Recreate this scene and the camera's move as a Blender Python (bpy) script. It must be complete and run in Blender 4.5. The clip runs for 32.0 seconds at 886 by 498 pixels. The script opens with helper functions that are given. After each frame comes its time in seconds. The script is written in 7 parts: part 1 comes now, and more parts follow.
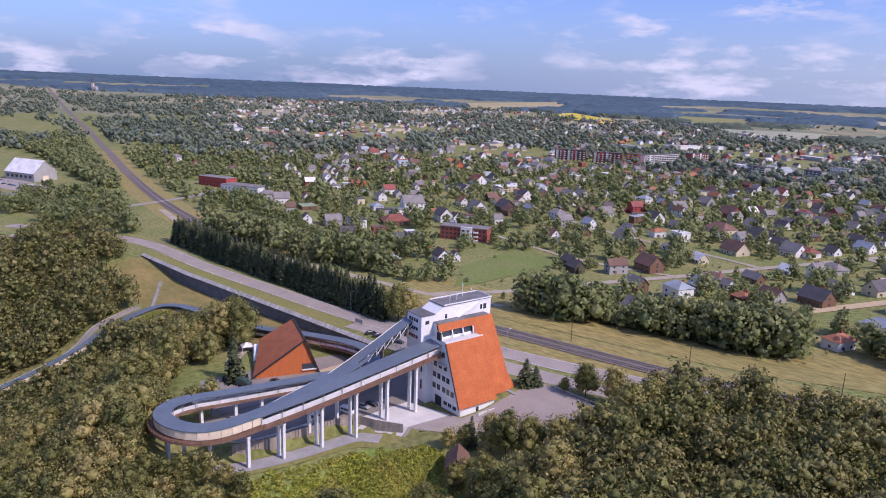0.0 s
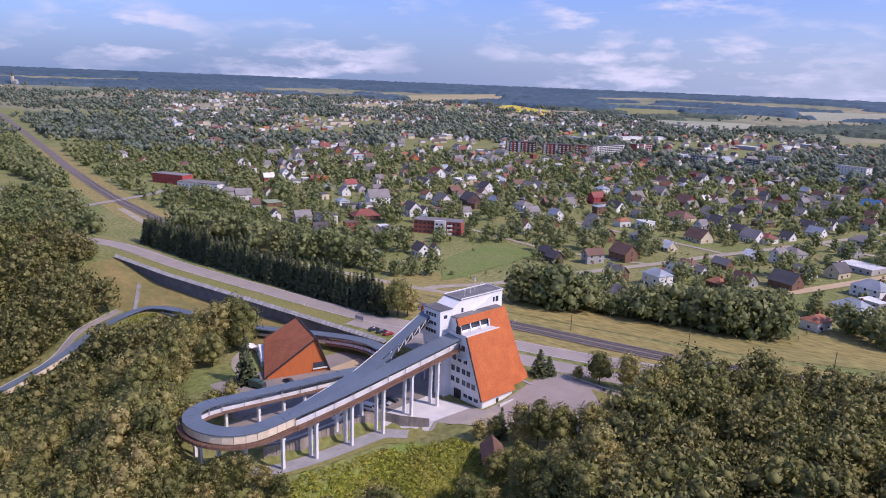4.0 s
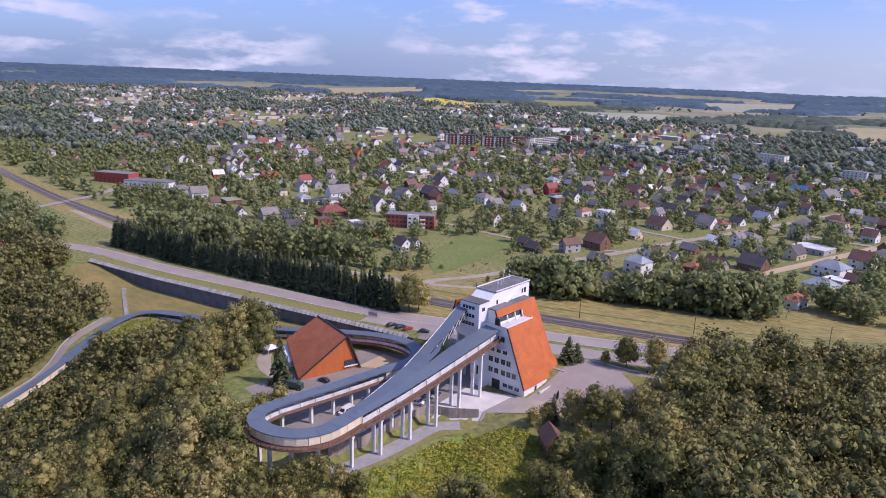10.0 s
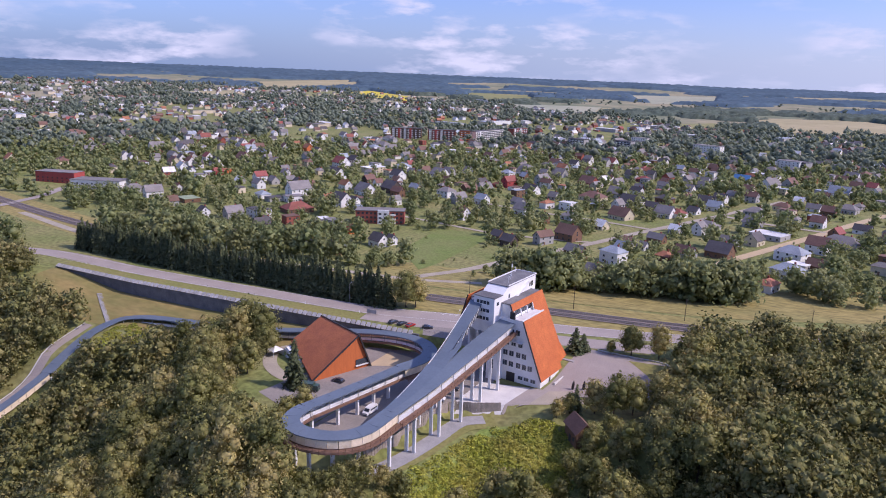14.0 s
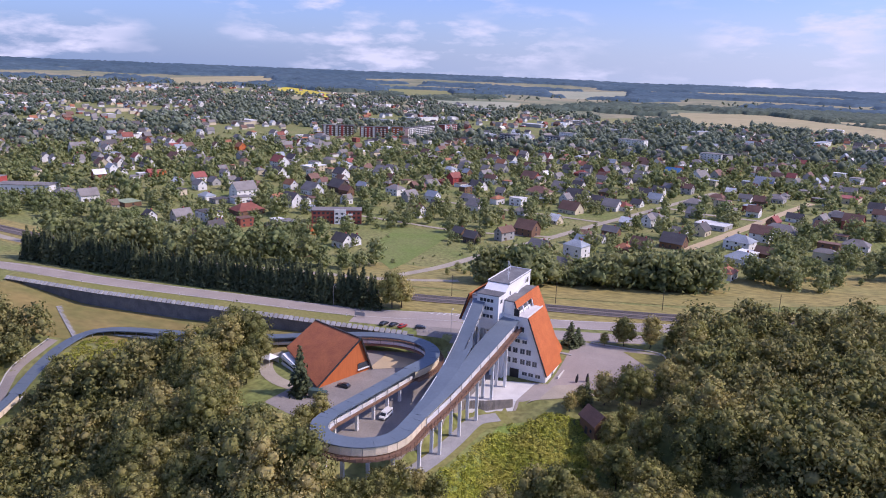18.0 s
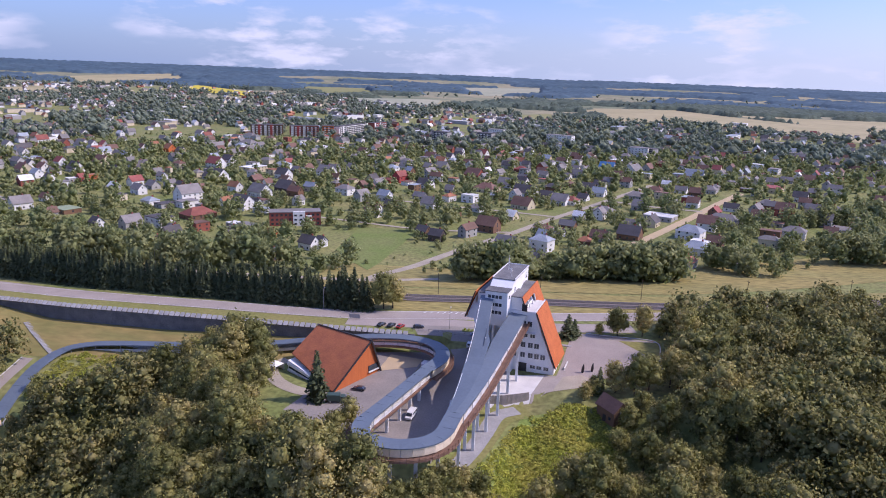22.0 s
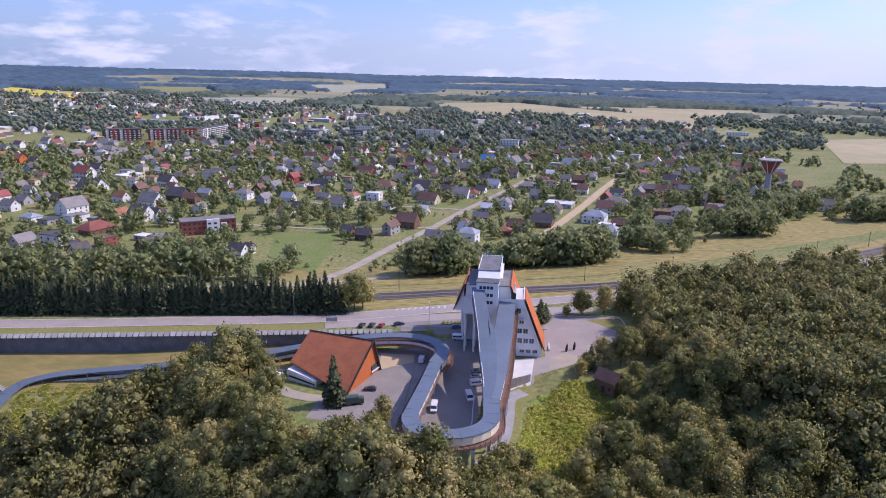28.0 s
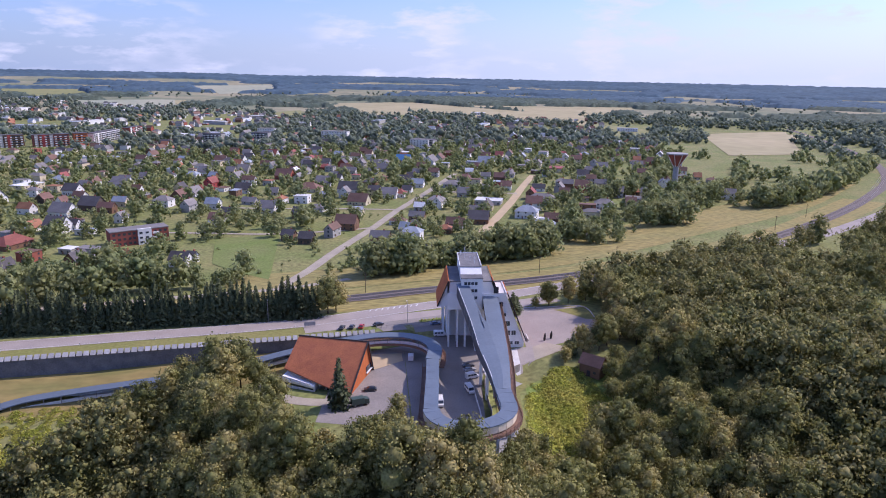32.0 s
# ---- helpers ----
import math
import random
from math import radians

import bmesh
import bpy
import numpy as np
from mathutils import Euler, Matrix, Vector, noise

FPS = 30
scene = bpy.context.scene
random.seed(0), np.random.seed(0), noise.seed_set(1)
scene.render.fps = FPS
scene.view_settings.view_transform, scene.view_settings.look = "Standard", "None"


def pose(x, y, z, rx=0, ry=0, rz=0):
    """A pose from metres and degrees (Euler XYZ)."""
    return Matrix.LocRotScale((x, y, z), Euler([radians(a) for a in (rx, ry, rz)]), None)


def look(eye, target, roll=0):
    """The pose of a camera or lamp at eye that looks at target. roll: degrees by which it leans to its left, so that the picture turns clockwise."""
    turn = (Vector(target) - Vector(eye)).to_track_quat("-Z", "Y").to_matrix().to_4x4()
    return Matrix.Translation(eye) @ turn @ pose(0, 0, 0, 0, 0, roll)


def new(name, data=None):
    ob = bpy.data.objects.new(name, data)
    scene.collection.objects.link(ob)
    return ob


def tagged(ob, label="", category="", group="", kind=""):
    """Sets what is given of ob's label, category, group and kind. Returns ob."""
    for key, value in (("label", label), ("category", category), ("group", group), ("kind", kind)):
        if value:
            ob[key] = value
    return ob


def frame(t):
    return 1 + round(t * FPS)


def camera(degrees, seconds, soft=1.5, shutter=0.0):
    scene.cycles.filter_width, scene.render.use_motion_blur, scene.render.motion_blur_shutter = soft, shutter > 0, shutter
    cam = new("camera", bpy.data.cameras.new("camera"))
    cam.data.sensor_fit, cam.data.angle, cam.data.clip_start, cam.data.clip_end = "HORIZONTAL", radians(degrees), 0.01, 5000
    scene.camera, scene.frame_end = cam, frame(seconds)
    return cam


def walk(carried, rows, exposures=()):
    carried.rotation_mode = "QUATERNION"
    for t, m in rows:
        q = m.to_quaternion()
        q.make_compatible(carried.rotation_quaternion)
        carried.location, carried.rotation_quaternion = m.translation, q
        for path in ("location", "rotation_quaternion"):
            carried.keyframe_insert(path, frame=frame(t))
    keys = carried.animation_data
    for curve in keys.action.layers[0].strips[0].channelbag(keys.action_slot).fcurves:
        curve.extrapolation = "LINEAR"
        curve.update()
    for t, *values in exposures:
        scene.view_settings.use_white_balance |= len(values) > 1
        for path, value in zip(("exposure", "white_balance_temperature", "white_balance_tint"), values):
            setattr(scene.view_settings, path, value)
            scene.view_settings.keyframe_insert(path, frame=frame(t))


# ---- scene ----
cam = camera(65.1, 32.0, soft=1.0)
METRES, EYE, TILT, LEAN, TURN = 238.8, 96.0, 0.0, 0.0, 42.3
ROWS = [
    (0.0, 0.0, 0.0, 0.0, 0.43, -12.72, -1.89),
    (0.5, -0.0132, -0.0008, 0.0001, -0.29, -12.8, -1.85),
    (1.0, -0.0265, -0.0011, 0.0001, -0.97, -12.88, -1.83),
    (1.5, -0.0398, -0.0012, 0.0003, -1.64, -12.94, -1.8),
    (2.0, -0.0531, -0.0013, 0.0003, -2.3, -12.99, -1.79),
    (2.5, -0.0668, -0.0015, 0.0004, -2.96, -13.04, -1.79),
    (3.0, -0.0803, -0.0017, 0.0004, -3.61, -13.11, -1.75),
    (3.5, -0.0941, -0.0018, 0.0007, -4.25, -13.14, -1.74),
    (5.5, -0.147, -0.0012, 0.001, -6.58, -13.17, -1.69),
    (6.0, -0.16, -0.0012, 0.0011, -6.95, -13.16, -1.71),
    (6.5, -0.1731, -0.0014, 0.0012, -7.28, -13.18, -1.7),
    (7.0, -0.1856, -0.0013, 0.0013, -7.65, -13.22, -1.69),
    (7.5, -0.1996, -0.0008, 0.0015, -8.14, -13.26, -1.71),
    (8.0, -0.2139, 0.0003, 0.0016, -8.89, -13.31, -1.71),
    (8.5, -0.2288, 0.0019, 0.0017, -9.7, -13.35, -1.72),
    (9.0, -0.2436, 0.0038, 0.0018, -10.45, -13.39, -1.7),
    (9.5, -0.2582, 0.0059, 0.0015, -11.17, -13.46, -1.68),
    (10.0, -0.2722, 0.0081, 0.0018, -11.9, -13.55, -1.65),
    (10.5, -0.2862, 0.0109, 0.0023, -12.61, -13.57, -1.66),
    (11.0, -0.3, 0.0133, 0.0023, -13.33, -13.62, -1.66),
    (11.5, -0.3139, 0.0159, 0.0025, -14.07, -13.66, -1.68),
    (12.0, -0.328, 0.019, 0.0027, -14.79, -13.74, -1.68),
    (12.5, -0.3417, 0.0227, 0.0028, -15.52, -13.8, -1.66),
    (13.0, -0.3554, 0.0268, 0.003, -16.25, -13.85, -1.64),
    (13.5, -0.3693, 0.0312, 0.003, -16.96, -13.91, -1.65),
    (14.0, -0.3827, 0.036, 0.0031, -17.66, -13.95, -1.64),
    (14.5, -0.3962, 0.0408, 0.0033, -18.4, -13.99, -1.65),
    (16.5, -0.4505, 0.0644, 0.003, -21.92, -14.06, -1.66),
    (17.0, -0.4645, 0.0703, 0.0035, -22.81, -14.06, -1.65),
    (17.5, -0.479, 0.0762, 0.0039, -23.74, -14.06, -1.66),
    (18.0, -0.4932, 0.0822, 0.0043, -24.65, -14.08, -1.65),
    (18.5, -0.5075, 0.0883, 0.0045, -25.57, -14.09, -1.63),
    (19.0, -0.5222, 0.0946, 0.0049, -26.46, -14.1, -1.63),
    (19.5, -0.5369, 0.1015, 0.0051, -27.38, -14.1, -1.63),
    (20.0, -0.5521, 0.1083, 0.0054, -28.28, -14.1, -1.65),
    (20.5, -0.5674, 0.1153, 0.0056, -29.18, -14.11, -1.62),
    (21.0, -0.5827, 0.1222, 0.0058, -30.06, -14.11, -1.52),
    (21.5, -0.5981, 0.1294, 0.0059, -30.95, -14.11, -1.5),
    (22.0, -0.6134, 0.1366, 0.0063, -31.85, -14.13, -1.5),
    (22.5, -0.629, 0.1443, 0.0065, -32.84, -14.13, -1.45),
    (23.0, -0.6447, 0.1519, 0.0066, -33.84, -14.13, -1.34),
    (23.5, -0.6604, 0.1597, 0.0068, -34.88, -14.13, -1.26),
    (24.0, -0.6762, 0.1677, 0.0072, -35.91, -14.14, -1.18),
    (24.5, -0.6919, 0.176, 0.0074, -36.95, -14.15, -1.1),
    (25.0, -0.7077, 0.1846, 0.0079, -38.01, -14.18, -1.03),
    (25.5, -0.7234, 0.1936, 0.0081, -39.09, -14.2, -0.98),
    (27.5, -0.7845, 0.232, 0.0112, -43.8, -14.2, -0.77),
    (28.0, -0.7996, 0.2423, 0.0115, -45.0, -14.22, -0.74),
    (28.5, -0.8141, 0.2531, 0.0117, -46.19, -14.26, -0.71),
    (29.0, -0.8283, 0.2644, 0.0119, -47.36, -14.27, -0.67),
    (29.5, -0.8424, 0.2759, 0.0122, -48.53, -14.29, -0.65),
    (30.0, -0.8562, 0.2879, 0.0125, -49.71, -14.29, -0.63),
    (30.5, -0.8701, 0.2999, 0.013, -50.88, -14.26, -0.6),
    (31.0, -0.8839, 0.3123, 0.0133, -52.06, -14.22, -0.58),
    (31.5, -0.8975, 0.3248, 0.0135, -53.23, -14.19, -0.56),
    (32.0, -0.9111, 0.3376, 0.0138, -54.39, -14.14, -0.55),
]
walk_rows = [(t, pose(0, 0, EYE, TILT, LEAN, TURN) @ pose(METRES * x, METRES * y, METRES * z, 90 + pitch, roll, yaw)) for t, x, y, z, yaw, pitch, roll in ROWS]
walk(cam, walk_rows, [(0.0, 0.0, 6460, 31), (16.0, 0.08, 6430, 30), (32.0, 0.18, 6270, 28)])

# ---- world, sun ----
SUN_AZ = radians(12.0)      # direction towards the sun, from +x towards +y
SUN_EL = radians(45.0)
world = bpy.data.worlds.new("sky")
scene.world = world
world.use_nodes = True
wn, wl = world.node_tree.nodes, world.node_tree.links
wn.clear()
w_out = wn.new("ShaderNodeOutputWorld")
w_bg = wn.new("ShaderNodeBackground")
w_sky = wn.new("ShaderNodeTexSky")
w_sky.sky_type, w_sky.sun_disc = "NISHITA", False
w_sky.sun_elevation, w_sky.sun_rotation = SUN_EL, radians(90) - SUN_AZ
w_sky.air_density, w_sky.dust_density, w_sky.ozone_density = 1.0, 1.5, 4.0
w_bg.inputs["Strength"].default_value = 0.15
w_tc = wn.new("ShaderNodeTexCoord")
w_map = wn.new("ShaderNodeMapping")
w_map.inputs["Scale"].default_value = (1.0, 1.0, 3.4)
w_map.inputs["Location"].default_value = (0.37, 0.12, 0.0)
w_n = wn.new("ShaderNodeTexNoise")
w_n.inputs["Scale"].default_value, w_n.inputs["Detail"].default_value = 11.0, 9.0
w_n.inputs["Roughness"].default_value = 0.56
w_r = wn.new("ShaderNodeValToRGB")
w_r.color_ramp.elements[0].position, w_r.color_ramp.elements[1].position = 0.49, 0.64
w_n2 = wn.new("ShaderNodeTexNoise")
w_n2.inputs["Scale"].default_value, w_n2.inputs["Detail"].default_value = 4.6, 3.0
w_r2 = wn.new("ShaderNodeValToRGB")
w_r2.color_ramp.elements[0].position, w_r2.color_ramp.elements[1].position = 0.40, 0.57
w_mul = wn.new("ShaderNodeMath")
w_mul.operation = "MULTIPLY"
w_mix = wn.new("ShaderNodeMix")
w_mix.data_type = "RGBA"
w_mix.inputs["B"].default_value = (4.3, 4.8, 6.0, 1)
wl.new(w_tc.outputs["Generated"], w_map.inputs["Vector"])
wl.new(w_map.outputs["Vector"], w_n.inputs["Vector"])
wl.new(w_map.outputs["Vector"], w_n2.inputs["Vector"])
wl.new(w_n.outputs["Fac"], w_r.inputs["Fac"])
wl.new(w_n2.outputs["Fac"], w_r2.inputs["Fac"])
wl.new(w_r.outputs["Color"], w_mul.inputs[0])
wl.new(w_r2.outputs["Color"], w_mul.inputs[1])
wl.new(w_mul.outputs["Value"], w_mix.inputs["Factor"])
w_tint = wn.new("ShaderNodeMix")
w_tint.data_type, w_tint.blend_type = "RGBA", "MULTIPLY"
w_tint.inputs["Factor"].default_value, w_tint.inputs["B"].default_value = 1.0, (0.72, 0.87, 1.24, 1)
wl.new(w_sky.outputs["Color"], w_tint.inputs["A"])
# pale haze low over the horizon
w_sep = wn.new("ShaderNodeSeparateXYZ")
wl.new(w_tc.outputs["Generated"], w_sep.inputs["Vector"])
w_hz = wn.new("ShaderNodeMapRange")
w_hz.interpolation_type = "SMOOTHSTEP"
w_hz.inputs["From Min"].default_value, w_hz.inputs["From Max"].default_value = -0.02, 0.14
w_hz.inputs["To Min"].default_value, w_hz.inputs["To Max"].default_value = 0.75, 0.0
wl.new(w_sep.outputs["Z"], w_hz.inputs["Value"])
w_haze = wn.new("ShaderNodeMix")
w_haze.data_type = "RGBA"
w_dot = wn.new("ShaderNodeVectorMath")
w_dot.operation = "DOT_PRODUCT"
w_dot.inputs[1].default_value = (math.cos(SUN_AZ), math.sin(SUN_AZ), 0.0)
wl.new(w_tc.outputs["Generated"], w_dot.inputs[0])
w_near = wn.new("ShaderNodeMapRange")
w_near.inputs["From Min"].default_value, w_near.inputs["From Max"].default_value = -0.6, 0.6
wl.new(w_dot.outputs["Value"], w_near.inputs["Value"])
w_glow = wn.new("ShaderNodeMix")
w_glow.data_type = "RGBA"
w_glow.inputs["A"].default_value, w_glow.inputs["B"].default_value = (1.6, 2.55, 4.2, 1), (4.4, 5.35, 6.8, 1)
wl.new(w_near.outputs["Result"], w_glow.inputs["Factor"])
wl.new(w_glow.outputs["Result"], w_haze.inputs["B"])
wl.new(w_hz.outputs["Result"], w_haze.inputs["Factor"])
wl.new(w_tint.outputs["Result"], w_haze.inputs["A"])
wl.new(w_haze.outputs["Result"], w_mix.inputs["A"])
wl.new(w_mix.outputs["Result"], w_bg.inputs["Color"])
wl.new(w_bg.outputs["Background"], w_out.inputs["Surface"])
sun = new("sun", bpy.data.lights.new("sun", "SUN"))
sun.data.energy, sun.data.angle, sun.data.color = 3.5, radians(0.53), (1.0, 0.925, 0.80)
sun_way = Vector((math.cos(SUN_EL) * math.cos(SUN_AZ), math.cos(SUN_EL) * math.sin(SUN_AZ), math.sin(SUN_EL)))
sun.matrix_world = look(sun_way * 400, (0, 0, 0))

# ---- materials ----
def mat(name, col, col2=None, rough=0.85, metal=0.0, scale=1.0, fine=8.0, bump=0.25, rand=0.0, island=0.0, translucent=0.0, stretch=(1, 1, 1), spec=0.3, fine_mix=0.35):
    """A surface with two scales of variation: col to col2 in large patches, lighter and darker in grain."""
    m = bpy.data.materials.new(name)
    m.use_nodes = True
    n, l = m.node_tree.nodes, m.node_tree.links
    b = n["Principled BSDF"]
    b.inputs["Roughness"].default_value, b.inputs["Metallic"].default_value = rough, metal
    b.inputs["Specular IOR Level"].default_value = spec
    col2 = col2 or tuple(c * 0.75 for c in col)
    geo = n.new("ShaderNodeNewGeometry")
    mp = n.new("ShaderNodeMapping")
    mp.inputs["Scale"].default_value = stretch
    l.new(geo.outputs["Position"], mp.inputs["Vector"])
    big = n.new("ShaderNodeTexNoise")
    big.inputs["Scale"].default_value, big.inputs["Detail"].default_value = scale, 4.0
    small = n.new("ShaderNodeTexNoise")
    small.inputs["Scale"].default_value, small.inputs["Detail"].default_value = fine, 5.0
    l.new(mp.outputs["Vector"], big.inputs["Vector"])
    l.new(mp.outputs["Vector"], small.inputs["Vector"])
    ramp = n.new("ShaderNodeMapRange")
    ramp.inputs["From Min"].default_value, ramp.inputs["From Max"].default_value = 0.35, 0.65
    l.new(big.outputs["Fac"], ramp.inputs["Value"])
    mix = n.new("ShaderNodeMix")
    mix.data_type = "RGBA"
    mix.inputs["A"].default_value, mix.inputs["B"].default_value = (*col, 1), (*col2, 1)
    l.new(ramp.outputs["Result"], mix.inputs["Factor"])
    hsv = n.new("ShaderNodeHueSaturation")
    l.new(mix.outputs["Result"], hsv.inputs["Color"])
    val = n.new("ShaderNodeMapRange")
    val.inputs["From Min"].default_value, val.inputs["From Max"].default_value = 0.3, 0.7
    val.inputs["To Min"].default_value, val.inputs["To Max"].default_value = 1 - fine_mix, 1 + fine_mix
    l.new(small.outputs["Fac"], val.inputs["Value"])
    last = val.outputs["Result"]
    if rand or island:
        src = n.new("ShaderNodeObjectInfo").outputs["Random"] if rand else geo.outputs["Random Per Island"]
        amt = rand or island
        if rand and island:
            per = n.new("ShaderNodeMapRange")
            per.inputs["To Min"].default_value, per.inputs["To Max"].default_value = 1 - island, 1 + island
            l.new(geo.outputs["Random Per Island"], per.inputs["Value"])
            both = n.new("ShaderNodeMath")
            both.operation = "MULTIPLY"
            l.new(last, both.inputs[0])
            l.new(per.outputs["Result"], both.inputs[1])
            last = both.outputs["Value"]
        mr = n.new("ShaderNodeMapRange")
        mr.inputs["To Min"].default_value, mr.inputs["To Max"].default_value = 1 - amt, 1 + amt
        l.new(src, mr.inputs["Value"])
        mul = n.new("ShaderNodeMath")
        mul.operation = "MULTIPLY"
        l.new(last, mul.inputs[0])
        l.new(mr.outputs["Result"], mul.inputs[1])
        last = mul.outputs["Value"]
        hm = n.new("ShaderNodeMapRange")
        hm.inputs["To Min"].default_value, hm.inputs["To Max"].default_value = 0.5 + amt * 0.05, 0.5 - amt * 0.07
        l.new(src, hm.inputs["Value"])
        l.new(hm.outputs["Result"], hsv.inputs["Hue"])
    l.new(last, hsv.inputs["Value"])
    l.new(hsv.outputs["Color"], b.inputs["Base Color"])
    if bump:
        bp = n.new("ShaderNodeBump")
        bp.inputs["Strength"].default_value, bp.inputs["Distance"].default_value = bump, 0.1
        l.new(small.outputs["Fac"], bp.inputs["Height"])
        l.new(bp.outputs["Normal"], b.inputs["Normal"])
    if translucent:
        tr = n.new("ShaderNodeBsdfTranslucent")
        l.new(hsv.outputs["Color"], tr.inputs["Color"])
        ms = n.new("ShaderNodeMixShader")
        ms.inputs["Fac"].default_value = translucent
        l.new(b.outputs["BSDF"], ms.inputs[1])
        l.new(tr.outputs["BSDF"], ms.inputs[2])
        l.new(ms.outputs["Shader"], n["Material Output"].inputs["Surface"])
    return m


M_GRASS = mat("meadow_grass", (0.165, 0.195, 0.058), (0.235, 0.222, 0.085), rough=0.95, scale=0.035, fine=0.45, bump=0.5)
M_BANK = mat("bank_grass", (0.20, 0.205, 0.062), (0.235, 0.215, 0.075), rough=0.95, scale=0.06, fine=0.8, fine_mix=0.18)
M_LAWN = mat("lawn", (0.15, 0.20, 0.05), (0.18, 0.205, 0.065), rough=0.95, scale=0.05, fine=0.8, fine_mix=0.2)
M_DRY = mat("dry_grass", (0.30, 0.24, 0.085), (0.255, 0.225, 0.08), rough=0.95, scale=0.05, fine=0.6, stretch=(0.35, 1, 1))
M_BASIN = mat("parched_grass", (0.285, 0.215, 0.080), (0.20, 0.185, 0.062), rough=0.95, scale=0.09, fine=0.5, fine_mix=0.14, stretch=(0.4, 1, 1))
M_ASPHALT = mat("asphalt", (0.31, 0.27, 0.245), (0.36, 0.312, 0.28), rough=0.9, scale=0.12, fine=2.5, fine_mix=0.12, bump=0.1)
M_YARD = mat("yard_asphalt", (0.235, 0.212, 0.192), (0.285, 0.255, 0.23), rough=0.9, scale=0.1, fine=2.0, fine_mix=0.14, bump=0.1)
M_GRAVEL = mat("gravel", (0.40, 0.35, 0.27), (0.33, 0.29, 0.23), rough=0.95, scale=0.15, fine=3.0, fine_mix=0.15)
M_SAND = mat("sand_yard", (0.52, 0.40, 0.24), (0.46, 0.36, 0.23), rough=0.95, scale=0.2, fine=3.0, fine_mix=0.08)
M_CONCRETE = mat("concrete", (0.36, 0.35, 0.34), (0.29, 0.285, 0.28), scale=0.4, fine=4.0, fine_mix=0.12)
M_CONC_DARK = mat("weathered_concrete", (0.19, 0.185, 0.185), (0.13, 0.13, 0.135), scale=0.25, fine=2.0, fine_mix=0.2, rand=0.12)
M_PALE = mat("pale_paving", (0.66, 0.64, 0.61), (0.58, 0.56, 0.54), scale=0.25, fine=3.0, fine_mix=0.07)
M_WHITE = mat("white_render", (0.80, 0.80, 0.79), (0.74, 0.74, 0.74), rough=0.8, scale=0.3, fine=3.0, fine_mix=0.05, bump=0.08)
M_PILLAR = mat("painted_steel_white", (0.78, 0.78, 0.77), (0.68, 0.68, 0.67), rough=0.5, scale=0.5, fine=5.0, fine_mix=0.06, bump=0.05)
M_TILE = mat("brown_orange_tile", (0.40, 0.135, 0.06), (0.33, 0.11, 0.055), rough=0.85, scale=0.3, fine=3.2, fine_mix=0.28)
M_ORANGE = mat("orange_shingle", (0.54, 0.155, 0.05), (0.46, 0.125, 0.042), rough=0.85, scale=0.25, fine=2.6, fine_mix=0.2)
M_ORANGE2 = mat("orange_boards", (0.56, 0.16, 0.05), (0.49, 0.135, 0.045), rough=0.8, scale=0.4, fine=4.0, fine_mix=0.1, stretch=(4, 4, 0.4))
M_ROOFSHEET = mat("blue_grey_sheet", (0.142, 0.180, 0.220), (0.122, 0.157, 0.196), rough=0.55, metal=0.1, scale=0.12, fine=1.2, fine_mix=0.06, bump=0.04, spec=0.5)
M_RUST = mat("brown_steel", (0.235, 0.135, 0.092), (0.175, 0.10, 0.07), rough=0.7, scale=0.5, fine=5.0, fine_mix=0.2)
M_PANEL = mat("beige_panel", (0.76, 0.65, 0.47), (0.68, 0.58, 0.42), rough=0.7, scale=0.4, fine=3.0, fine_mix=0.1, rand=0.08)
M_ICE = mat("white_trough", (0.72, 0.72, 0.71), (0.60, 0.60, 0.59), rough=0.6, scale=0.3, fine=3.0, fine_mix=0.08)
M_DARK = mat("dark_trim", (0.045, 0.042, 0.042), rough=0.6, fine_mix=0.1)
M_GLASS = mat("window_glass", (0.035, 0.045, 0.06), (0.05, 0.06, 0.075), rough=0.08, bump=0.0, spec=0.8, fine_mix=0.1)
M_FENCE = mat("weathered_boards", (0.36, 0.31, 0.265), (0.28, 0.245, 0.215), scale=0.6, fine=5.0, fine_mix=0.2, rand=0.15)
M_BARK = mat("bark", (0.10, 0.075, 0.055), rough=0.95, scale=1.0, fine=6.0)
M_LEAF = mat("leaves", (0.285, 0.296, 0.094), (0.365, 0.338, 0.126), rough=0.7, scale=0.25, fine=1.2, bump=0.0, rand=0.40, island=0.3, translucent=0.45, fine_mix=0.3)
M_LEAF_TOWN = mat("garden_leaves", (0.225, 0.275, 0.110), (0.335, 0.350, 0.155), rough=0.75, scale=0.06, fine=0.35, bump=0.0, translucent=0.45, fine_mix=0.25)
# trees past the town: base colour greyed and blued to carry aerial haze
M_LEAF_FAR = mat("distant_hazed_foliage", (0.160, 0.205, 0.150), (0.225, 0.260, 0.180), rough=0.9, scale=0.008, fine=0.05, bump=0.0, fine_mix=0.3, translucent=0.3)
# horizon woods: the blue of distance haze is mixed into the leaf colour
M_LEAF_HORIZON = mat("haze_blue_woods", (0.080, 0.142, 0.190), (0.108, 0.172, 0.215), rough=0.95, scale=0.003, fine=0.02, bump=0.0, fine_mix=0.2, translucent=0.3)
M_NEEDLE = mat("spruce_needles", (0.085, 0.112, 0.052), (0.108, 0.130, 0.06), rough=0.8, scale=0.4, fine=1.5, bump=0.0, rand=0.35, translucent=0.2)
M_BALLAST = mat("ballast", (0.20, 0.165, 0.145), (0.16, 0.135, 0.12), rough=0.95, scale=0.3, fine=3.0, fine_mix=0.2)
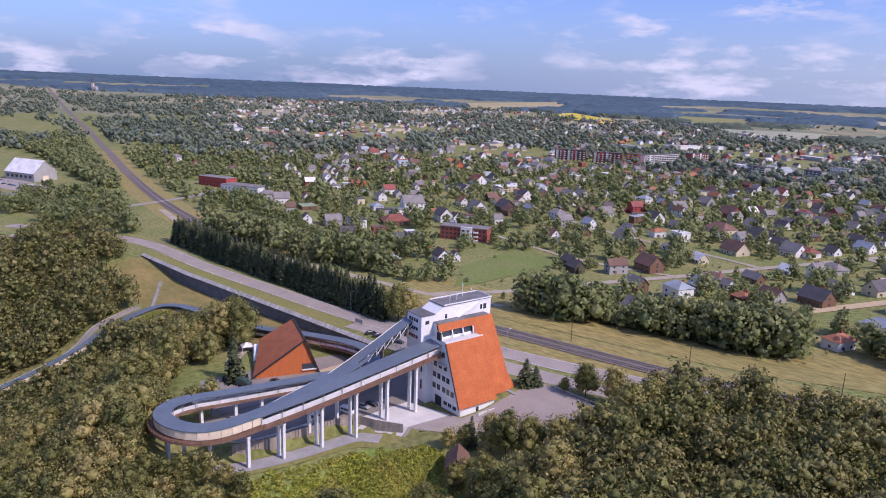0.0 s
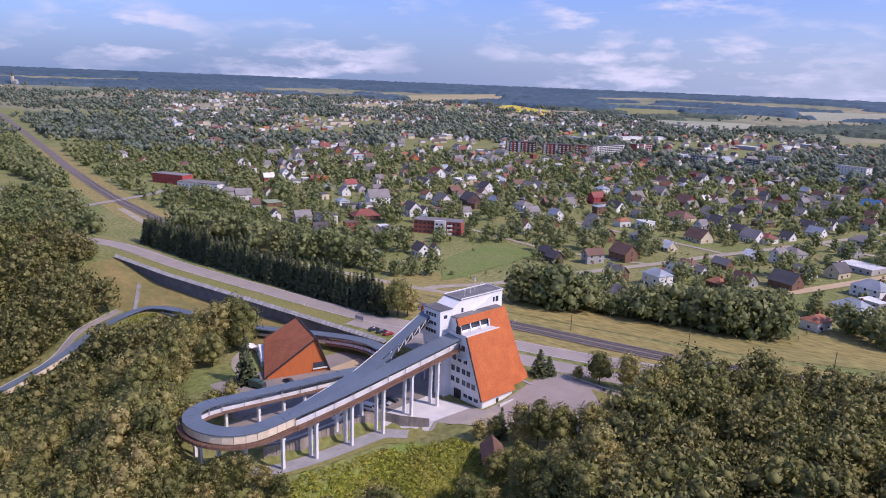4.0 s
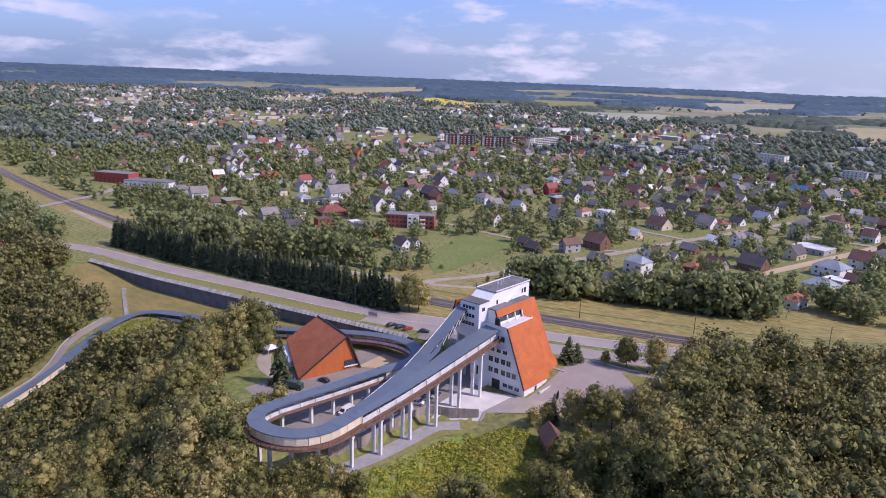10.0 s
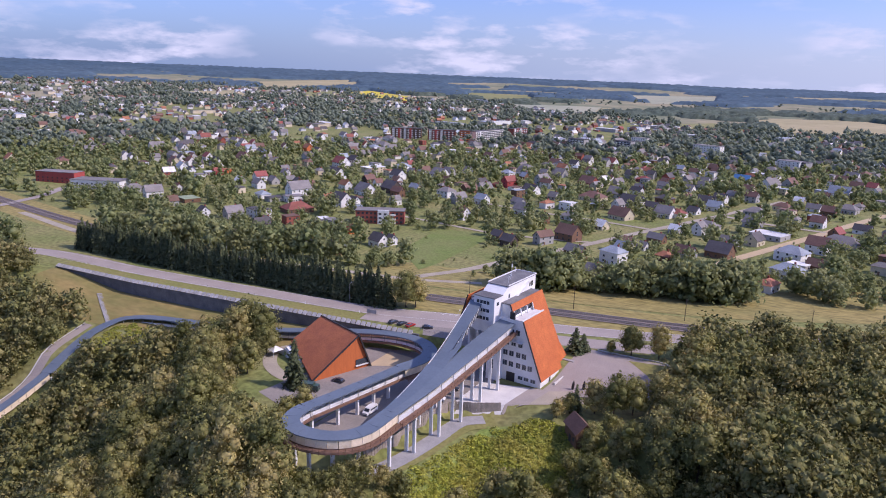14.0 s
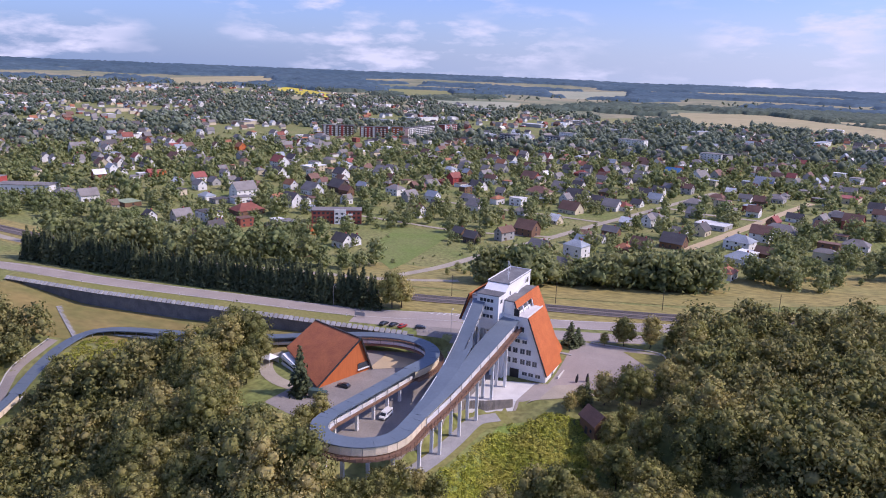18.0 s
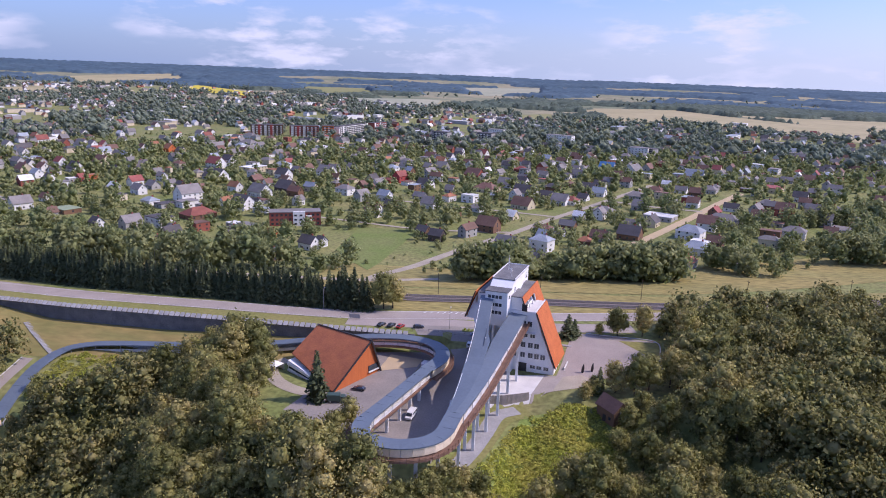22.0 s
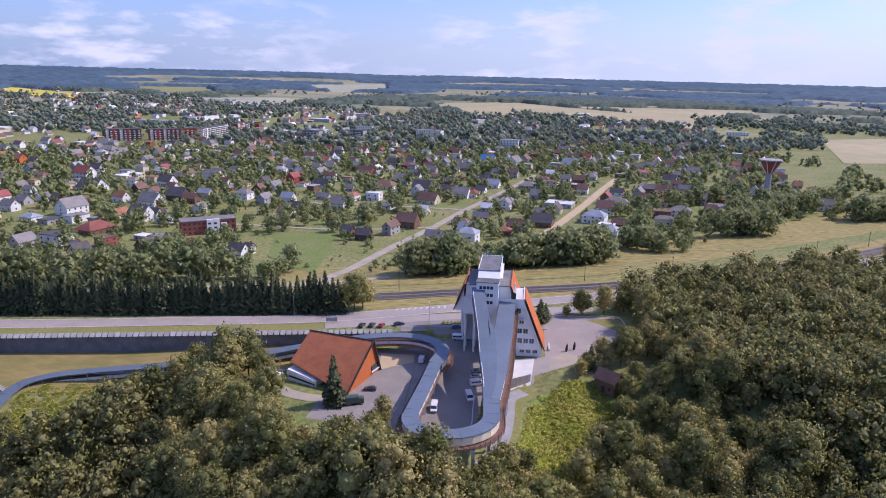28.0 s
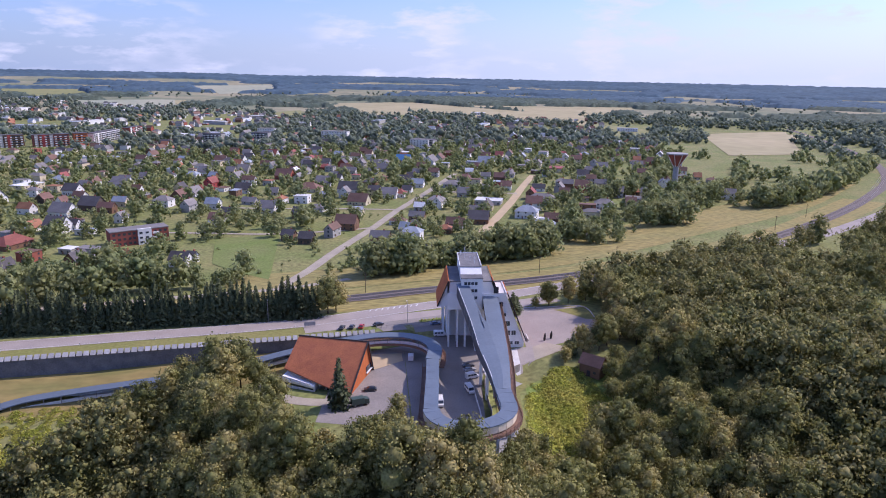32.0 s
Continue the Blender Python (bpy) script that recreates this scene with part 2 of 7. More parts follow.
M_STEEL = mat("rail_steel", (0.30, 0.27, 0.25), rough=0.4, metal=0.7, fine_mix=0.1)
M_YELLOW = mat("rape_field", (0.62, 0.50, 0.05), (0.5, 0.42, 0.06), scale=0.01, fine=0.05, fine_mix=0.1, bump=0)
M_TAN = mat("stubble_field", (0.41, 0.345, 0.19), (0.34, 0.30, 0.155), scale=0.006, fine=0.04, fine_mix=0.1, bump=0)
M_GREENFIELD = mat("green_field", (0.215, 0.228, 0.085), (0.27, 0.25, 0.10), scale=0.006, fine=0.04, fine_mix=0.1, bump=0)

# ---- mesh helpers ----
def mesh_of(name, v, f, m, smooth=False):
    """A mesh from vertices and faces; numpy faces must all have the same corners."""
    me = bpy.data.meshes.new(name)
    if isinstance(f, np.ndarray):
        k = f.shape[1]
        me.vertices.add(len(v))
        me.vertices.foreach_set("co", np.asarray(v, dtype=np.float32).ravel())
        me.loops.add(f.size)
        me.loops.foreach_set("vertex_index", f.astype(np.int32).ravel())
        me.polygons.add(len(f))
        me.polygons.foreach_set("loop_start", np.arange(0, f.size, k, dtype=np.int32))
        me.update(calc_edges=True)
    else:
        me.from_pydata(v, [], f)
        me.update()
    for one in (m if isinstance(m, (list, tuple)) else [m]):
        me.materials.append(one)
    if smooth:
        me.shade_smooth()
    return me


class Shape:
    """Gathers boxes, prisms and tubes into one mesh."""
    def __init__(self):
        self.v, self.f = [], []

    def add(self, v, f):
        k = len(self.v)
        self.v += [tuple(p) for p in v]
        self.f += [tuple(i + k for i in q) for q in f]
        return self

    def hexa(self, low, top):
        """Four corners below, counter-clockwise from above, four above."""
        return self.add(list(low) + list(top), [(3, 2, 1, 0), (4, 5, 6, 7), (0, 1, 5, 4), (1, 2, 6, 5), (2, 3, 7, 6), (3, 0, 4, 7)])

    def box(self, x0, y0, z0, x1, y1, z1):
        return self.hexa([(x0, y0, z0), (x1, y0, z0), (x1, y1, z0), (x0, y1, z0)], [(x0, y0, z1), (x1, y0, z1), (x1, y1, z1), (x0, y1, z1)])

    def prism(self, outline, way):
        """A flat outline pushed along way."""
        n = len(outline)
        a = [Vector(p) for p in outline]
        way = Vector(way)
        nrm = Vector((0, 0, 0))
        for i in range(n):
            nrm += a[i].cross(a[(i + 1) % n])
        if nrm.dot(way) < 0:
            a.reverse()
        return self.add(a + [p + way for p in a], [tuple(reversed(range(n))), tuple(range(n, 2 * n))] + [(i, (i + 1) % n, n + (i + 1) % n, n + i) for i in range(n)])

    def beam(self, p, q, w, h=None):
        """A square bar from p to q."""
        p, q, h = Vector(p), Vector(q), h or w
        d = (q - p).normalized()
        s = d.cross(Vector((0, 0, 1)))
        s = s.normalized() if s.length > 1e-3 else Vector((1, 0, 0))
        u = s.cross(d)
        s, u = s * w / 2, u * h / 2
        return self.add([p - s - u, p + s - u, p + s + u, p - s + u, q - s - u, q + s - u, q + s + u, q - s + u], [(0, 1, 2, 3), (7, 6, 5, 4), (0, 4, 5, 1), (1, 5, 6, 2), (2, 6, 7, 3), (3, 7, 4, 0)])

    def tube(self, p, q, r, r2=None, n=10):
        p, q, r2 = Vector(p), Vector(q), r if r2 is None else r2
        d = (q - p).normalized()
        s = d.cross(Vector((0, 0, 1)))
        s = s.normalized() if s.length > 1e-3 else Vector((1, 0, 0))
        u = s.cross(d)
        v = []
        for c, rr in ((p, r), (q, r2)):
            for i in range(n):
                a = 2 * math.pi * i / n
                v.append(c + s * math.cos(a) * rr + u * math.sin(a) * rr)
        return self.add(v, [(i, n + i, n + (i + 1) % n, (i + 1) % n) for i in range(n)] + [tuple(range(n)), tuple(reversed(range(n, 2 * n)))])

    def mesh(self, name, m):
        return mesh_of(name, self.v, self.f, m)


def part(name, shape, m, parent, label=""):
    """One mesh object under a thing or a part. shape: a Shape or a mesh."""
    ob = new(name, shape.mesh(name, m) if isinstance(shape, Shape) else shape)
    ob.parent = parent
    if label:
        ob["label"] = label
    return ob


def thing(name, label, category, m=None, group="", kind=""):
    ob = tagged(new(name), label, category, group, kind)
    if m is not None:
        ob.matrix_world = m
    return ob


def structure(name, shape, m, label, category, kind="structure"):
    return tagged(new(name, shape.mesh(name, m) if isinstance(shape, Shape) else shape), label, category, "", kind)


def step(a, b, x):
    s = min(1.0, max(0.0, (x - a) / (b - a)))
    return s * s * (3 - 2 * s)


def between(x, *pts):
    """Piecewise linear through (x, y) pairs."""
    for (x0, y0), (x1, y1) in zip(pts, pts[1:]):
        if x <= x1:
            return y0 + (y1 - y0) * max(0.0, (x - x0) / (x1 - x0))
    return pts[-1][1]


def smooth_line(pts, every):
    """Points about that far apart on a smooth curve through pts."""
    out = []
    p = [np.array(q, float) for q in pts]
    p = [2 * p[0] - p[1]] + p + [2 * p[-1] - p[-2]]
    for a, b, c, d in zip(p, p[1:], p[2:], p[3:]):
        k = max(1, round(float(np.linalg.norm((c - b)[:2])) / every))
        for i in range(k):
            t = i / k
            out.append(0.5 * (2 * b + (c - a) * t + (2 * a - 5 * b + 4 * c - d) * t * t + (3 * b - a - 3 * c + d) * t ** 3))
    out.append(p[-2])
    return out


# ---- terrain ----
RAIL = [(-3303, 1089), (-2100, 729), (-1448, 538), (-1000, 399), (-750, 319), (-541, 259), (-350, 222), (-219, 214), (-157, 221), (-80, 232), (0, 256), (104, 303), (250, 400), (399, 532), (560, 760), (800, 1200)]


def edge_y(x):
    """Where the plateau breaks off towards the valley."""
    return between(x, (-460, 130), (-400, 128), (-330, 122), (-260, 122), (-215, 108), (-196, 92), (-187, 82), (-179, 73), (-166, 71), (-158, 79), (-151, 90), (-148, 101), (-145, 112), (-142, 121), (-136, 130), (-128, 136), (-118, 142), (-104, 140), (-84, 128), (-60, 108), (-20, 72), (40, 50), (100, 70), (180, 120), (400, 330))


def fence_y(x):
    """The foot of the board fence, where the yard drops to the path under the run."""
    return between(x, (-460, 130), (-400, 128), (-330, 122), (-260, 122), (-215, 108), (-190, 96), (-182, 87), (-166, 87), (-161.5, 92.5), (-157.8, 102), (-156.2, 113), (-152.8, 128), (-138, 135.4), (-118, 142), (-104, 140), (-84, 128), (-60, 108), (-20, 72), (40, 50), (100, 70), (180, 120), (400, 330))


def wall_y(x):
    """The line of the long retaining wall."""
    return 167.8 + between(x, (-385, 1.0), (-330, -0.8), (-300, 0), (-180, 2.6))


def ground(x, y):
    d = math.hypot(x + 110, y + 45)
    z = -0.0117 * (x + 110) * step(500, 2600, d) + 78.0 * (min(3150.0, max(0.0, d - 1500)) / 3250) ** 2
    z += between(x, (-640, 0), (-430, -4.6), (-130, -4.6), (-50, -2.0), (60, 0)) * step(8, 75, y - between(x, *RAIL))
    low = between(x, (-400, 0.0), (-376, -1.0), (-340, -6.0), (-290, -6.6), (-225, -4.6), (-185, -4.2), (-140, -3.8), (-110, -3.2), (-80, -1.5), (-40, -0.5), (0, 0))
    if x < -172:
        z += low * (1 - step(wall_y(x) - 0.1, wall_y(x) + 1.3, y)) if x > -400 else 0
        z -= 0.24 * min(60.0, max(0.0, 163 - y)) * step(-228, -262, x) * step(-400, -370, x)
    else:
        z += low * (1 - step(158, 182, y))
    s = edge_y(x) - y
    if s > 0:
        z -= 46 * (1 - math.exp(-s * 0.36 / 46)) * step(-2, 14, s)
    s = fence_y(x) - y
    if s > -3 and -180 < x < -120:
        z -= 2.7 * step(-2.2, -0.2, s) * step(-180, -168, x) * step(-124, -138, x)
    return z


def drape(pts_in, width, name, m, label, category, lift=0.06, every=5.0, kind="structure"):
    """A strip of ground cover along a line."""
    line = smooth_line(pts_in, every)
    n = max(3, int((max(width) if isinstance(width, tuple) else width) / 4))
    v, f = [], []
    for i, p in enumerate(line):
        a, b = line[max(0, i - 1)], line[min(len(line) - 1, i + 1)]
        t = (b - a)[:2]
        t = t / np.linalg.norm(t)
        w = width[0] + (width[1] - width[0]) * i / (len(line) - 1) if isinstance(width, tuple) else width
        for k in range(n + 1):
            x, y = p[0] - t[1] * w * (k / n - 0.5), p[1] + t[0] * w * (k / n - 0.5)
            v.append((x, y, ground(x, y) + lift))
    for i in range(len(line) - 1):
        for k in range(n):
            q = (n + 1) * i + k
            f.append((q + 1, q, q + n + 1, q + n + 2))
    return structure(name, mesh_of(name, v, f, m), m, label, category, kind)


def patch(corners, name, m, label, category, lift=0.05, cells=10, kind="structure", flat=None):
    """A four-cornered sheet laid on the ground."""
    a, b, c, d = [Vector((p[0], p[1], 0)) for p in corners]
    v, f = [], []
    for i in range(cells + 1):
        for j in range(cells + 1):
            s, t = i / cells, j / cells
            p = (a * (1 - s) + b * s) * (1 - t) + (d * (1 - s) + c * s) * t
            v.append((p.x, p.y, (ground(p.x, p.y) if flat is None else flat) + lift))
    for i in range(cells):
        for j in range(cells):
            k = i * (cells + 1) + j
            f.append((k, k + cells + 1, k + cells + 2, k + 1))
    return structure(name, mesh_of(name, v, f, m), m, label, category, kind)


def spread(lo, hi, a, b, fine, grow):
    """Grid lines: even between a and b, wider and wider outwards to lo and hi."""
    mid = list(np.arange(a, b + 0.1, fine))
    out, w, x = [], fine, mid[-1]
    while x < hi:
        w *= grow
        x += w
        out.append(min(x, hi))
    pre, w, x = [], fine, mid[0]
    while x > lo:
        w *= grow
        x -= w
        pre.append(max(x, lo))
    return pre[::-1] + mid + out


gx = sorted(set(spread(-5600, 5600, -430, 180, 5.0, 1.075) + [x + 0.0 for x in np.arange(-187.5, -110, 5.0)]))
gy = sorted(set(spread(-5200, 5600, 0, 260, 4.0, 1.075) + [y + 0.0 for y in range(82, 144, 4)] + [166.4 + 0.5 * k for k in range(12)]))
gv = [(x, y, ground(x, y)) for y in gy for x in gx]
nx = len(gx)
gf = np.array([(j * nx + i, j * nx + i + 1, (j + 1) * nx + i + 1, (j + 1) * nx + i) for j in range(len(gy) - 1) for i in range(nx - 1)])
M_FLOOR = mat("far_fields", (0.165, 0.190, 0.110), (0.32, 0.285, 0.175), rough=0.95, scale=0.0035, fine=0.03, bump=0.0, fine_mix=0.2)
g_mesh = mesh_of("ground", gv, gf, [M_GRASS, M_FLOOR], smooth=True)
g_mid = [(gv[q[0]][0] + gv[q[2]][0] + 220, gv[q[0]][1] + gv[q[2]][1] + 90) for q in gf]
g_mesh.polygons.foreach_set("material_index", np.array([1 if math.hypot(*q) > 3700 else 0 for q in g_mid], dtype=np.int32))
structure("ground", g_mesh, None, "green meadow ground falling off into a valley", "ground")

# ---- roads, railway, yards ----
ROAD = [(-520, 140), (-465, 168), (-409, 184), (-340, 182), (-275, 184), (-216, 187), (-175, 196), (-120, 208), (-60, 226), (8, 250), (80, 277), (150, 308), (300, 400), (480, 545)]
drape(ROAD, 10.0, "road", M_ASPHALT, "pale grey asphalt main road along the railway", "road", lift=0.10)
drape([(-214, 181), (-190, 183.5), (-150, 188.5), (-118, 195), (-100, 199)], (12, 9), "road", M_ASPHALT, "asphalt lay-by with parked cars beside the road", "road", lift=0.07)
drape(RAIL, 9.5, "railway_bed", M_BALLAST, "brown gravel bed of a two-track railway", "railway bed", lift=0.30, every=9)
drape([(x, y - 1) for x, y in RAIL[3:13]], 32, "railway_verge", M_DRY, "dry yellow grass verge beside the railway", "grass verge", lift=0.05, every=9)
drape([(-222, 240), (-219, 256), (-196, 313), (-163, 383), (-136, 445), (-96, 525), (-50, 620)], 6.0, "lane", M_GRAVEL, "pale gravel lane running into the town", "road", lift=0.25)
drape([(-100, 340), (-79, 378), (-42, 450), (-7, 524), (25, 588)], 7.0, "lane", M_SAND, "pale sandy lane between gardens", "road", lift=0.27)
drape([(-136, 445), (-182, 457), (-250, 470), (-330, 500)], 4.0, "lane", M_GRAVEL, "narrow pale lane between gardens", "road", lift=0.28)
drape([(-163, 383), (-190, 377), (-233, 375), (-276, 385), (-340, 400)], 3.6, "lane", M_GRAVEL, "narrow garden lane behind the lawn", "road", lift=0.26)
drape([(-96, 525), (-60, 500), (-25, 487)], 5.0, "lane", M_GRAVEL, "short gravel lane joining two lanes", "road", lift=0.30)
drape([(-520, 245), (-420, 222), (-330, 225), (-262, 232), (-222, 238), (-190, 252)], 5.0, "lane", M_GRAVEL, "pale lane along the spruce row", "road", lift=0.16)
drape([(-250, 250), (-120, 268), (-60, 285), (30, 330), (160, 395), (300, 500)], 50, "field", M_DRY, "yellow-green mown grass strip beside the railway", "grass", lift=0.14, every=6)
patch([(-212, 110), (-184, 99), (-176, 165), (-200, 160)], "yard", M_YARD, "grey asphalt yard beside the gable hut", "yard", lift=0.07, cells=12)
patch([(-184, 94), (-161.5, 97), (-154.5, 128), (-176, 165)], "yard", M_YARD, "grey asphalt yard inside the track loop", "yard", lift=0.07, cells=12)
patch([(-176, 165), (-154.5, 128), (-146, 148), (-148, 172)], "yard", M_YARD, "grey asphalt yard below the tower", "yard", lift=0.08, cells=8)
patch([(-130, 150), (-93, 160), (-93, 186), (-124, 188)], "parking_lot", M_ASPHALT, "empty grey asphalt car park beside the tower", "parking lot", lift=0.10, cells=8)
patch([(-191.5, 144), (-178.5, 150.5), (-178, 157.5), (-190.5, 159.5)], "sand_court", M_SAND, "pale sandy court beside the gable hut", "yard", lift=0.16, cells=6)
drape([(-206, 122), (-216, 125), (-224, 131), (-229, 140), (-226, 147)], 5, "path", M_GRAVEL, "pale gravel path round the gable hut", "path", lift=0.12, every=3)
patch([(-262, 305), (-266, 366), (-226, 372), (-230, 262)], "lawn", M_LAWN, "mown green lawn at the edge of town", "lawn", lift=0.25, cells=14)
drape([(-384, 174.5), (-330, 173.5), (-270, 174), (-214, 176.5)], 8.5, "grass_bank", M_BANK, "green grass bank between wall and road", "grass", lift=0.07)
bg_v, bg_f = [], []
for i in range(41):
    bx = -384 + 4.3 * i
    for j in range(8):
        by = wall_y(bx) - 0.35 - j * 3.6
        bg_v.append((bx, by, ground(bx, by) + 0.08))
for i in range(40):
    for j in range(7):
        k = i * 8 + j
        bg_f.append((k, k + 1, k + 9, k + 8))
structure("basin_grass", mesh_of("basin_grass", bg_v, bg_f, M_BASIN), M_BASIN, "golden brown mown grass slope below the wall", "grass")
drape([(-328, 140), (-327, 122), (-323.4, 110), (-323.4, 97), (-323.8, 75), (-323.4, 52), (-322, 30)], 4.4, "service_road", M_ASPHALT, "narrow grey service road beside the run", "road", lift=0.15, every=4)
drape([(-545, 222), (-556, 262), (-566, 292), (-590, 330)], 7.0, "crossing_road", M_ASPHALT, "asphalt road over the level crossing", "road", lift=0.36)
drape([(-330.6, 140), (-329.6, 122), (-326, 110), (-326, 97), (-326.4, 75), (-326, 52), (-324.6, 30)], 0.6, "kerb", M_PALE, "pale kerb along the service road", "kerb", lift=0.28, every=4)
patch([(-183, 171.5), (-149, 172.5), (-149, 187), (-187, 181)], "yard", M_YARD, "grey asphalt apron between the lay-by and the tower", "yard", lift=0.09, cells=14)
patch([(-107, 183.5), (-92.5, 185), (-91.5, 171), (-97, 172.5)], "lawn_corner", M_BANK, "small grass corner beside the car park", "lawn", lift=0.15, cells=5)

# ---- start tower ----
tower = thing("start_tower", "white rendered start tower with steep orange side roofs beside the yard", "building", pose(-147.8, 153.3, 0, 0, 0, -10.2))


def slab(u0, z0, u1, z1, va0, va1, vb0, vb1, t):
    """A sloping sheet: from (u0, z0), between va0 and va1, down to (u1, z1), between vb0 and vb1; t thick outwards."""
    d = Vector((u1 - u0, 0, z1 - z0)).normalized()
    n = Vector((-d.z, 0, d.x)) * t
    if (n.x < 0) != (u1 < u0):
        n = -n
    lo = [Vector((u1, vb0, z1)), Vector((u1, vb1, z1)), Vector((u0, va1, z0)), Vector((u0, va0, z0))]
    return lo, [p + n for p in lo]


def put_slab(name, m, parent, label, *a):
    lo, hi = slab(*a)
    s = Shape()
    s.hexa(lo, hi)
    ob = part(name, s, m, parent, label)
    bm = bmesh.new()
    bm.from_mesh(ob.data)
    bmesh.ops.recalc_face_normals(bm, faces=bm.faces)
    bm.to_mesh(ob.data)
    bm.free()
    return ob


s = Shape()
s.prism([(-2.5, 3.6, -5), (16.6, 3.6, -5), (16.6, 3.6, -0.6), (9.3, 3.6, 18.2), (-2.5, 3.6, 18.2)], (0, 14.3, 0))
s.prism([(-2.5, 17.9, -5), (13.0, 17.9, -5), (13.0, 17.9, -0.4), (5.7, 17.9, 18.2), (-2.5, 17.9, 18.2)], (0, 8.2, 0))
body = part("wall", s, M_WHITE, tower, "white rendered wall")
part("west_wall", Shape().box(-13, 13.5, -5, -2.5, 26.1, 18.2), M_WHITE, tower, "white rendered wall set back behind columns")
part("west_wall", Shape().box(-13, 4.2, 11.6, -2.5, 13.5, 18.2), M_WHITE, tower, "white upper storey over the open portico")
part("screen_wall", Shape().prism([(-13, 5.0, 11.6), (-13, 13.5, 11.6), (-13, 13.5, 0.5), (-13, 8.5, 0.5)], (0.5, 0, 0)), M_WHITE, tower)
for u_, v_ in ((-12.4, 5.0), (-12.4, 9.2), (-9.0, 5.0), (-6.0, 5.0), (-9.0, 9.6)):
    part("column", Shape().box(u_ - 0.35, v_ - 0.35, -5, u_ + 0.35, v_ + 0.35, 11.6), M_PILLAR, tower)
part("upper_wall", Shape().prism([(-12.2, 5.0, 18.2), (5.4, 5.0, 18.2), (3.9, 5.0, 22.6), (-12.2, 5.0, 22.6)], (0, 21, 0)), M_WHITE, tower)
part("flat_roof", Shape().box(-12.2, 4.8, 22.6, -8, 26.2, 22.9), M_CONC_DARK, tower, "grey felt flat roof")
part("flat_roof", Shape().box(0, 4.8, 22.6, 4.1, 26.2, 22.9), M_CONC_DARK, tower, "grey felt flat roof")
part("tower_block", Shape().prism([(-8, 0, 13), (-8, 0, 25.2), (-8, 5.4, 25.2), (-8, 9.0, 27.3), (-8, 29.3, 27.4), (-8, 29.3, 18), (-8, 6.0, 13)], (8, 0, 0)), M_WHITE, tower, "white tower block with a stepped top")
part("tower_roof", Shape().prism([(-8.2, 8.8, 27.35), (-8.2, 29.6, 27.45), (-8.2, 29.6, 27.7), (-8.2, 8.8, 27.6)], (8.4, 0, 0)), M_CONC_DARK, tower, "grey felt roof of the tower block")
part("tower_roof", Shape().prism([(-8.2, -0.2, 25.22), (-8.2, 5.4, 25.22), (-8.2, 5.4, 25.45), (-8.2, -0.2, 25.45)], (8.4, 0, 0)), M_CONC_DARK, tower, "grey felt roof of the tower's step")
s = Shape()
for a, b in (((-8.1, 9), (-8.1, 29.5)), ((0.1, 9), (0.1, 29.5)), ((-8.1, 29.5), (0.1, 29.5))):
    s.beam((a[0], a[1], 27.8), (b[0], b[1], 27.8), 0.25, 0.35)
part("parapet", s, M_PILLAR, tower)
# windows in the tower front and flank
for z in (23.4, 20.6, 17.8):
    for u in (-6.9, -5.6, -4.3, -3.0):
        part("window", Shape().box(u, -0.06, z - 0.6, u + 1.05, 0.1, z + 0.55), M_GLASS, tower)
for v, z, w, h in ((1.6, 23.0, 1.5, 1.2), (9.5, 23.9, 0.9, 1.5), (24.6, 24.8, 0.9, 1.6), (26.0, 24.8, 1.3, 1.9)):
    part("window", Shape().box(-0.1, v, z - h / 2, 0.06, v + w, z + h / 2), M_GLASS, tower)
part("outside_stair", Shape().beam((0.5, 14.5, 22.9), (0.5, 23.5, 26.4), 0.9, 0.3), M_PILLAR, tower, "white steel stair on the tower's flank")
# orange flanks
put_slab("side_roof", M_ORANGE, tower, "steep orange shingled side roof", 9.7, 18.6, 17.5, -0.8, 2.6, 18.3, 2.6, 18.3, 0.35)
put_slab("side_roof", M_ORANGE, tower, "steep orange shingled side roof", 4.2, 23.3, 5.1, 21.0, 3.2, 26.0, 3.2, 26.2, 0.35)
put_slab("side_roof", M_ORANGE, tower, "steep orange shingled side roof", 5.1, 21.0, 11.6, 4.6, 17.2, 26.2, 18.3, 27.6, 0.35)
put_slab("side_roof", M_ORANGE, tower, "flared foot of the orange side roof", 11.6, 4.6, 14.6, -1.0, 18.3, 27.6, 18.3, 29.4, 0.35)
part("side_roof_end", Shape().box(4.6, 2.9, 18.6, 6.4, 3.5, 21.0), M_DARK, tower)
part("glazing", Shape().box(4.9, 4.0, 18.6, 5.1, 17.2, 21.0), M_GLASS, tower, "dark window band behind the terrace")
for v in (4.0, 8.4, 12.8, 17.0):
    part("mullion", Shape().beam((6.2, v, 18.5), (5.4, v, 21.0), 0.35), M_PILLAR, tower)
part("terrace", Shape().box(5.2, 3.6, 18.2, 9.6, 17.9, 18.45), M_PALE, tower, "pale terrace floor")
part("parapet", Shape().box(9.15, 2.9, 17.9, 9.55, 18.2, 18.85), M_PILLAR, tower)
for a in ((9.7, 18.6, 17.5, -0.8, 2.35, 2.62, 2.35, 2.62, 0.4), (4.2, 23.3, 5.1, 21.0, 2.95, 3.2, 2.95, 3.2, 0.4)):
    put_slab("roof_edge", M_DARK, tower, "dark roof edge trim", *a)
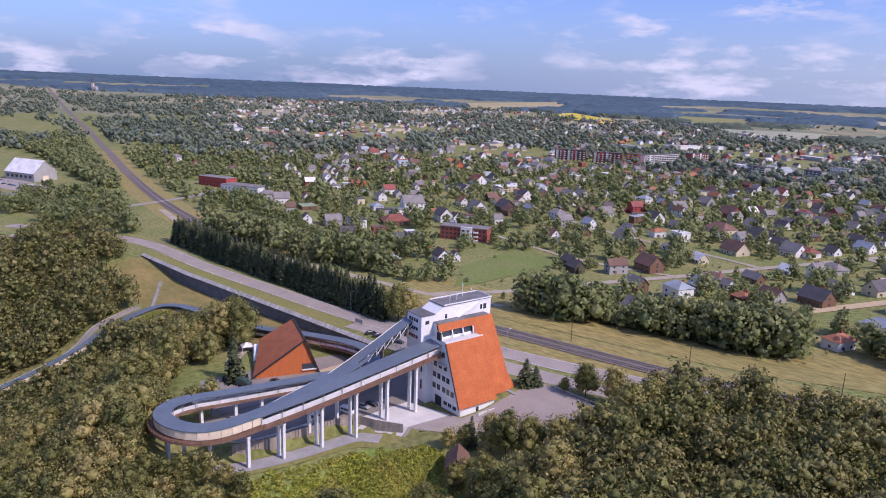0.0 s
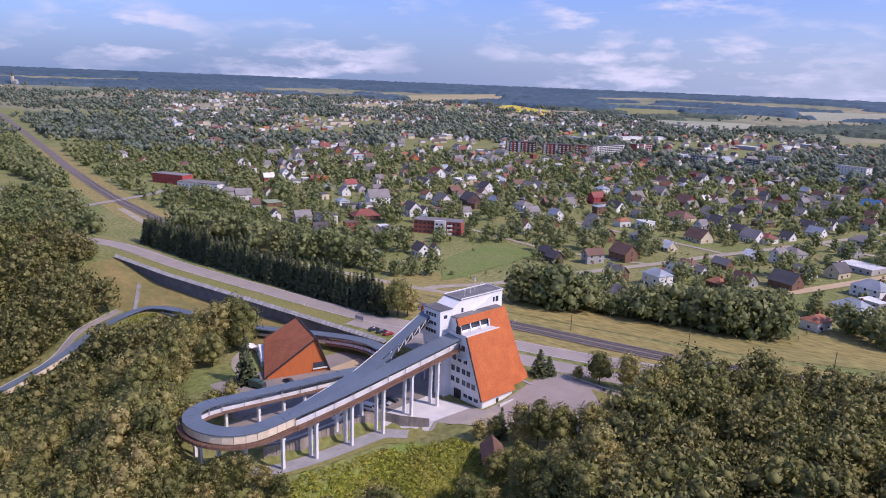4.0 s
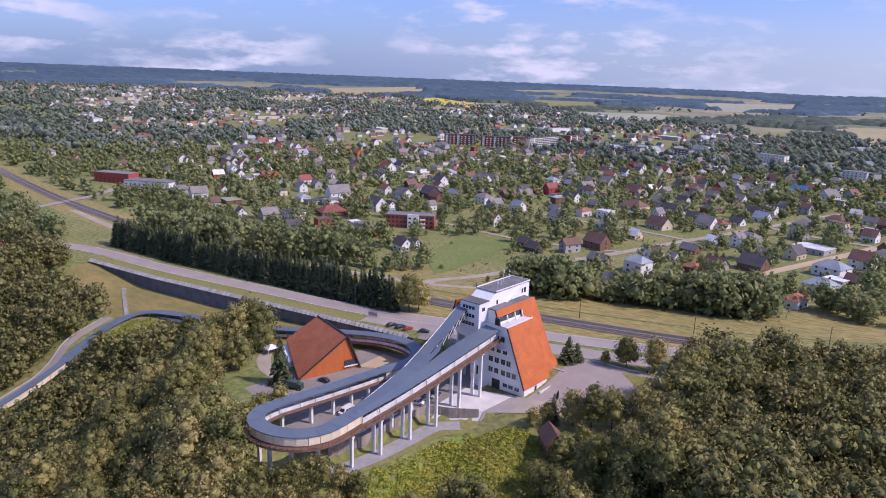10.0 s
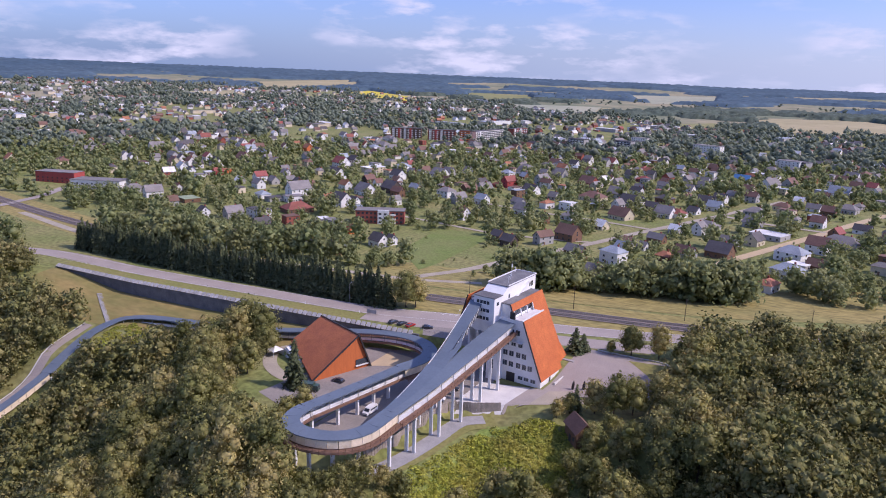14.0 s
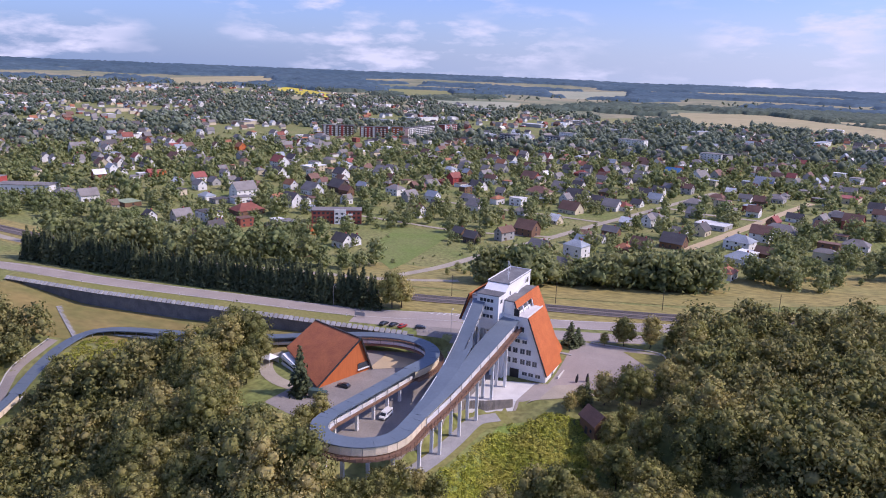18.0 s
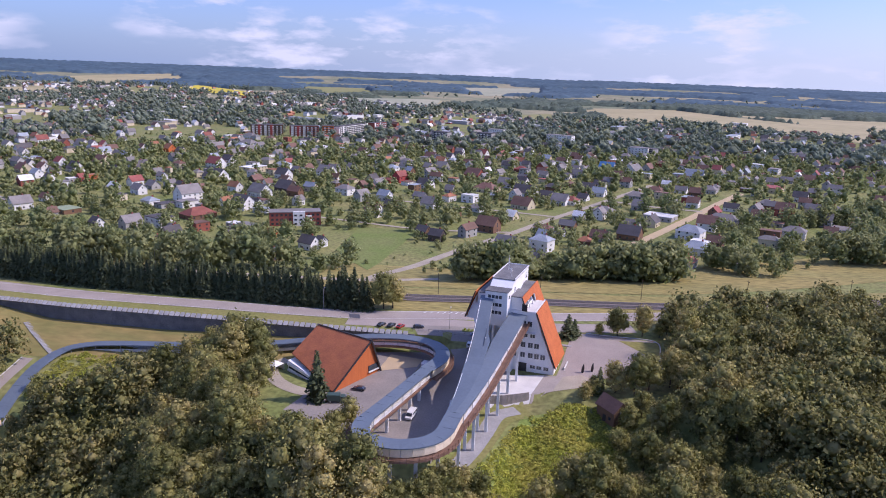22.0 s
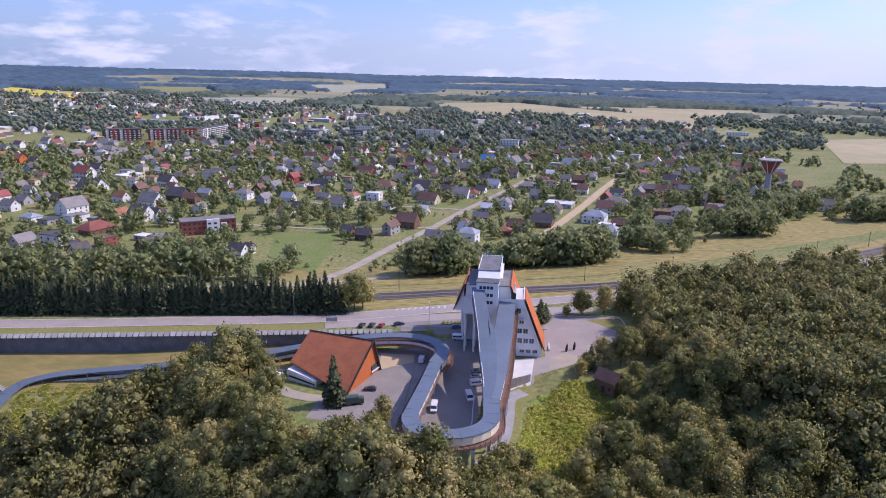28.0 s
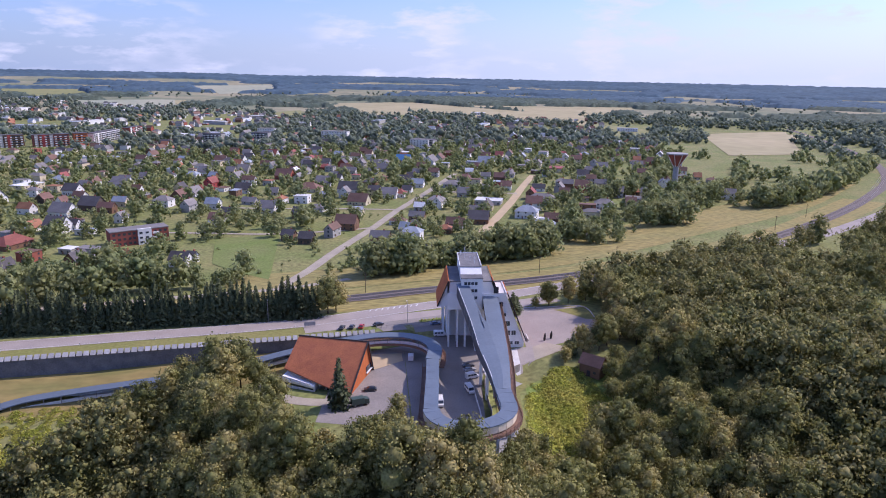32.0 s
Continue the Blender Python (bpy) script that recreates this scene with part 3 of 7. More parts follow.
# west flank
put_slab("side_roof", M_ORANGE, tower, "steep orange-brown shingled roof on the shady flank", -12.4, 23.3, -16.6, 12.6, 3.4, 26.0, 5.2, 24.6, 0.35)
put_slab("roof_edge", M_DARK, tower, "pale roof edge trim", -12.4, 23.3, -16.6, 12.6, 3.1, 3.4, 4.9, 5.2, 0.4)
part("soffit", Shape().prism([(-16.4, 5.3, 12.5), (-13, 5.3, 12.5), (-13, 5.3, 21)], (0, 19.2, 0)), M_WHITE, tower)
for v in (6, 9.6, 13.2, 16.8, 20.4, 24):
    for z in (1.5, 5.2, 8.9):
        part("window", Shape().box(-13.06, v - 0.7, z - 0.8, -12.9, v + 0.7, z + 0.8), M_GLASS, tower) if v > 14 else None
for v in (13.5, 18, 22.5):
    part("column", Shape().box(-14.6, v - 0.4, -5, -13.8, v + 0.4, 12.6), M_PILLAR, tower)
# south front: window rows
rows = ((-1.7, (9.4, 11.7, 14.2), 1.7, 1.2), (2.4, (3.2, 5.6, 8.4, 10.6, 12.8), 1.6, 1.8), (6.2, (3.2, 5.6, 8.2, 10.4), 1.6, 1.8), (10.0, (3.6, 6.2, 8.8), 1.6, 1.8), (14.0, (5.4, 7.6), 1.5, 1.8))
for z, us, w, h in rows:
    for u in us:
        win = part("window", Shape().box(u - w / 2 - 0.1, 3.52, z - h / 2 - 0.1, u + w / 2 + 0.1, 3.62, z + h / 2 + 0.1), M_PILLAR, tower)
        part("pane", Shape().box(u - w / 2, 3.48, z - h / 2, u - 0.04, 3.56, z + h / 2), M_GLASS, win)
        part("pane", Shape().box(u + 0.04, 3.48, z - h / 2, u + w / 2, 3.56, z + h / 2), M_GLASS, win)
part("gate", Shape().box(4.0, 3.45, -4.2, 7.2, 3.65, -0.6), M_DARK, tower, "dark open gateway")
part("stair_turret", Shape().box(-2.5, 0.6, -5, 2.2, 3.6, 13), M_WHITE, tower, "white stair turret with slit windows")
for z in (2.0, 8.0):
    part("window", Shape().box(-0.5, 0.5, z - 1.6, 0.2, 0.65, z + 1.6), M_GLASS, tower)
part("balcony", Shape().box(5.6, 2.3, 10.8, 9.8, 3.6, 11.0), M_PILLAR, tower, "pale balcony slab")
# foot of the east side
part("plinth", Shape().box(16.6, 3.8, -5, 16.9, 17.9, -0.8), M_WHITE, tower)
part("door", Shape().box(16.85, 10.2, -4.0, 16.98, 11.3, -1.8), M_DARK, tower)
part("ramp_wall", Shape().box(19.4, 9, -4.6, 19.8, 27.5, -2.6), M_PALE, tower, "pale kerb wall of the side ramp")
part("ramp", Shape().hexa([(16.9, 9, -5), (19.4, 9, -5), (19.4, 27, -5), (16.9, 27, -5)], [(16.9, 9, -3.9), (19.4, 9, -3.9), (19.4, 27, -2.6), (16.9, 27, -2.6)]), M_CONCRETE, tower)
part("porch_roof", Shape().box(14.0, 25.0, -0.8, 19.0, 30.0, -0.5), M_CONCRETE, tower)
for u, v in ((18.6, 25.4), (18.6, 29.6), (14.6, 29.6)):
    part("porch_post", Shape().box(u - 0.2, v - 0.2, -4.5, u + 0.2, v + 0.2, -0.8), M_PILLAR, tower)
# masts
for u, v, h in ((-5.5, 21, 5.6), (-2.2, 13, 3.0), (-6.8, 26, 2.4), (-3.6, 17, 2.2)):
    a = part("antenna", Shape().tube((u, v, 27.5), (u, v, 27.5 + h), 0.09, 0.04, 6), M_PILLAR, tower)
    part("antenna_arm", Shape().beam((u - 0.5, v, 27.5 + h * 0.8), (u + 0.5, v, 27.5 + h * 0.8), 0.07), M_PILLAR, a)
    part("antenna_panel", Shape().box(u - 0.15, v - 0.15, 27.5 + h * 0.62, u + 0.15, v + 0.15, 27.5 + h * 0.78), M_PILLAR, a)
patch([(-152.5, 128.5), (-137.6, 135.5), (-133.5, 153), (-150, 150)], "forecourt", M_PALE, "pale concrete forecourt below the tower", "paving", lift=0.16, cells=8)
patch([(-137.4, 135.6), (-130.5, 140.5), (-127, 153.6), (-134.5, 153)], "forecourt", M_ASPHALT, "grey asphalt strip at the tower's foot", "paving", lift=0.14, cells=8)
patch([(-130.5, 140.5), (-113, 149.5), (-121, 156), (-127.2, 153)], "forecourt", M_GRAVEL, "pale gravel apron beside the car park", "paving", lift=0.17, cells=8)

# ---- the run ----
def sheet(cols, thick):
    """A bent sheet from rows of points across."""
    k = len(cols[0])
    s = Shape()
    v = [p for c in cols for p in c] + [(p[0], p[1], p[2] - thick) for c in cols for p in c]
    n, f = len(cols), []
    o = n * k
    for i in range(n - 1):
        for j in range(k - 1):
            a = i * k + j
            f += [(a, a + 1, a + k + 1, a + k), (o + a + k, o + a + k + 1, o + a + 1, o + a)]
        a, b = i * k, i * k + k - 1
        f += [(a + k, o + a + k, o + a, a), (b, o + b, o + b + k, b + k)]
    for i in (0, n - 1):
        for j in range(k - 1):
            a = i * k + j
            f.append((a, o + a, o + a + 1, a + 1) if i == 0 else (a + 1, o + a + 1, o + a, a))
    return s.add(v, f)


def frames_of(line):
    out = []
    for i, p in enumerate(line):
        a, b = line[max(0, i - 1)], line[min(len(line) - 1, i + 1)]
        t = (b - a)[:2]
        t = t / np.linalg.norm(t)
        out.append((p, np.array((t[1], -t[0]))))    # point, way to the right-hand side
    return out


def strip(line, lo, hi, dz0, dz1, thick):
    """A sheet along the line, from offset lo (height dz0) to hi (height dz1)."""
    return sheet([[(p[0] + r[0] * a, p[1] + r[1] * a, p[2] + dz) for a, dz in ((hi, dz1), (lo, dz0))] for p, r in frames_of(line)], thick)


def wall_along(line, off, z0, z1, thick):
    """An upright ribbon at an offset from the line, one closed piece."""
    v, f = [], []
    for p, r in frames_of(line):
        a, b = [(p[0] + r[0] * o, p[1] + r[1] * o) for o in (off, off + thick)]
        v += [(*a, p[2] + z0), (*b, p[2] + z0), (*b, p[2] + z1), (*a, p[2] + z1)]
    n = len(v) // 4
    for i in range(n - 1):
        for k in range(4):
            f.append((4 * i + k, 4 * i + (k + 1) % 4, 4 * i + 4 + (k + 1) % 4, 4 * i + 4 + k))
    f += [(3, 2, 1, 0), (4 * n - 4, 4 * n - 3, 4 * n - 2, 4 * n - 1)]
    return Shape().add(v, f)


def run_section(name, label, pts, half, outer, walk_side, roof=True, panels=True, pillars=(), every=3.0, deck=True, roof_shift=0.0):
    """A roofed stretch of the run. outer: +1 or -1, the side with the closed wall."""
    t = thing(name, label, "sports track")
    line = smooth_line(pts, every)
    fr = frames_of(line)
    if roof:
        part("roof", strip(line, -half - 0.15 + roof_shift, half + 0.15 + roof_shift, 0.12 if outer > 0 else 0.0, 0.0 if outer > 0 else 0.12, 0.22), M_ROOFSHEET, t, "blue-grey metal sheet roof")
        for k, (p, r) in enumerate(fr[1:-1]):
            if k % 2:
                continue
            q0, q1 = [(p[0] + r[0] * o * half, p[1] + r[1] * o * half, p[2] + 0.07) for o in (-1, 1)]
            part("seam", Shape().beam(q0, q1, 0.05, 0.06), M_ROOFSHEET, t)
        for side in (-1, 1):
            part("gutter", wall_along(line, side * (half + 0.17) + roof_shift - 0.05, -0.26, 0.02, 0.1), M_ROOFSHEET, t)
    part("trough_floor", strip(line, -half + 0.5, half - 0.5, -2.6, -2.6, 0.25), M_ICE, t, "pale concrete sled trough")
    inner = -outer
    part("trough_wall", wall_along(line, inner * (half - 0.5) - 0.1, -2.85, -1.75, 0.2), M_ICE, t)
    if not panels:
        part("trough_wall", wall_along(line, outer * (half - 0.5) - 0.1, -2.85, -1.3, 0.2), M_ICE, t)
    else:
        for (p, r), (q, u) in zip(fr, fr[1:]):
            a = np.array((p[0], p[1])) + r * outer * (half - 0.05)
            b = np.array((q[0], q[1])) + u * outer * (half - 0.05)
            g = (b - a) * 0.02
            s = Shape()
            a, b = a + g, b - g
            o = np.array((r[0], r[1])) * outer * 0.1
            s.hexa([(*a, p[2] - 2.5), (*(a + o), p[2] - 2.5), (*(b + o), q[2] - 2.5), (*b, q[2] - 2.5)], [(*a, p[2] - 0.25), (*(a + o), p[2] - 0.25), (*(b + o), q[2] - 0.25), (*b, q[2] - 0.25)])
            part("side_panel", s, M_PANEL, t)
    for k, (p, r) in enumerate(fr):
        for side in (-1, 1):
            if (panels and side == outer) or k % 2:
                continue
            x, y = p[0] + r[0] * side * half, p[1] + r[1] * side * half
            part("post", Shape().box(x - 0.07, y - 0.07, p[2] - 3.0, x + 0.07, y + 0.07, p[2] - 0.1), M_CONCRETE, t)
    if deck:
        w0, w1 = (-half, half + 1.6) if walk_side > 0 else (-half - 1.6, half)
        part("deck", strip(line, w0, w1, -2.95, -2.95, 0.3), M_RUST, t, "brown steel deck")
        e = w1 if walk_side > 0 else w0
        part("edge_beam", wall_along(line, e - 0.1, -3.3, -2.9, 0.2), M_RUST, t)
        part("edge_beam", wall_along(line, (w0 if walk_side > 0 else w1) - 0.1, -3.6, -2.9, 0.2), M_RUST, t)
        for dz in (-1.85, -2.35):
            part("handrail", wall_along(line, e - 0.04, dz - 0.05, dz + 0.05, 0.08), M_RUST, t)
        part("kick_board", wall_along(line, e - 0.03, -2.85, -2.62, 0.06), M_RUST, t)
        for p, r in frames_of(smooth_line(pts, every * 0.5)):
            x, y = p[0] + r[0] * e, p[1] + r[1] * e
            part("rail_post", Shape().box(x - 0.06, y - 0.06, p[2] - 3.7, x + 0.06, y + 0.06, p[2] - 1.8), M_RUST, t)
    for x, y, zt in pillars:
        p = part("pillar", Shape().box(x - 0.42, y - 0.42, ground(x, y) - 0.6, x + 0.42, y + 0.42, zt), M_PILLAR, t, "white concrete pillar")
        part("pillar_head", Shape().box(x - 0.62, y - 0.5, zt - 0.55, x + 0.62, y + 0.5, zt + 0.02), M_PILLAR, p)
    return t


def run_z(y):
    return 17.1 + (y - 156.5) * 0.164


start_pts = [(-143.6, 157.5, 17.2), (-148.0, 134, 13.4), (-152.3, 113, 9.9), (-156.3, 98, 7.4)]
pil = [(-154.0, 102.8, 4.4), (-151.6, 102.8, 4.4), (-151.9, 114.4, 6.2), (-149.3, 114.4, 6.2), (-149.9, 125.4, 8.0), (-147.0, 125.4, 8.0), (-147.8, 136, 9.8), (-144.9, 136, 9.8), (-145.8, 146.5, 11.5), (-142.9, 146.5, 11.5), (-154.3, 93.2, 2.8), (-155.6, 125, 8.6), (-156.2, 115, 7.0)]
run_section("bobsled_run", "high straight of a bobsled run on tall white pillars", start_pts, 2.6, -1, -1, roof=False, panels=False, pillars=pil)
LOOP = [(-156.9, 92, 7.2), (-157.6, 86.6, 7.15), (-160.1, 82.2, 7.15), (-164.5, 79.3, 7.15), (-169.3, 78.3, 7.15), (-174.2, 78.9, 7.15), (-178.0, 81.8, 7.05), (-179.7, 86.3, 6.85), (-179.7, 91, 6.55)]
lp = [(-168.6 + 11.6 * math.cos(radians(a)), 89.6 + 11.6 * math.sin(radians(a)), 3.6) for a in (-28, -62, -95, -128, -160)]
run_section("bobsled_run", "banked loop of a bobsled run with beige side panels on pillars", [(-156.25, 98, 7.55)] + LOOP, 2.2, -1, -1, pillars=lp, every=2.6)
WEST = [LOOP[-1], (-178.2, 98, 6.1), (-174.9, 113, 5.3), (-171.2, 131, 4.4)]
run_section("bobsled_run", "lower straight of the run with a blue-grey roof on stout pillars", WEST, 1.9, -1, -1, panels=False, pillars=[(-179.2, 93, 3.1), (-177, 103, 2.4), (-175.2, 111, 1.9), (-173.6, 118, 1.5), (-172.2, 125, 1.1)])
CURVE = [(-171.2, 131, 4.4), (-168.4, 141, 4.0), (-169.6, 150, 3.6), (-175.5, 157.5, 3.1), (-185, 161.5, 2.5), (-196, 161.8, 1.8), (-207, 160, 1.0)]
run_section("bobsled_run", "banked curve of the run behind the yard with brown outer wall", CURVE, 2.3, 1, 1, panels=True, every=2.6)
BACK = [(-207, 160, 1.0), (-220, 157, 0.0), (-235, 153, -1.4), (-252, 150.5, -3.0), (-275, 151, -5.0), (-295, 151.5, -6.8)]
run_section("bobsled_run", "low straight of the run behind the gable hut", BACK, 2.2, 1, 1, panels=False, deck=False)
BASIN = [(-295, 151.5, -6.8), (-308, 150.5, -8.0), (-317, 146, -9.4), (-320, 135, -12.0), (-318.4, 122, -15.8), (-315.8, 110, -19.8)]
run_section("bobsled_run", "roofed curve of the run in the grassy basin", BASIN, 2.3, 1, -1, panels=True, every=2.6, deck=False)
run_section("bobsled_run", "pale walled straight of the run going down into the woods", [(-315.8, 110, -19.8), (-316, 97, -24.6), (-316.4, 86, -28.0), (-316.5, 75, -30.8), (-316, 55, -35.2), (-315, 30, -39)], 1.7, -1, 1, panels=True, deck=False)

# joined roof of the two start ramps
join = thing("ramp_roof", "blue-grey sheet metal roof joining two start ramps", "roof")
cols = []
for y, xw, xc, xe in ((157.5, -146.6, -143.6, -140.5), (145, -149.2, -146.2, -143.0), (135.5, -150.9, -148.0, -144.8), (128, -151.6, -149.0, -146.4), (122, -151.9, -149.7, -147.6), (112, -153.0, -151.4, -149.8), (105, -154.2, -153.0, -151.8), (97.4, -156.3, -155.0, -153.8)):
    cols.append([(xe, y, run_z(y)), (xc, y, run_z(y) + 0.14), (xw, y, run_z(y) + 0.26)])
part("roof_sheet", sheet(cols, 0.22), M_ROOFSHEET, join)
cols = []
for y, xw, xe, z in ((156, -157.3, -152.7, 23.2), (150, -157.2, -152.7, 21.1), (142, -157.1, -152.6, 18.2), (137, -157.1, -152.2, 16.2), (134, -157.1, -151.2, 15.0), (131, -157.2, -151.4, 14.0), (126, -157.4, -151.7, 12.55), (122, -157.5, -151.9, 11.7), (112, -157.7, -153.0, run_z(112) + 0.26), (105, -158.0, -154.2, run_z(105) + 0.26), (97.4, -158.7, -156.3, run_z(97.4) + 0.26)):
    cols.append([(xe, y, z), ((xe + xw) / 2, y, z - 0.08), (xw, y, z - 0.22)])
part("roof_sheet", sheet(cols, 0.22), M_ROOFSHEET, join)
B_FINE = [(-155.05, 155.6 - 3.4 * i, 23.0 - 1.19 * i) for i in range(8)]
B_LINE = [(-155.0, 156, 23.1), (-155.0, 150, 21.0), (-155.1, 142, 18.2), (-155.2, 135.5, 16.0), (-155.3, 128, 13.4)]
run_section("start_ramp", "steep upper start ramp with white side walls under a sheet roof", B_LINE, 2.0, -1, 1, roof=False, panels=False, deck=False, every=2.2)
lattice = thing("ramp_lattice", "white steel lattice on the open flank of the upper ramp", "lattice")
for (x0, y0, z0), (x1, y1, z1) in zip(B_FINE, B_FINE[1:]):
    # dark sheet added behind the bars as the shade in the open gaps
    part("gap_shade_sheet", Shape().beam((x0 + 2.16, y0, z0 - 1.25), (x1 + 2.16, y1, z1 - 1.25), 0.05, 2.1), M_DARK, lattice)
    part("upright", Shape().beam((x0 + 2.26, y0, z0 - 2.5), (x0 + 2.26, y0, z0 - 0.1), 0.16), M_PILLAR, lattice)
    part("diagonal", Shape().beam((x0 + 2.26, y0, z0 - 0.3), (x1 + 2.26, y1, z1 - 2.2), 0.14), M_PILLAR, lattice)
M_WALLSHEET = mat("grey_brown_sheet", (0.13, 0.125, 0.125), (0.10, 0.097, 0.10), rough=0.6, scale=0.3, fine=2.0, fine_mix=0.12)
side = thing("ramp_wall", "long dark-shaded side wall under the joined ramp roof", "wall")
wl_pts = [np.array(p) for p in ((-157.0, 156.5, 23.0), (-157.0, 150, 20.9), (-156.9, 142, 18.1), (-156.9, 135.5, 15.9), (-157.0, 131, 14.3), (-157.2, 126, 12.6), (-157.3, 122, 11.3), (-157.5, 112, 9.8), (-157.8, 105, 8.6), (-158.4, 98, 7.4))]
v_, f_ = [], []
for p in wl_pts:
    deep = between(p[1], (98, 2.7), (112, 3.6), (126, 4.8), (160, 5.2))
    v_ += [(p[0], p[1], p[2] - deep), (p[0] + 0.12, p[1], p[2] - deep), (p[0] + 0.12, p[1], p[2] - 0.1), (p[0], p[1], p[2] - 0.1)]
for i in range(len(wl_pts) - 1):
    for k in range(4):
        f_.append((4 * i + k, 4 * i + (k + 1) % 4, 4 * i + 4 + (k + 1) % 4, 4 * i + 4 + k))
part("wall_sheet", Shape().add(v_, f_ + [(0, 1, 2, 3), tuple(range(len(v_) - 1, len(v_) - 5, -1))]), M_WALLSHEET, side)
part("top_rail", wall_along(wl_pts, -0.12, -0.05, 0.12, 0.16), M_PILLAR, side)

# ---- gable hut ----
hut = thing("gable_hut", "low building under a huge orange-brown tiled roof", "building", pose(-192.7, 140.4, 0, 0, 0, -25.9))
# local x runs along the ridge (towards the gable end), local y to the north
s = Shape()
s.prism([(-25.6, 0, 8.0), (0.4, 0, 8.3), (0.4, -18.6, -3.9), (-25.6, -12.8, 0.9)], (0, 0.12, 0.28))
part("roof_slope", s, M_TILE, hut, "orange-brown tiled roof slope")
part("roof_slope", Shape().prism([(-25.6, 0, 8.0), (0.4, 0, 8.3), (0.4, 4.9, -4.3), (-25.6, 4.6, -3.2)], (0, 0.3, 0.12)), M_TILE, hut, "steep back slope of the tiled roof")
part("ridge", Shape().beam((-25.8, 0.05, 8.35), (0.7, 0.05, 8.65), 0.5, 0.25), M_DARK, hut)
part("verge", Shape().beam((0.45, -18.8, -3.8), (0.45, 0.05, 8.6), 0.3, 0.5), M_DARK, hut)
part("verge", Shape().beam((0.45, 5.0, -4.3), (0.45, 0.05, 8.6), 0.3, 0.5), M_DARK, hut)
part("gable_wall", Shape().prism([(-0.6, -17.4, -5.2), (-0.6, 4.2, -5.2), (-0.6, 4.2, -2.8), (-0.6, 0, 8.0), (-0.6, -17.4, -3.3)], (0.35, 0, 0)), M_ORANGE2, hut, "orange boarded gable wall")
part("gable_window", Shape().box(-0.2, -1.0, -2.6, 0.0, 4.0, -0.6), M_GLASS, hut)
part("gable_sill", Shape().box(-0.2, -1.2, -3.0, 0.35, 4.3, -2.6), M_PILLAR, hut)
part("body", Shape().hexa([(-25, -11.6, -5.4), (-1, -15.5, -5.4), (-1, 3.6, -5.4), (-25, 3.6, -5.4)], [(-25, -11.6, 1.3), (-1, -15.5, -2.4), (-1, 1.6, 3.5), (-25, 1.6, 3.5)]), M_WHITE, hut, "white rendered body")
part("end_gable", Shape().prism([(-25.2, -11.0, 1.2), (-25.2, 3.4, -0.5), (-25.2, 0, 7.6)], (0.3, 0, 0)), M_ORANGE2, hut)
part("loggia", Shape().hexa([(-25.2, -15.0, -5.6), (-13.0, -16.2, -5.6), (-13.0, -11.0, -5.6), (-25.2, -11.0, -5.6)], [(-25.2, -15.0, -0.6), (-13.0, -16.2, -2.3), (-13.0, -11.0, -2.3), (-25.2, -11.0, -0.6)]), M_WHITE, hut, "white rendered loggia block")
for z0, z1, deep in ((-1.75, -3.0, 0.9), (-4.3, -4.7, 0.8)):
    part("balustrade", Shape().beam((-25.4, -15.15, z0), (-12.8, -16.38, z1), 0.3, deep), M_PILLAR, hut)
part("loggia_opening", Shape().beam((-24.8, -15.02, -3.0), (-13.4, -16.16, -3.75), 0.14, 0.7), M_GLASS, hut, "dark glazed loggia opening")
for x in (-11, -8.2, -5.4):
    part("window", Shape().box(x - 0.9, -14.9, -4.0, x + 0.9, -14.2, -3.0), M_GLASS, hut)

# ---- retaining wall ----
M_SLAB = mat("grey_slab", (0.40, 0.39, 0.38), (0.32, 0.315, 0.31), scale=0.5, fine=4.0, fine_mix=0.15, rand=0.15)
wall = thing("retaining_wall", "long weathered grey retaining wall topped with slanted slabs", "wall", kind="structure")
line = [(x, wall_y(x), 0.0) for x in range(-384, -183, 4)]
part("wall_face", wall_along([np.array(p) for p in line], -0.5, -9.0, 0.35, 0.8), M_CONC_DARK, wall)
cap = Shape().hexa([(-0.86, -0.9, -0.3), (0.86, -0.9, -0.3), (0.86, 0.5, 0.2), (-0.86, 0.5, 0.2)], [(-0.86, -1.25, 0.0), (0.86, -1.25, 0.0), (0.86, 0.4, 1.15), (-0.86, 0.4, 1.15)]).mesh("wall_slab", M_SLAB)
for i in range(int(200 / 2.3)):
    x = -383 + 2.3 * i
    o = part("wall_slab", cap, None, wall)
    o.location = (x, wall_y(x), 0.25)

# ---- board fence below the yard ----
fence = thing("board_fence", "weathered grey board fence along the yard edge", "fence")
board = Shape().box(-0.42, -0.06, 0, 0.42, 0.06, 4.8).mesh("board", M_FENCE)
fl = [np.array(p, float) for p in smooth_line([(-138.2, 136.0, 0), (-145, 132.4, 0), (-152.9, 128.2, 0), (-156.4, 113, 0), (-158, 102.5, 0), (-161.8, 93, 0)], 0.9)]
for p, r in frames_of(fl):
    o = part("board", board, None, fence)
    o.location = (p[0], p[1], -7.3 + random.uniform(-0.05, 0.05))
    o.rotation_euler = (0, 0, math.atan2(r[0], -r[1]) + random.uniform(-0.03, 0.03))
drape([(-141, 130), (-147, 125), (-149.5, 113), (-152, 102), (-155.5, 92), (-160, 85)], 5.4, "path", M_CONCRETE, "pale grey paved path under the pillars", "path", lift=0.24, every=3)

# ---- trees ----
rng = np.random.default_rng(7)


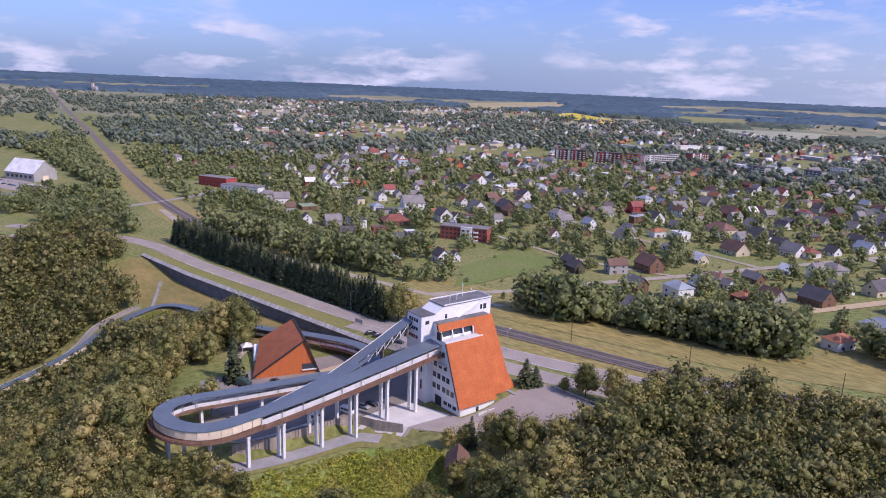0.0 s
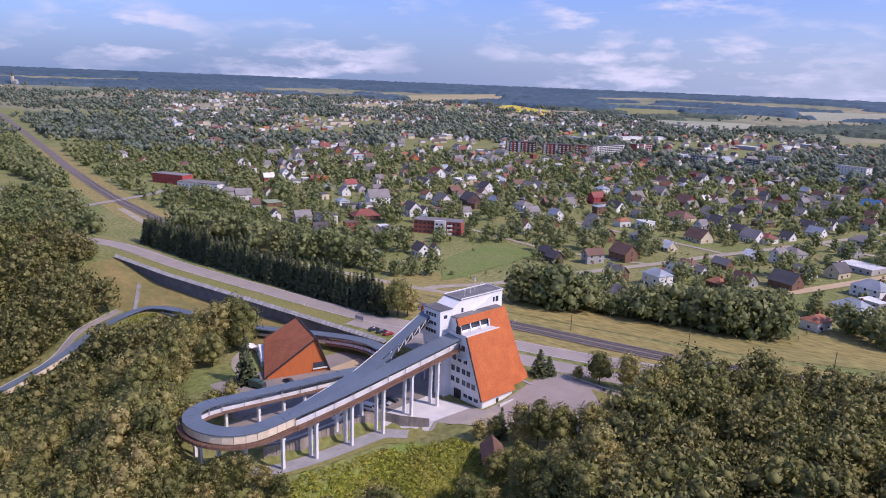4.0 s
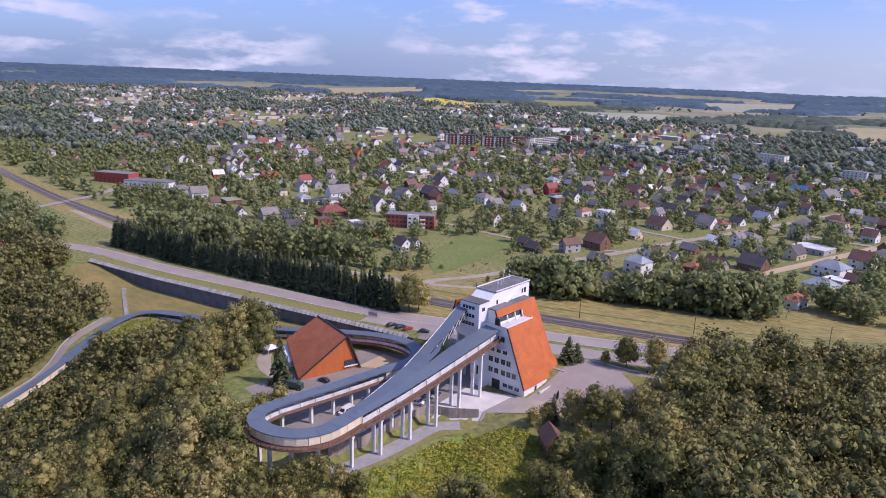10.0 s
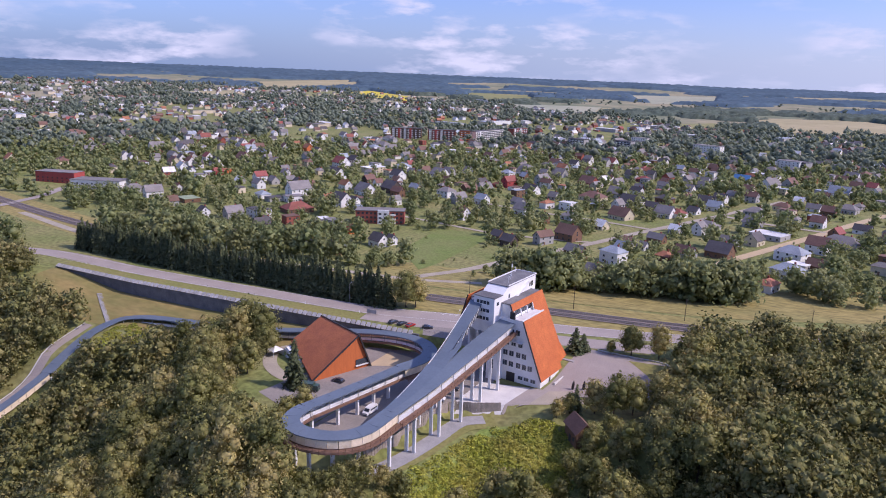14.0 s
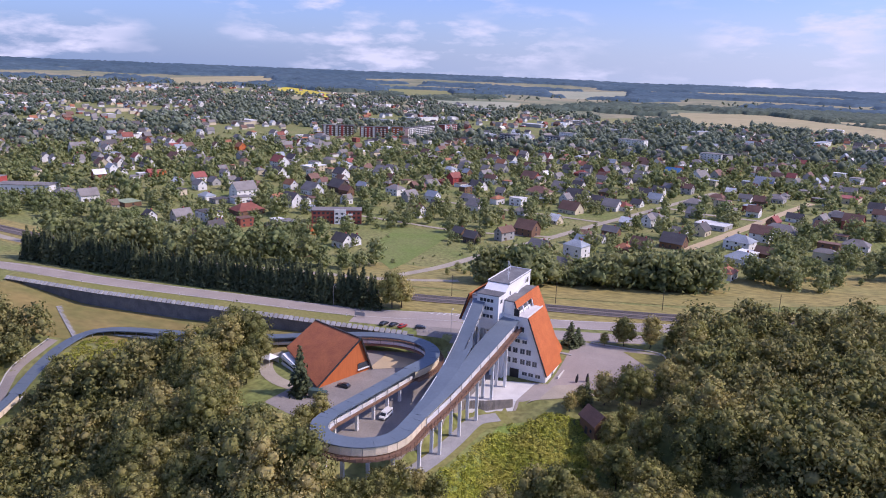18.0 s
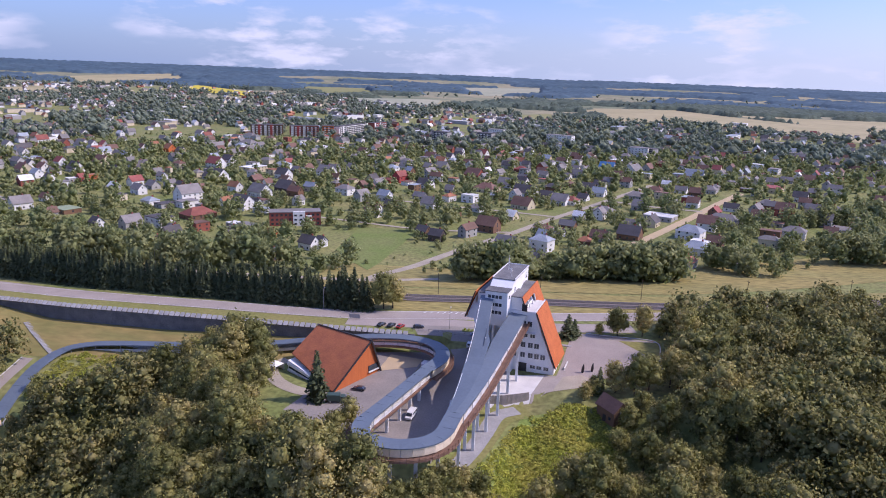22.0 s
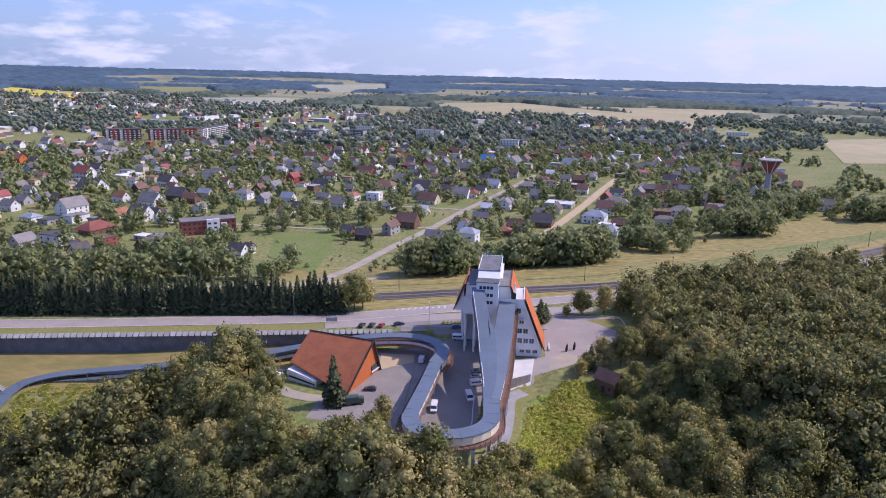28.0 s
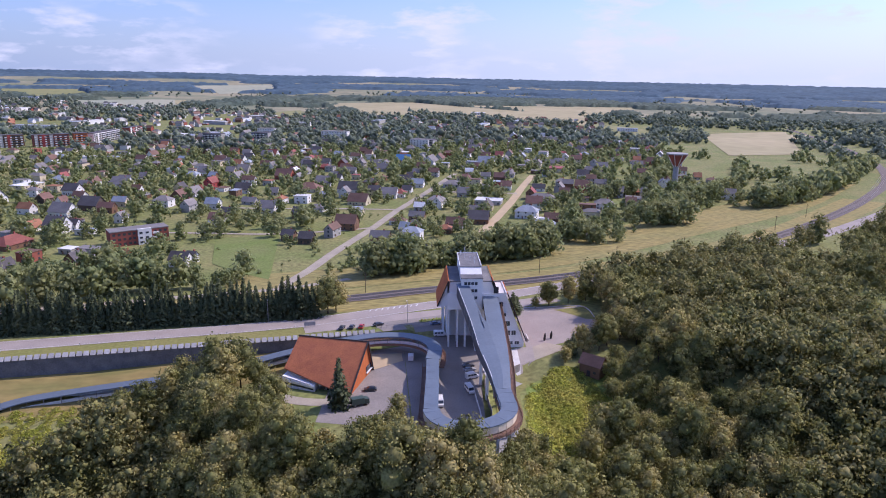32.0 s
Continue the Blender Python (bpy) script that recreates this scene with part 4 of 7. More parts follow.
def ball(c, r, nu, nv, jitter, g):
    """A rough closed lump of quads."""
    u = np.linspace(0, 2 * np.pi, nu, endpoint=False)
    w = np.linspace(0.12, np.pi - 0.12, nv)
    uu, ww = np.meshgrid(u, w, indexing="ij")
    d = np.stack([np.cos(uu) * np.sin(ww), np.sin(uu) * np.sin(ww), np.cos(ww)], -1)
    d = d * (1 + g.uniform(-jitter, jitter, d.shape[:2])[..., None])
    v = (np.array(c) + d * np.array(r)).reshape(-1, 3)
    f = [(i * nv + j, i * nv + j + 1, ((i + 1) % nu) * nv + j + 1, ((i + 1) % nu) * nv + j) for i in range(nu) for j in range(nv - 1)]
    out = d / np.linalg.norm(d, axis=-1)[..., None]
    return v, np.array(f), out.reshape(-1, 3)


def cards(c, n, size, g, rough=0.6):
    """Leaf sprays: bent quads at the points c, facing about n."""
    k = len(c)
    soft = n + g.normal(0, rough, (k, 3))
    soft = np.repeat(soft / np.linalg.norm(soft, axis=1)[:, None], 4, axis=0)
    n = n + g.normal(0, 0.55, (k, 3))
    n /= np.linalg.norm(n, axis=1)[:, None]
    a = np.cross(n, g.normal(0, 1, (k, 3)))
    a /= np.linalg.norm(a, axis=1)[:, None] + 1e-9
    b = np.cross(n, a)
    s = size * g.uniform(0.6, 1.25, (k, 1))
    a, b = a * s, b * s * g.uniform(0.5, 0.9, (k, 1))
    v = np.stack([c - a * 0.5 - b * 0.3, c + b * 0.55, c + a * 0.6 + b * 0.2, c - b * 0.5 + n * s * 0.25][::-1], 1).reshape(-1, 3)
    return v, np.arange(4 * k).reshape(k, 4), soft


def joined(pieces):
    vs, fs, ns, o = [], [], [], 0
    for v, f, n in pieces:
        vs.append(v)
        fs.append(f + o)
        ns.append(n)
        o += len(v)
    return np.concatenate(vs), np.concatenate(fs), np.concatenate(ns)


def plant_mesh(name, v, f, n, m):
    """A mesh whose shading follows the round of each clump."""
    me = mesh_of(name, v, f, m, smooth=True)
    me.normals_split_custom_set_from_vertices(np.asarray(n, dtype=np.float32))
    return me


def leafy(seed, height, wide, lobes, n_cards, size, core=(7, 5), foot=0.2, full=0.58, rough=0.6):
    """Crown of a broadleaved tree standing at the origin."""
    g = np.random.default_rng(seed)
    base = height * foot
    cs, rs = [], []
    for i in range(lobes):
        h = (i + 0.5) / lobes
        prof = math.sin(math.pi * min(1, 0.2 + 0.72 * h)) ** 0.7
        a = i * 2.4 + g.uniform(-0.5, 0.5)
        rad = wide * 0.5 * prof * g.uniform(0.35, 0.75)
        r = wide * g.uniform(0.19, 0.30) * (0.6 + 0.5 * prof)
        cs.append((rad * math.cos(a), rad * math.sin(a), base + (height - base - r * 0.8) * h + r * 0.3))
        rs.append((r, r, r * g.uniform(0.75, 1.0)))
    cs, rs = np.array(cs), np.array(rs)
    pieces = [ball(c, r * full, *core, 0.16, g) for c, r in zip(cs, rs)]
    per = np.maximum(3, (n_cards * rs[:, 0] ** 2 / (rs[:, 0] ** 2).sum()).astype(int))
    for c, r, k in zip(cs, rs, per):
        d = g.normal(0, 1, (k, 3))
        d[:, 2] = np.abs(d[:, 2]) * 1.1 - 0.45
        d /= np.linalg.norm(d, axis=1)[:, None]
        p = c + d * r * g.uniform(0.66, 1.30, (k, 1))
        pieces.append(cards(p, d, size, g, rough))
    return joined(pieces)


def conifer(seed, height, wide, tiers, per, size):
    g = np.random.default_rng(seed)
    pieces = []
    for i in range(tiers):
        t = i / tiers
        z = height * (0.06 + 0.9 * t)
        r = wide * 0.5 * (1 - t) ** 0.85 + 0.15
        k = max(4, int(per * (1 - 0.7 * t)))
        a = g.uniform(0, 2 * np.pi, k)
        rr = r * g.uniform(0.45, 1.05, k)
        c = np.stack([np.cos(a) * rr, np.sin(a) * rr, z - rr * 0.35 + g.uniform(-0.3, 0.3, k)], 1)
        n = np.stack([np.cos(a) * 0.8, np.sin(a) * 0.8, np.full(k, 0.9)], 1)
        pieces.append(cards(c, n, size * (1.1 - 0.6 * t), g))
    n = 7
    ring = [(wide * 0.33 * math.cos(2 * math.pi * i / n), wide * 0.33 * math.sin(2 * math.pi * i / n), height * 0.05) for i in range(n)]
    v = np.array(ring + [(x * 0.05, y * 0.05, height * 0.96) for x, y, z in ring])
    out = v - np.array((0, 0, height * 0.4))
    pieces.append((v, np.array([(i, (i + 1) % n, n + (i + 1) % n, n + i) for i in range(n)]), out / np.linalg.norm(out, axis=1)[:, None]))
    return joined(pieces)


def trunk_mesh(height, r, seed, limbs=5):
    g = random.Random(seed)
    s = Shape()
    s.tube((0, 0, -1.0), (0.2, 0.1, height * 0.55), r, r * 0.5, 7)
    for i in range(limbs):
        a = i * 2.4 + g.uniform(0, 1)
        z = height * g.uniform(0.22, 0.5)
        s.tube((0.1, 0.05, z), (math.cos(a) * height * 0.18, math.sin(a) * height * 0.18, z + height * 0.22), r * 0.4, r * 0.12, 5)
    return s.mesh("trunk", M_BARK)


KINDS = []
for i, (h, w, lob, n) in enumerate(((17, 11, 17, 1900), (15, 12, 18, 1900), (19, 10, 18, 1900), (13, 10, 15, 1500), (16, 13, 20, 2100), (11, 8, 12, 1100))):
    v, f, nn = leafy(20 + i, h, w, lob, n, 0.66)
    KINDS.append((plant_mesh("crown", v, f, nn, M_LEAF), trunk_mesh(h, 0.3, i)))
MID = [leafy(60 + i, 1.0, w, 13, 560, 0.066, (5, 3), 0.15, 0.52) for i, w in enumerate((0.72, 0.85, 0.62, 0.95, 0.5))]
TOWN = [leafy(80 + i, 1.0, w, 5, 40, 0.23, (5, 3), 0.06, 0.80, 0.35) for i, w in enumerate((0.8, 0.95, 0.7, 1.1, 0.55))]
GARDEN = [leafy(85 + i, 1.0, w, 10, 260, 0.112, (5, 3), 0.08, 0.58, 0.5) for i, w in enumerate((0.8, 0.95, 0.7, 1.1, 0.55))]
ORCHARD = [leafy(110 + i, 1.0, w, 3, 24, 0.30, (4, 3), 0.04, 0.86, 0.35) for i, w in enumerate((1.0, 1.2, 0.85, 1.3, 0.6))]
FAR = [leafy(90 + i, 1.0, w, 2, 10, 0.36, (5, 3), 0.0, 0.95, 0.3) for i, w in enumerate((0.9, 1.2, 0.75, 1.4))]


def herb(seed, n):
    """A low tuft of upright leaves."""
    g = np.random.default_rng(seed)
    r, a = np.sqrt(g.random(n)), g.uniform(0, 6.3, n)
    c = np.stack([np.cos(a) * r, np.sin(a) * r, 0.25 + 0.75 * (1 - r * r) * g.uniform(0.5, 1.0, n)], 1)
    up = np.stack([np.cos(a) * r * 0.45, np.sin(a) * r * 0.45, np.ones(n)], 1)
    return cards(c, up, 0.36, g, 0.4)


WEED = [herb(100 + i, 46) for i in range(5)]
SPRUCE = [conifer(40 + i, 14, w, 24, 34, 1.0) for i, w in enumerate((5.4, 4.8, 5.8))]
SPRUCE_M = [plant_mesh("crown", v, f, nn, M_NEEDLE) for v, f, nn in SPRUCE]
SPRUCE_TRUNK = Shape().tube((0, 0, -0.6), (0, 0, 12), 0.24, 0.05, 6).mesh("trunk", M_BARK)


def tree(x, y, crown, trunk, size, label, name="tree", group="trees on the valley slope", sink=0.3, stretch=1.0):
    t = thing(name, label, "tree", Matrix.Translation((x, y, ground(x, y) - sink)) @ pose(0, 0, 0, 0, 0, random.uniform(0, 360)) @ Matrix.Diagonal((size, size, size * stretch, 1)), group)
    part("trunk", trunk, None, t)
    part("crown", crown, None, t)
    return t


def scatter(name, spots, kinds, m, label, category):
    """Many plants as one mesh: spots are rows of x, y, z, size, turn, kind."""
    vs, fs, ns, o = [], [], [], 0
    for x, y, z, s, a, k, *flat in spots:
        v, f, nn = kinds[k]
        c, n = math.cos(a) * s, math.sin(a) * s
        vs.append(np.stack([v[:, 0] * c - v[:, 1] * n + x, v[:, 0] * n + v[:, 1] * c + y, v[:, 2] * s * (flat[0] if flat else 1) + z], 1))
        fs.append(f + o)
        ns.append(np.stack([nn[:, 0] * c / s - nn[:, 1] * n / s, nn[:, 0] * n / s + nn[:, 1] * c / s, nn[:, 2]], 1))
        o += len(v)
    if vs:
        return structure(name, plant_mesh(name, np.concatenate(vs), np.concatenate(fs), np.concatenate(ns), m), m, label, category, "stuff")


def near_line(x, y, line, d):
    return any((x - p[0]) ** 2 + (y - p[1]) ** 2 < d * d for p in line)


ROAD_P = smooth_line([(*p, 0) for p in ROAD], 6)
RAIL_P = smooth_line([(*p, 0) for p in RAIL], 8)
LANE_P = smooth_line([(-222, 240, 0), (-219, 256, 0), (-196, 313, 0), (-163, 383, 0), (-136, 445, 0), (-96, 525, 0), (-50, 620, 0)], 6) + smooth_line([(-100, 340, 0), (-79, 378, 0), (-42, 450, 0), (-7, 524, 0), (25, 588, 0)], 6) + smooth_line([(-520, 245, 0), (-420, 222, 0), (-330, 225, 0), (-262, 232, 0), (-222, 238, 0)], 6) + smooth_line([(-136, 445, 0), (-182, 457, 0), (-250, 470, 0), (-330, 500, 0)], 6) + smooth_line([(-163, 383, 0), (-190, 377, 0), (-233, 375, 0), (-276, 385, 0), (-340, 400, 0)], 6)
RUN_P = smooth_line(BACK + BASIN[1:], 3) + smooth_line([(-315.8, 110, 0), (-316, 97, 0), (-316.4, 86, 0), (-316.5, 75, 0), (-316, 55, 0), (-315, 30, 0)], 3)


def road_y(x):
    return between(x, *[(p[0], p[1]) for p in ROAD])


def wooded(x, y):
    """Is this spot of the valley side under trees?"""
    if y > road_y(x) - 10:
        return False
    if -240 < x < -88 and y > edge_y(x) - (1.5 if -200 < x < -150 else 6) and not (x < -222 and y < 128):
        return False
    if -150 < x < between(y, (86, -134), (98, -122), (112, -111), (125, -110), (140, -117)) and 86 < y < 145:
        return False
    if (x + 168) ** 2 + (y - 90) ** 2 < 17.5 ** 2 or (-166 < x < -138 and 91 < y < 140):
        return False
    if (-384 < x < -262 and y > 141) or (x < -172 and y > 158) or (x < -640 and y > 150) or (x + 467) ** 2 + (y - 125) ** 2 < 26 ** 2:
        return False
    if (x + 300) ** 2 + (y - 136) ** 2 < 15 ** 2 or (x < -370 and y > 158) or ((x + 411) ** 2 + (y - 140) ** 2 < 13 ** 2):
        return False
    if x > between(y, (40, -40), (100, -8), (150, 14), (200, 22)) and (x * 1.3 + y * 0.7) % 23 > 4:
        return False
    return not near_line(x, y, RUN_P, 9.5 if x < -316 else 6.0)


near_trees, slope_trees, bushes = [], [], []
g = random.Random(11)
for i in range(-62, 34):
    for j in range(3, 45):
        x, y = i * 7.2 + g.uniform(-2.6, 2.6), j * 7.2 + g.uniform(-2.6, 2.6)
        size, k, a = g.uniform(0.72, 1.18), g.randrange(6), g.random() * 6.3
        if not wooded(x, y) or y < 24 + max(0, x + 60) * 0.55:
            continue
        if x > -316 and near_line(x, y, RUN_P, 10):
            size *= 0.4
        elif x > -316 and near_line(x, y, RUN_P, 19):
            size *= 0.64
        r = math.hypot(x + 168, y - 90)
        if r < 25 and y < 88 or (r < 34 and x > -152):
            continue
        if r < 40:
            size = max(0.25, min(size, (between(x, (-176, 4.0), (-166, 0.5), (-152, -3.5)) + (r - 18) * 0.3 - ground(x, y)) / (17, 15, 19, 13, 16, 11)[k]))
        if -114 < x < -96 and 95 < y < 142:
            size *= 0.62 if x < -105 else 0.85
        if -262 < x < -48 and 24 < y < 152:
            near_trees.append((x, y, size, k))
        else:
            slope_trees.append((x, y, ground(x, y) - 0.5, size * 16, a, k % 5))
for i in range(900):
    x, y, a = g.uniform(-316, -262), g.uniform(26, 148), g.random() * 6.3
    if wooded(x, y) and near_line(x, y, RUN_P, 24) and not near_line(x, y, RUN_P, 7.0):
        bushes.append((x, y, ground(x, y) - 0.3, g.uniform(2.5, 4.8), a, g.randrange(5)))
near_trees.sort(key=lambda p: math.hypot(p[0] + 160, p[1] - 95))
slope_trees += [(x, y, ground(x, y) - 0.5, s * 16, x, k % 5) for x, y, s, k in near_trees[250:]]
TONES = ("tall broadleaved tree with a full dark green crown", "broadleaved tree with a wide rounded green crown", "tall narrow broadleaved tree with olive green leaves", "small broadleaved tree with a loose green crown", "spreading broadleaved tree with a lumpy crown", "young broadleaved tree with light green leaves")
for x, y, s, k in near_trees[:250]:
    tree(x, y, KINDS[k][0], KINDS[k][1], s, TONES[k])
M_LEAF_WOOD = mat("woodland_leaves", (0.235, 0.25, 0.084), (0.30, 0.285, 0.110), rough=0.75, scale=0.06, fine=0.4, bump=0.0, translucent=0.40, fine_mix=0.35, island=0.35)
scatter("bushes", bushes, GARDEN, M_LEAF_WOOD, "dense green bushes beside the run", "bushes")
scatter("woodland", slope_trees, MID, M_LEAF_WOOD, "dense mixed green woodland on the valley side", "woodland")

# trees that crowd against the loop: x, y, height of the top, kind
for x, y, top, k in ((-155.2, 80.3, 2.2, 5), (-151.5, 84.5, -1.2, 5), (-147.5, 86.5, -3.6, 5), (-159.3, 76.2, 1.2, 3), (-174.5, 68, 12.5, 2), (-180, 69.5, 10.0, 0), (-184.5, 74, 8.0, 0), (-173, 65, 7.0, 4), (-190, 79, 9.0, 1), (-183, 64, 10.0, 0), (-191, 70, 10.0, 4), (-197, 84, 8.0, 2), (-188, 87, 4.5, 3),
                     (-176.5, 72.2, 2.5, 3), (-171.5, 70.8, 1.2, 5), (-166.5, 70.8, 0.8, 3), (-161.5, 72.6, 0.8, 5), (-158.2, 75.5, 0.2, 5), (-168.5, 65, 1.5, 1), (-162.5, 66.5, 0.0, 3), (-157, 70, -1.5, 5), (-152.5, 74, -3.0, 5), (-153, 66, -2.5, 3), (-149, 79, -5.0, 5), (-146, 70, -4.0, 3), (-143, 80, -7.5, 5), (-140, 73, -6.5, 5), (-165, 59, -1.0, 0), (-157, 60, -2.0, 4), (-175, 58, 3.0, 1)):
    h = (17, 15, 19, 13, 16, 11)[k]
    size = 1.16 * (top - ground(x, y)) / h
    tree(x, y, KINDS[k][0], KINDS[k][1], max(0.3, size), TONES[k])
# single trees by the yard and the road
for x, y, k, s, st in ((-188, 101, 2, 0.62, 1.0), (-191, 97, 3, 0.7, 1.0), (-225, 120, 4, 0.8, 1.0), (-236, 141, 4, 1.05, 1.1), (-244, 143, 0, 1.1, 1.1), (-251, 139, 1, 1.05, 1.0), (-240, 133, 2, 1.1, 1.0), (-247, 131, 4, 1.1, 1.0), (-258, 137, 0, 1.0, 1.0), (-230, 137, 3, 0.9, 1.0), (-265, 133, 2, 0.9, 1.0), (-274, 138, 3, 0.85, 1.0), (-255, 146, 2, 0.8, 1.0),
                      (-203.5, 197, 4, 1.05, 1.0), (-200, 199, 1, 0.95, 1.0), (-107, 189.5, 4, 0.72, 1.0), (-97.5, 190.5, 0, 0.78, 1.0), (-114, 187.5, 5, 0.5, 1.0), (-91, 191, 5, 0.6, 1.0), (-88, 193, 3, 0.8, 1.0), (-120, 137, 5, 0.6, 1.0), (-117, 141, 3, 0.55, 1.0), (-110, 144, 1, 0.75, 1.0), (-104, 143, 2, 0.8, 1.0), (-99, 147, 4, 0.8, 1.0), (-92, 150, 0, 0.85, 1.0), (-89, 158, 1, 0.9, 1.0), (-86, 166, 4, 0.9, 1.0), (-84, 175, 2, 0.95, 1.0), (-82, 184, 0, 0.95, 1.0)):
    tree(x, y, KINDS[k][0], KINDS[k][1], s, "broadleaved tree with a dense green crown near the yard", group="trees round the yard", stretch=st)
for x, y, s, st in ((-204, 118.8, 1.5, 0.86), (-126, 182.4, 1.35, 0.55), (-123.6, 184.6, 1.1, 0.5), (-115.4, 141.5, 0.85, 0.9)):
    tree(x, y, SPRUCE_M[0], SPRUCE_TRUNK, s, "dark green conifer standing alone by the buildings", "conifer", "lone conifers", stretch=st)
# spruce row along the road
for i in range(80):
    x = -405 + i * 2.47
    for row in (0, 1):
        if row and i % 2:
            continue
        tree(x + g.uniform(-0.5, 0.5), 193.8 + row * 3.2 + g.uniform(-0.5, 0.5) + max(0, (-330 - x)) * 0.06, SPRUCE_M[g.randrange(3)], SPRUCE_TRUNK, g.uniform(1.0, 1.42), "dark green spruce in a dense roadside row", "spruce", "spruce row along the road", 0.1)
M_MEADOW = mat("meadow_herbs", (0.165, 0.225, 0.05), (0.205, 0.235, 0.065), rough=0.95, scale=0.15, fine=1.2, fine_mix=0.35, bump=0.6)
# rough growth on the meadow and the basin floor
spots = []
patch([(-150, 76), (-112, 80), (-106, 135), (-139, 127)], "meadow", M_MEADOW, "bright green rough meadow below the tower", "meadow", lift=0.10, cells=16)
drape([(-138, 131), (-146, 124), (-149, 113), (-151.5, 102), (-155, 91)], (9, 8), "bare_earth", M_BANK, "olive brown trodden grass beside the pillars", "bare ground", lift=0.16, every=3)
def meadow(x, y):
    """The rough meadow, with a wavering edge."""
    return x < between(y, (84, -128), (98, -120), (112, -112), (125, -111), (140, -117)) + 5 * noise.noise((x / 9, y / 9, 2.2))


for i in range(3600):
    x, y = g.uniform(-150, -106), g.uniform(80, 134)
    if y > edge_y(x) - 3.5 - 3 * g.random() or not meadow(x, y):
        continue
    spots.append((x, y, ground(x, y) - 0.35, g.uniform(0.9, 1.9), g.random() * 6, g.randrange(5), g.uniform(0.5, 1.0)))
for i in range(520):
    a, r = g.random() * 6.3, 17 * math.sqrt(g.random())
    x, y = -300 + r * math.cos(a), 132 + r * math.sin(a)
    if near_line(x, y, RUN_P, 4):
        continue
    spots.append((x, y, ground(x, y) - 0.3, g.uniform(0.7, 1.5), a, g.randrange(5)))
M_WEED = mat("weeds", (0.42, 0.46, 0.080), (0.50, 0.48, 0.11), rough=0.8, scale=0.12, fine=1.0, bump=0, translucent=0.5, island=0.2)
scatter("tall_weeds", spots, WEED, M_WEED, "bright green tall weeds covering the slope", "undergrowth")

# ---- houses ----
ROOFS = {"grey": (0.24, 0.222, 0.21), "red": (0.30, 0.10, 0.078), "orange": (0.38, 0.165, 0.09), "brown": (0.20, 0.115, 0.085), "dark": (0.11, 0.10, 0.10), "white": (0.74, 0.74, 0.73), "blue": (0.33, 0.37, 0.41), "green": (0.28, 0.34, 0.22), "bright": (0.10, 0.27, 0.48)}
WALLS = {"white": (0.76, 0.75, 0.72), "cream": (0.62, 0.54, 0.38), "brick": (0.33, 0.10, 0.07), "red": (0.42, 0.08, 0.07), "brown": (0.20, 0.115, 0.07), "dark": (0.11, 0.085, 0.07), "grey": (0.40, 0.39, 0.37)}
RM = {k: mat("roof_" + k, c, tuple(q * 0.8 for q in c), rough=0.75, scale=0.15, fine=1.6, fine_mix=0.14, rand=0.1, stretch=(1, 1, 2)) for k, c in ROOFS.items()}
WM = {k: mat("wall_" + k, c, tuple(q * 0.88 for q in c), rough=0.85, scale=0.2, fine=1.5, fine_mix=0.08, rand=0.06, bump=0.1) for k, c in WALLS.items()}
WM["orange"] = mat("wall_orange", (0.60, 0.17, 0.06), (0.52, 0.15, 0.05), scale=0.1, fine=0.6, fine_mix=0.1)
ROOF_WORD = {"grey": "grey", "red": "red", "orange": "orange tiled", "brown": "brown", "dark": "dark", "white": "white", "blue": "pale blue-grey metal", "green": "mossy green", "bright": "bright blue"}
WALL_WORD = {"white": "white", "cream": "cream", "brick": "red brick", "red": "red", "brown": "brown", "dark": "dark timber", "grey": "grey", "orange": "orange"}
taken = []


def house_shapes(L, W, h, style):
    """Wall and roof shapes of a house round the origin, long side along x."""
    a, b = L / 2, W / 2
    rise = W * (0.48 if style == "gable" else 0.3)
    wall, roof = Shape(), Shape()
    if style == "flat":
        wall.box(-a, -b, -0.6, a, b, h)
        roof.box(-a - 0.25, -b - 0.25, h, a + 0.25, b + 0.25, h + 0.35)
    elif style == "gable":
        wall.prism([(-a, -b, -0.6), (-a, b, -0.6), (-a, b, h), (-a, 0, h + rise), (-a, -b, h)], (L, 0, 0))
        e = 0.5
        k = rise / b
        for s in (-1, 1):
            roof.prism([(-a - e, 0, h + rise + 0.06), (-a - e, s * (b + e), h - k * e + 0.06), (-a - e, s * (b + e), h - k * e + 0.28), (-a - e, 0, h + rise + 0.28)], (L + 2 * e, 0, 0))
    else:
        wall.box(-a, -b, -0.6, a, b, h)
        e = 0.5
        m = max(0.3, a - b * 0.8)
        roof.add([(-a - e, -b - e, h), (a + e, -b - e, h), (a + e, b + e, h), (-a - e, b + e, h), (-m, 0, h + rise), (m, 0, h + rise)], [(3, 2, 1, 0), (0, 1, 5, 4), (2, 3, 4, 5), (1, 2, 5), (3, 0, 4)])
    return wall, roof, rise


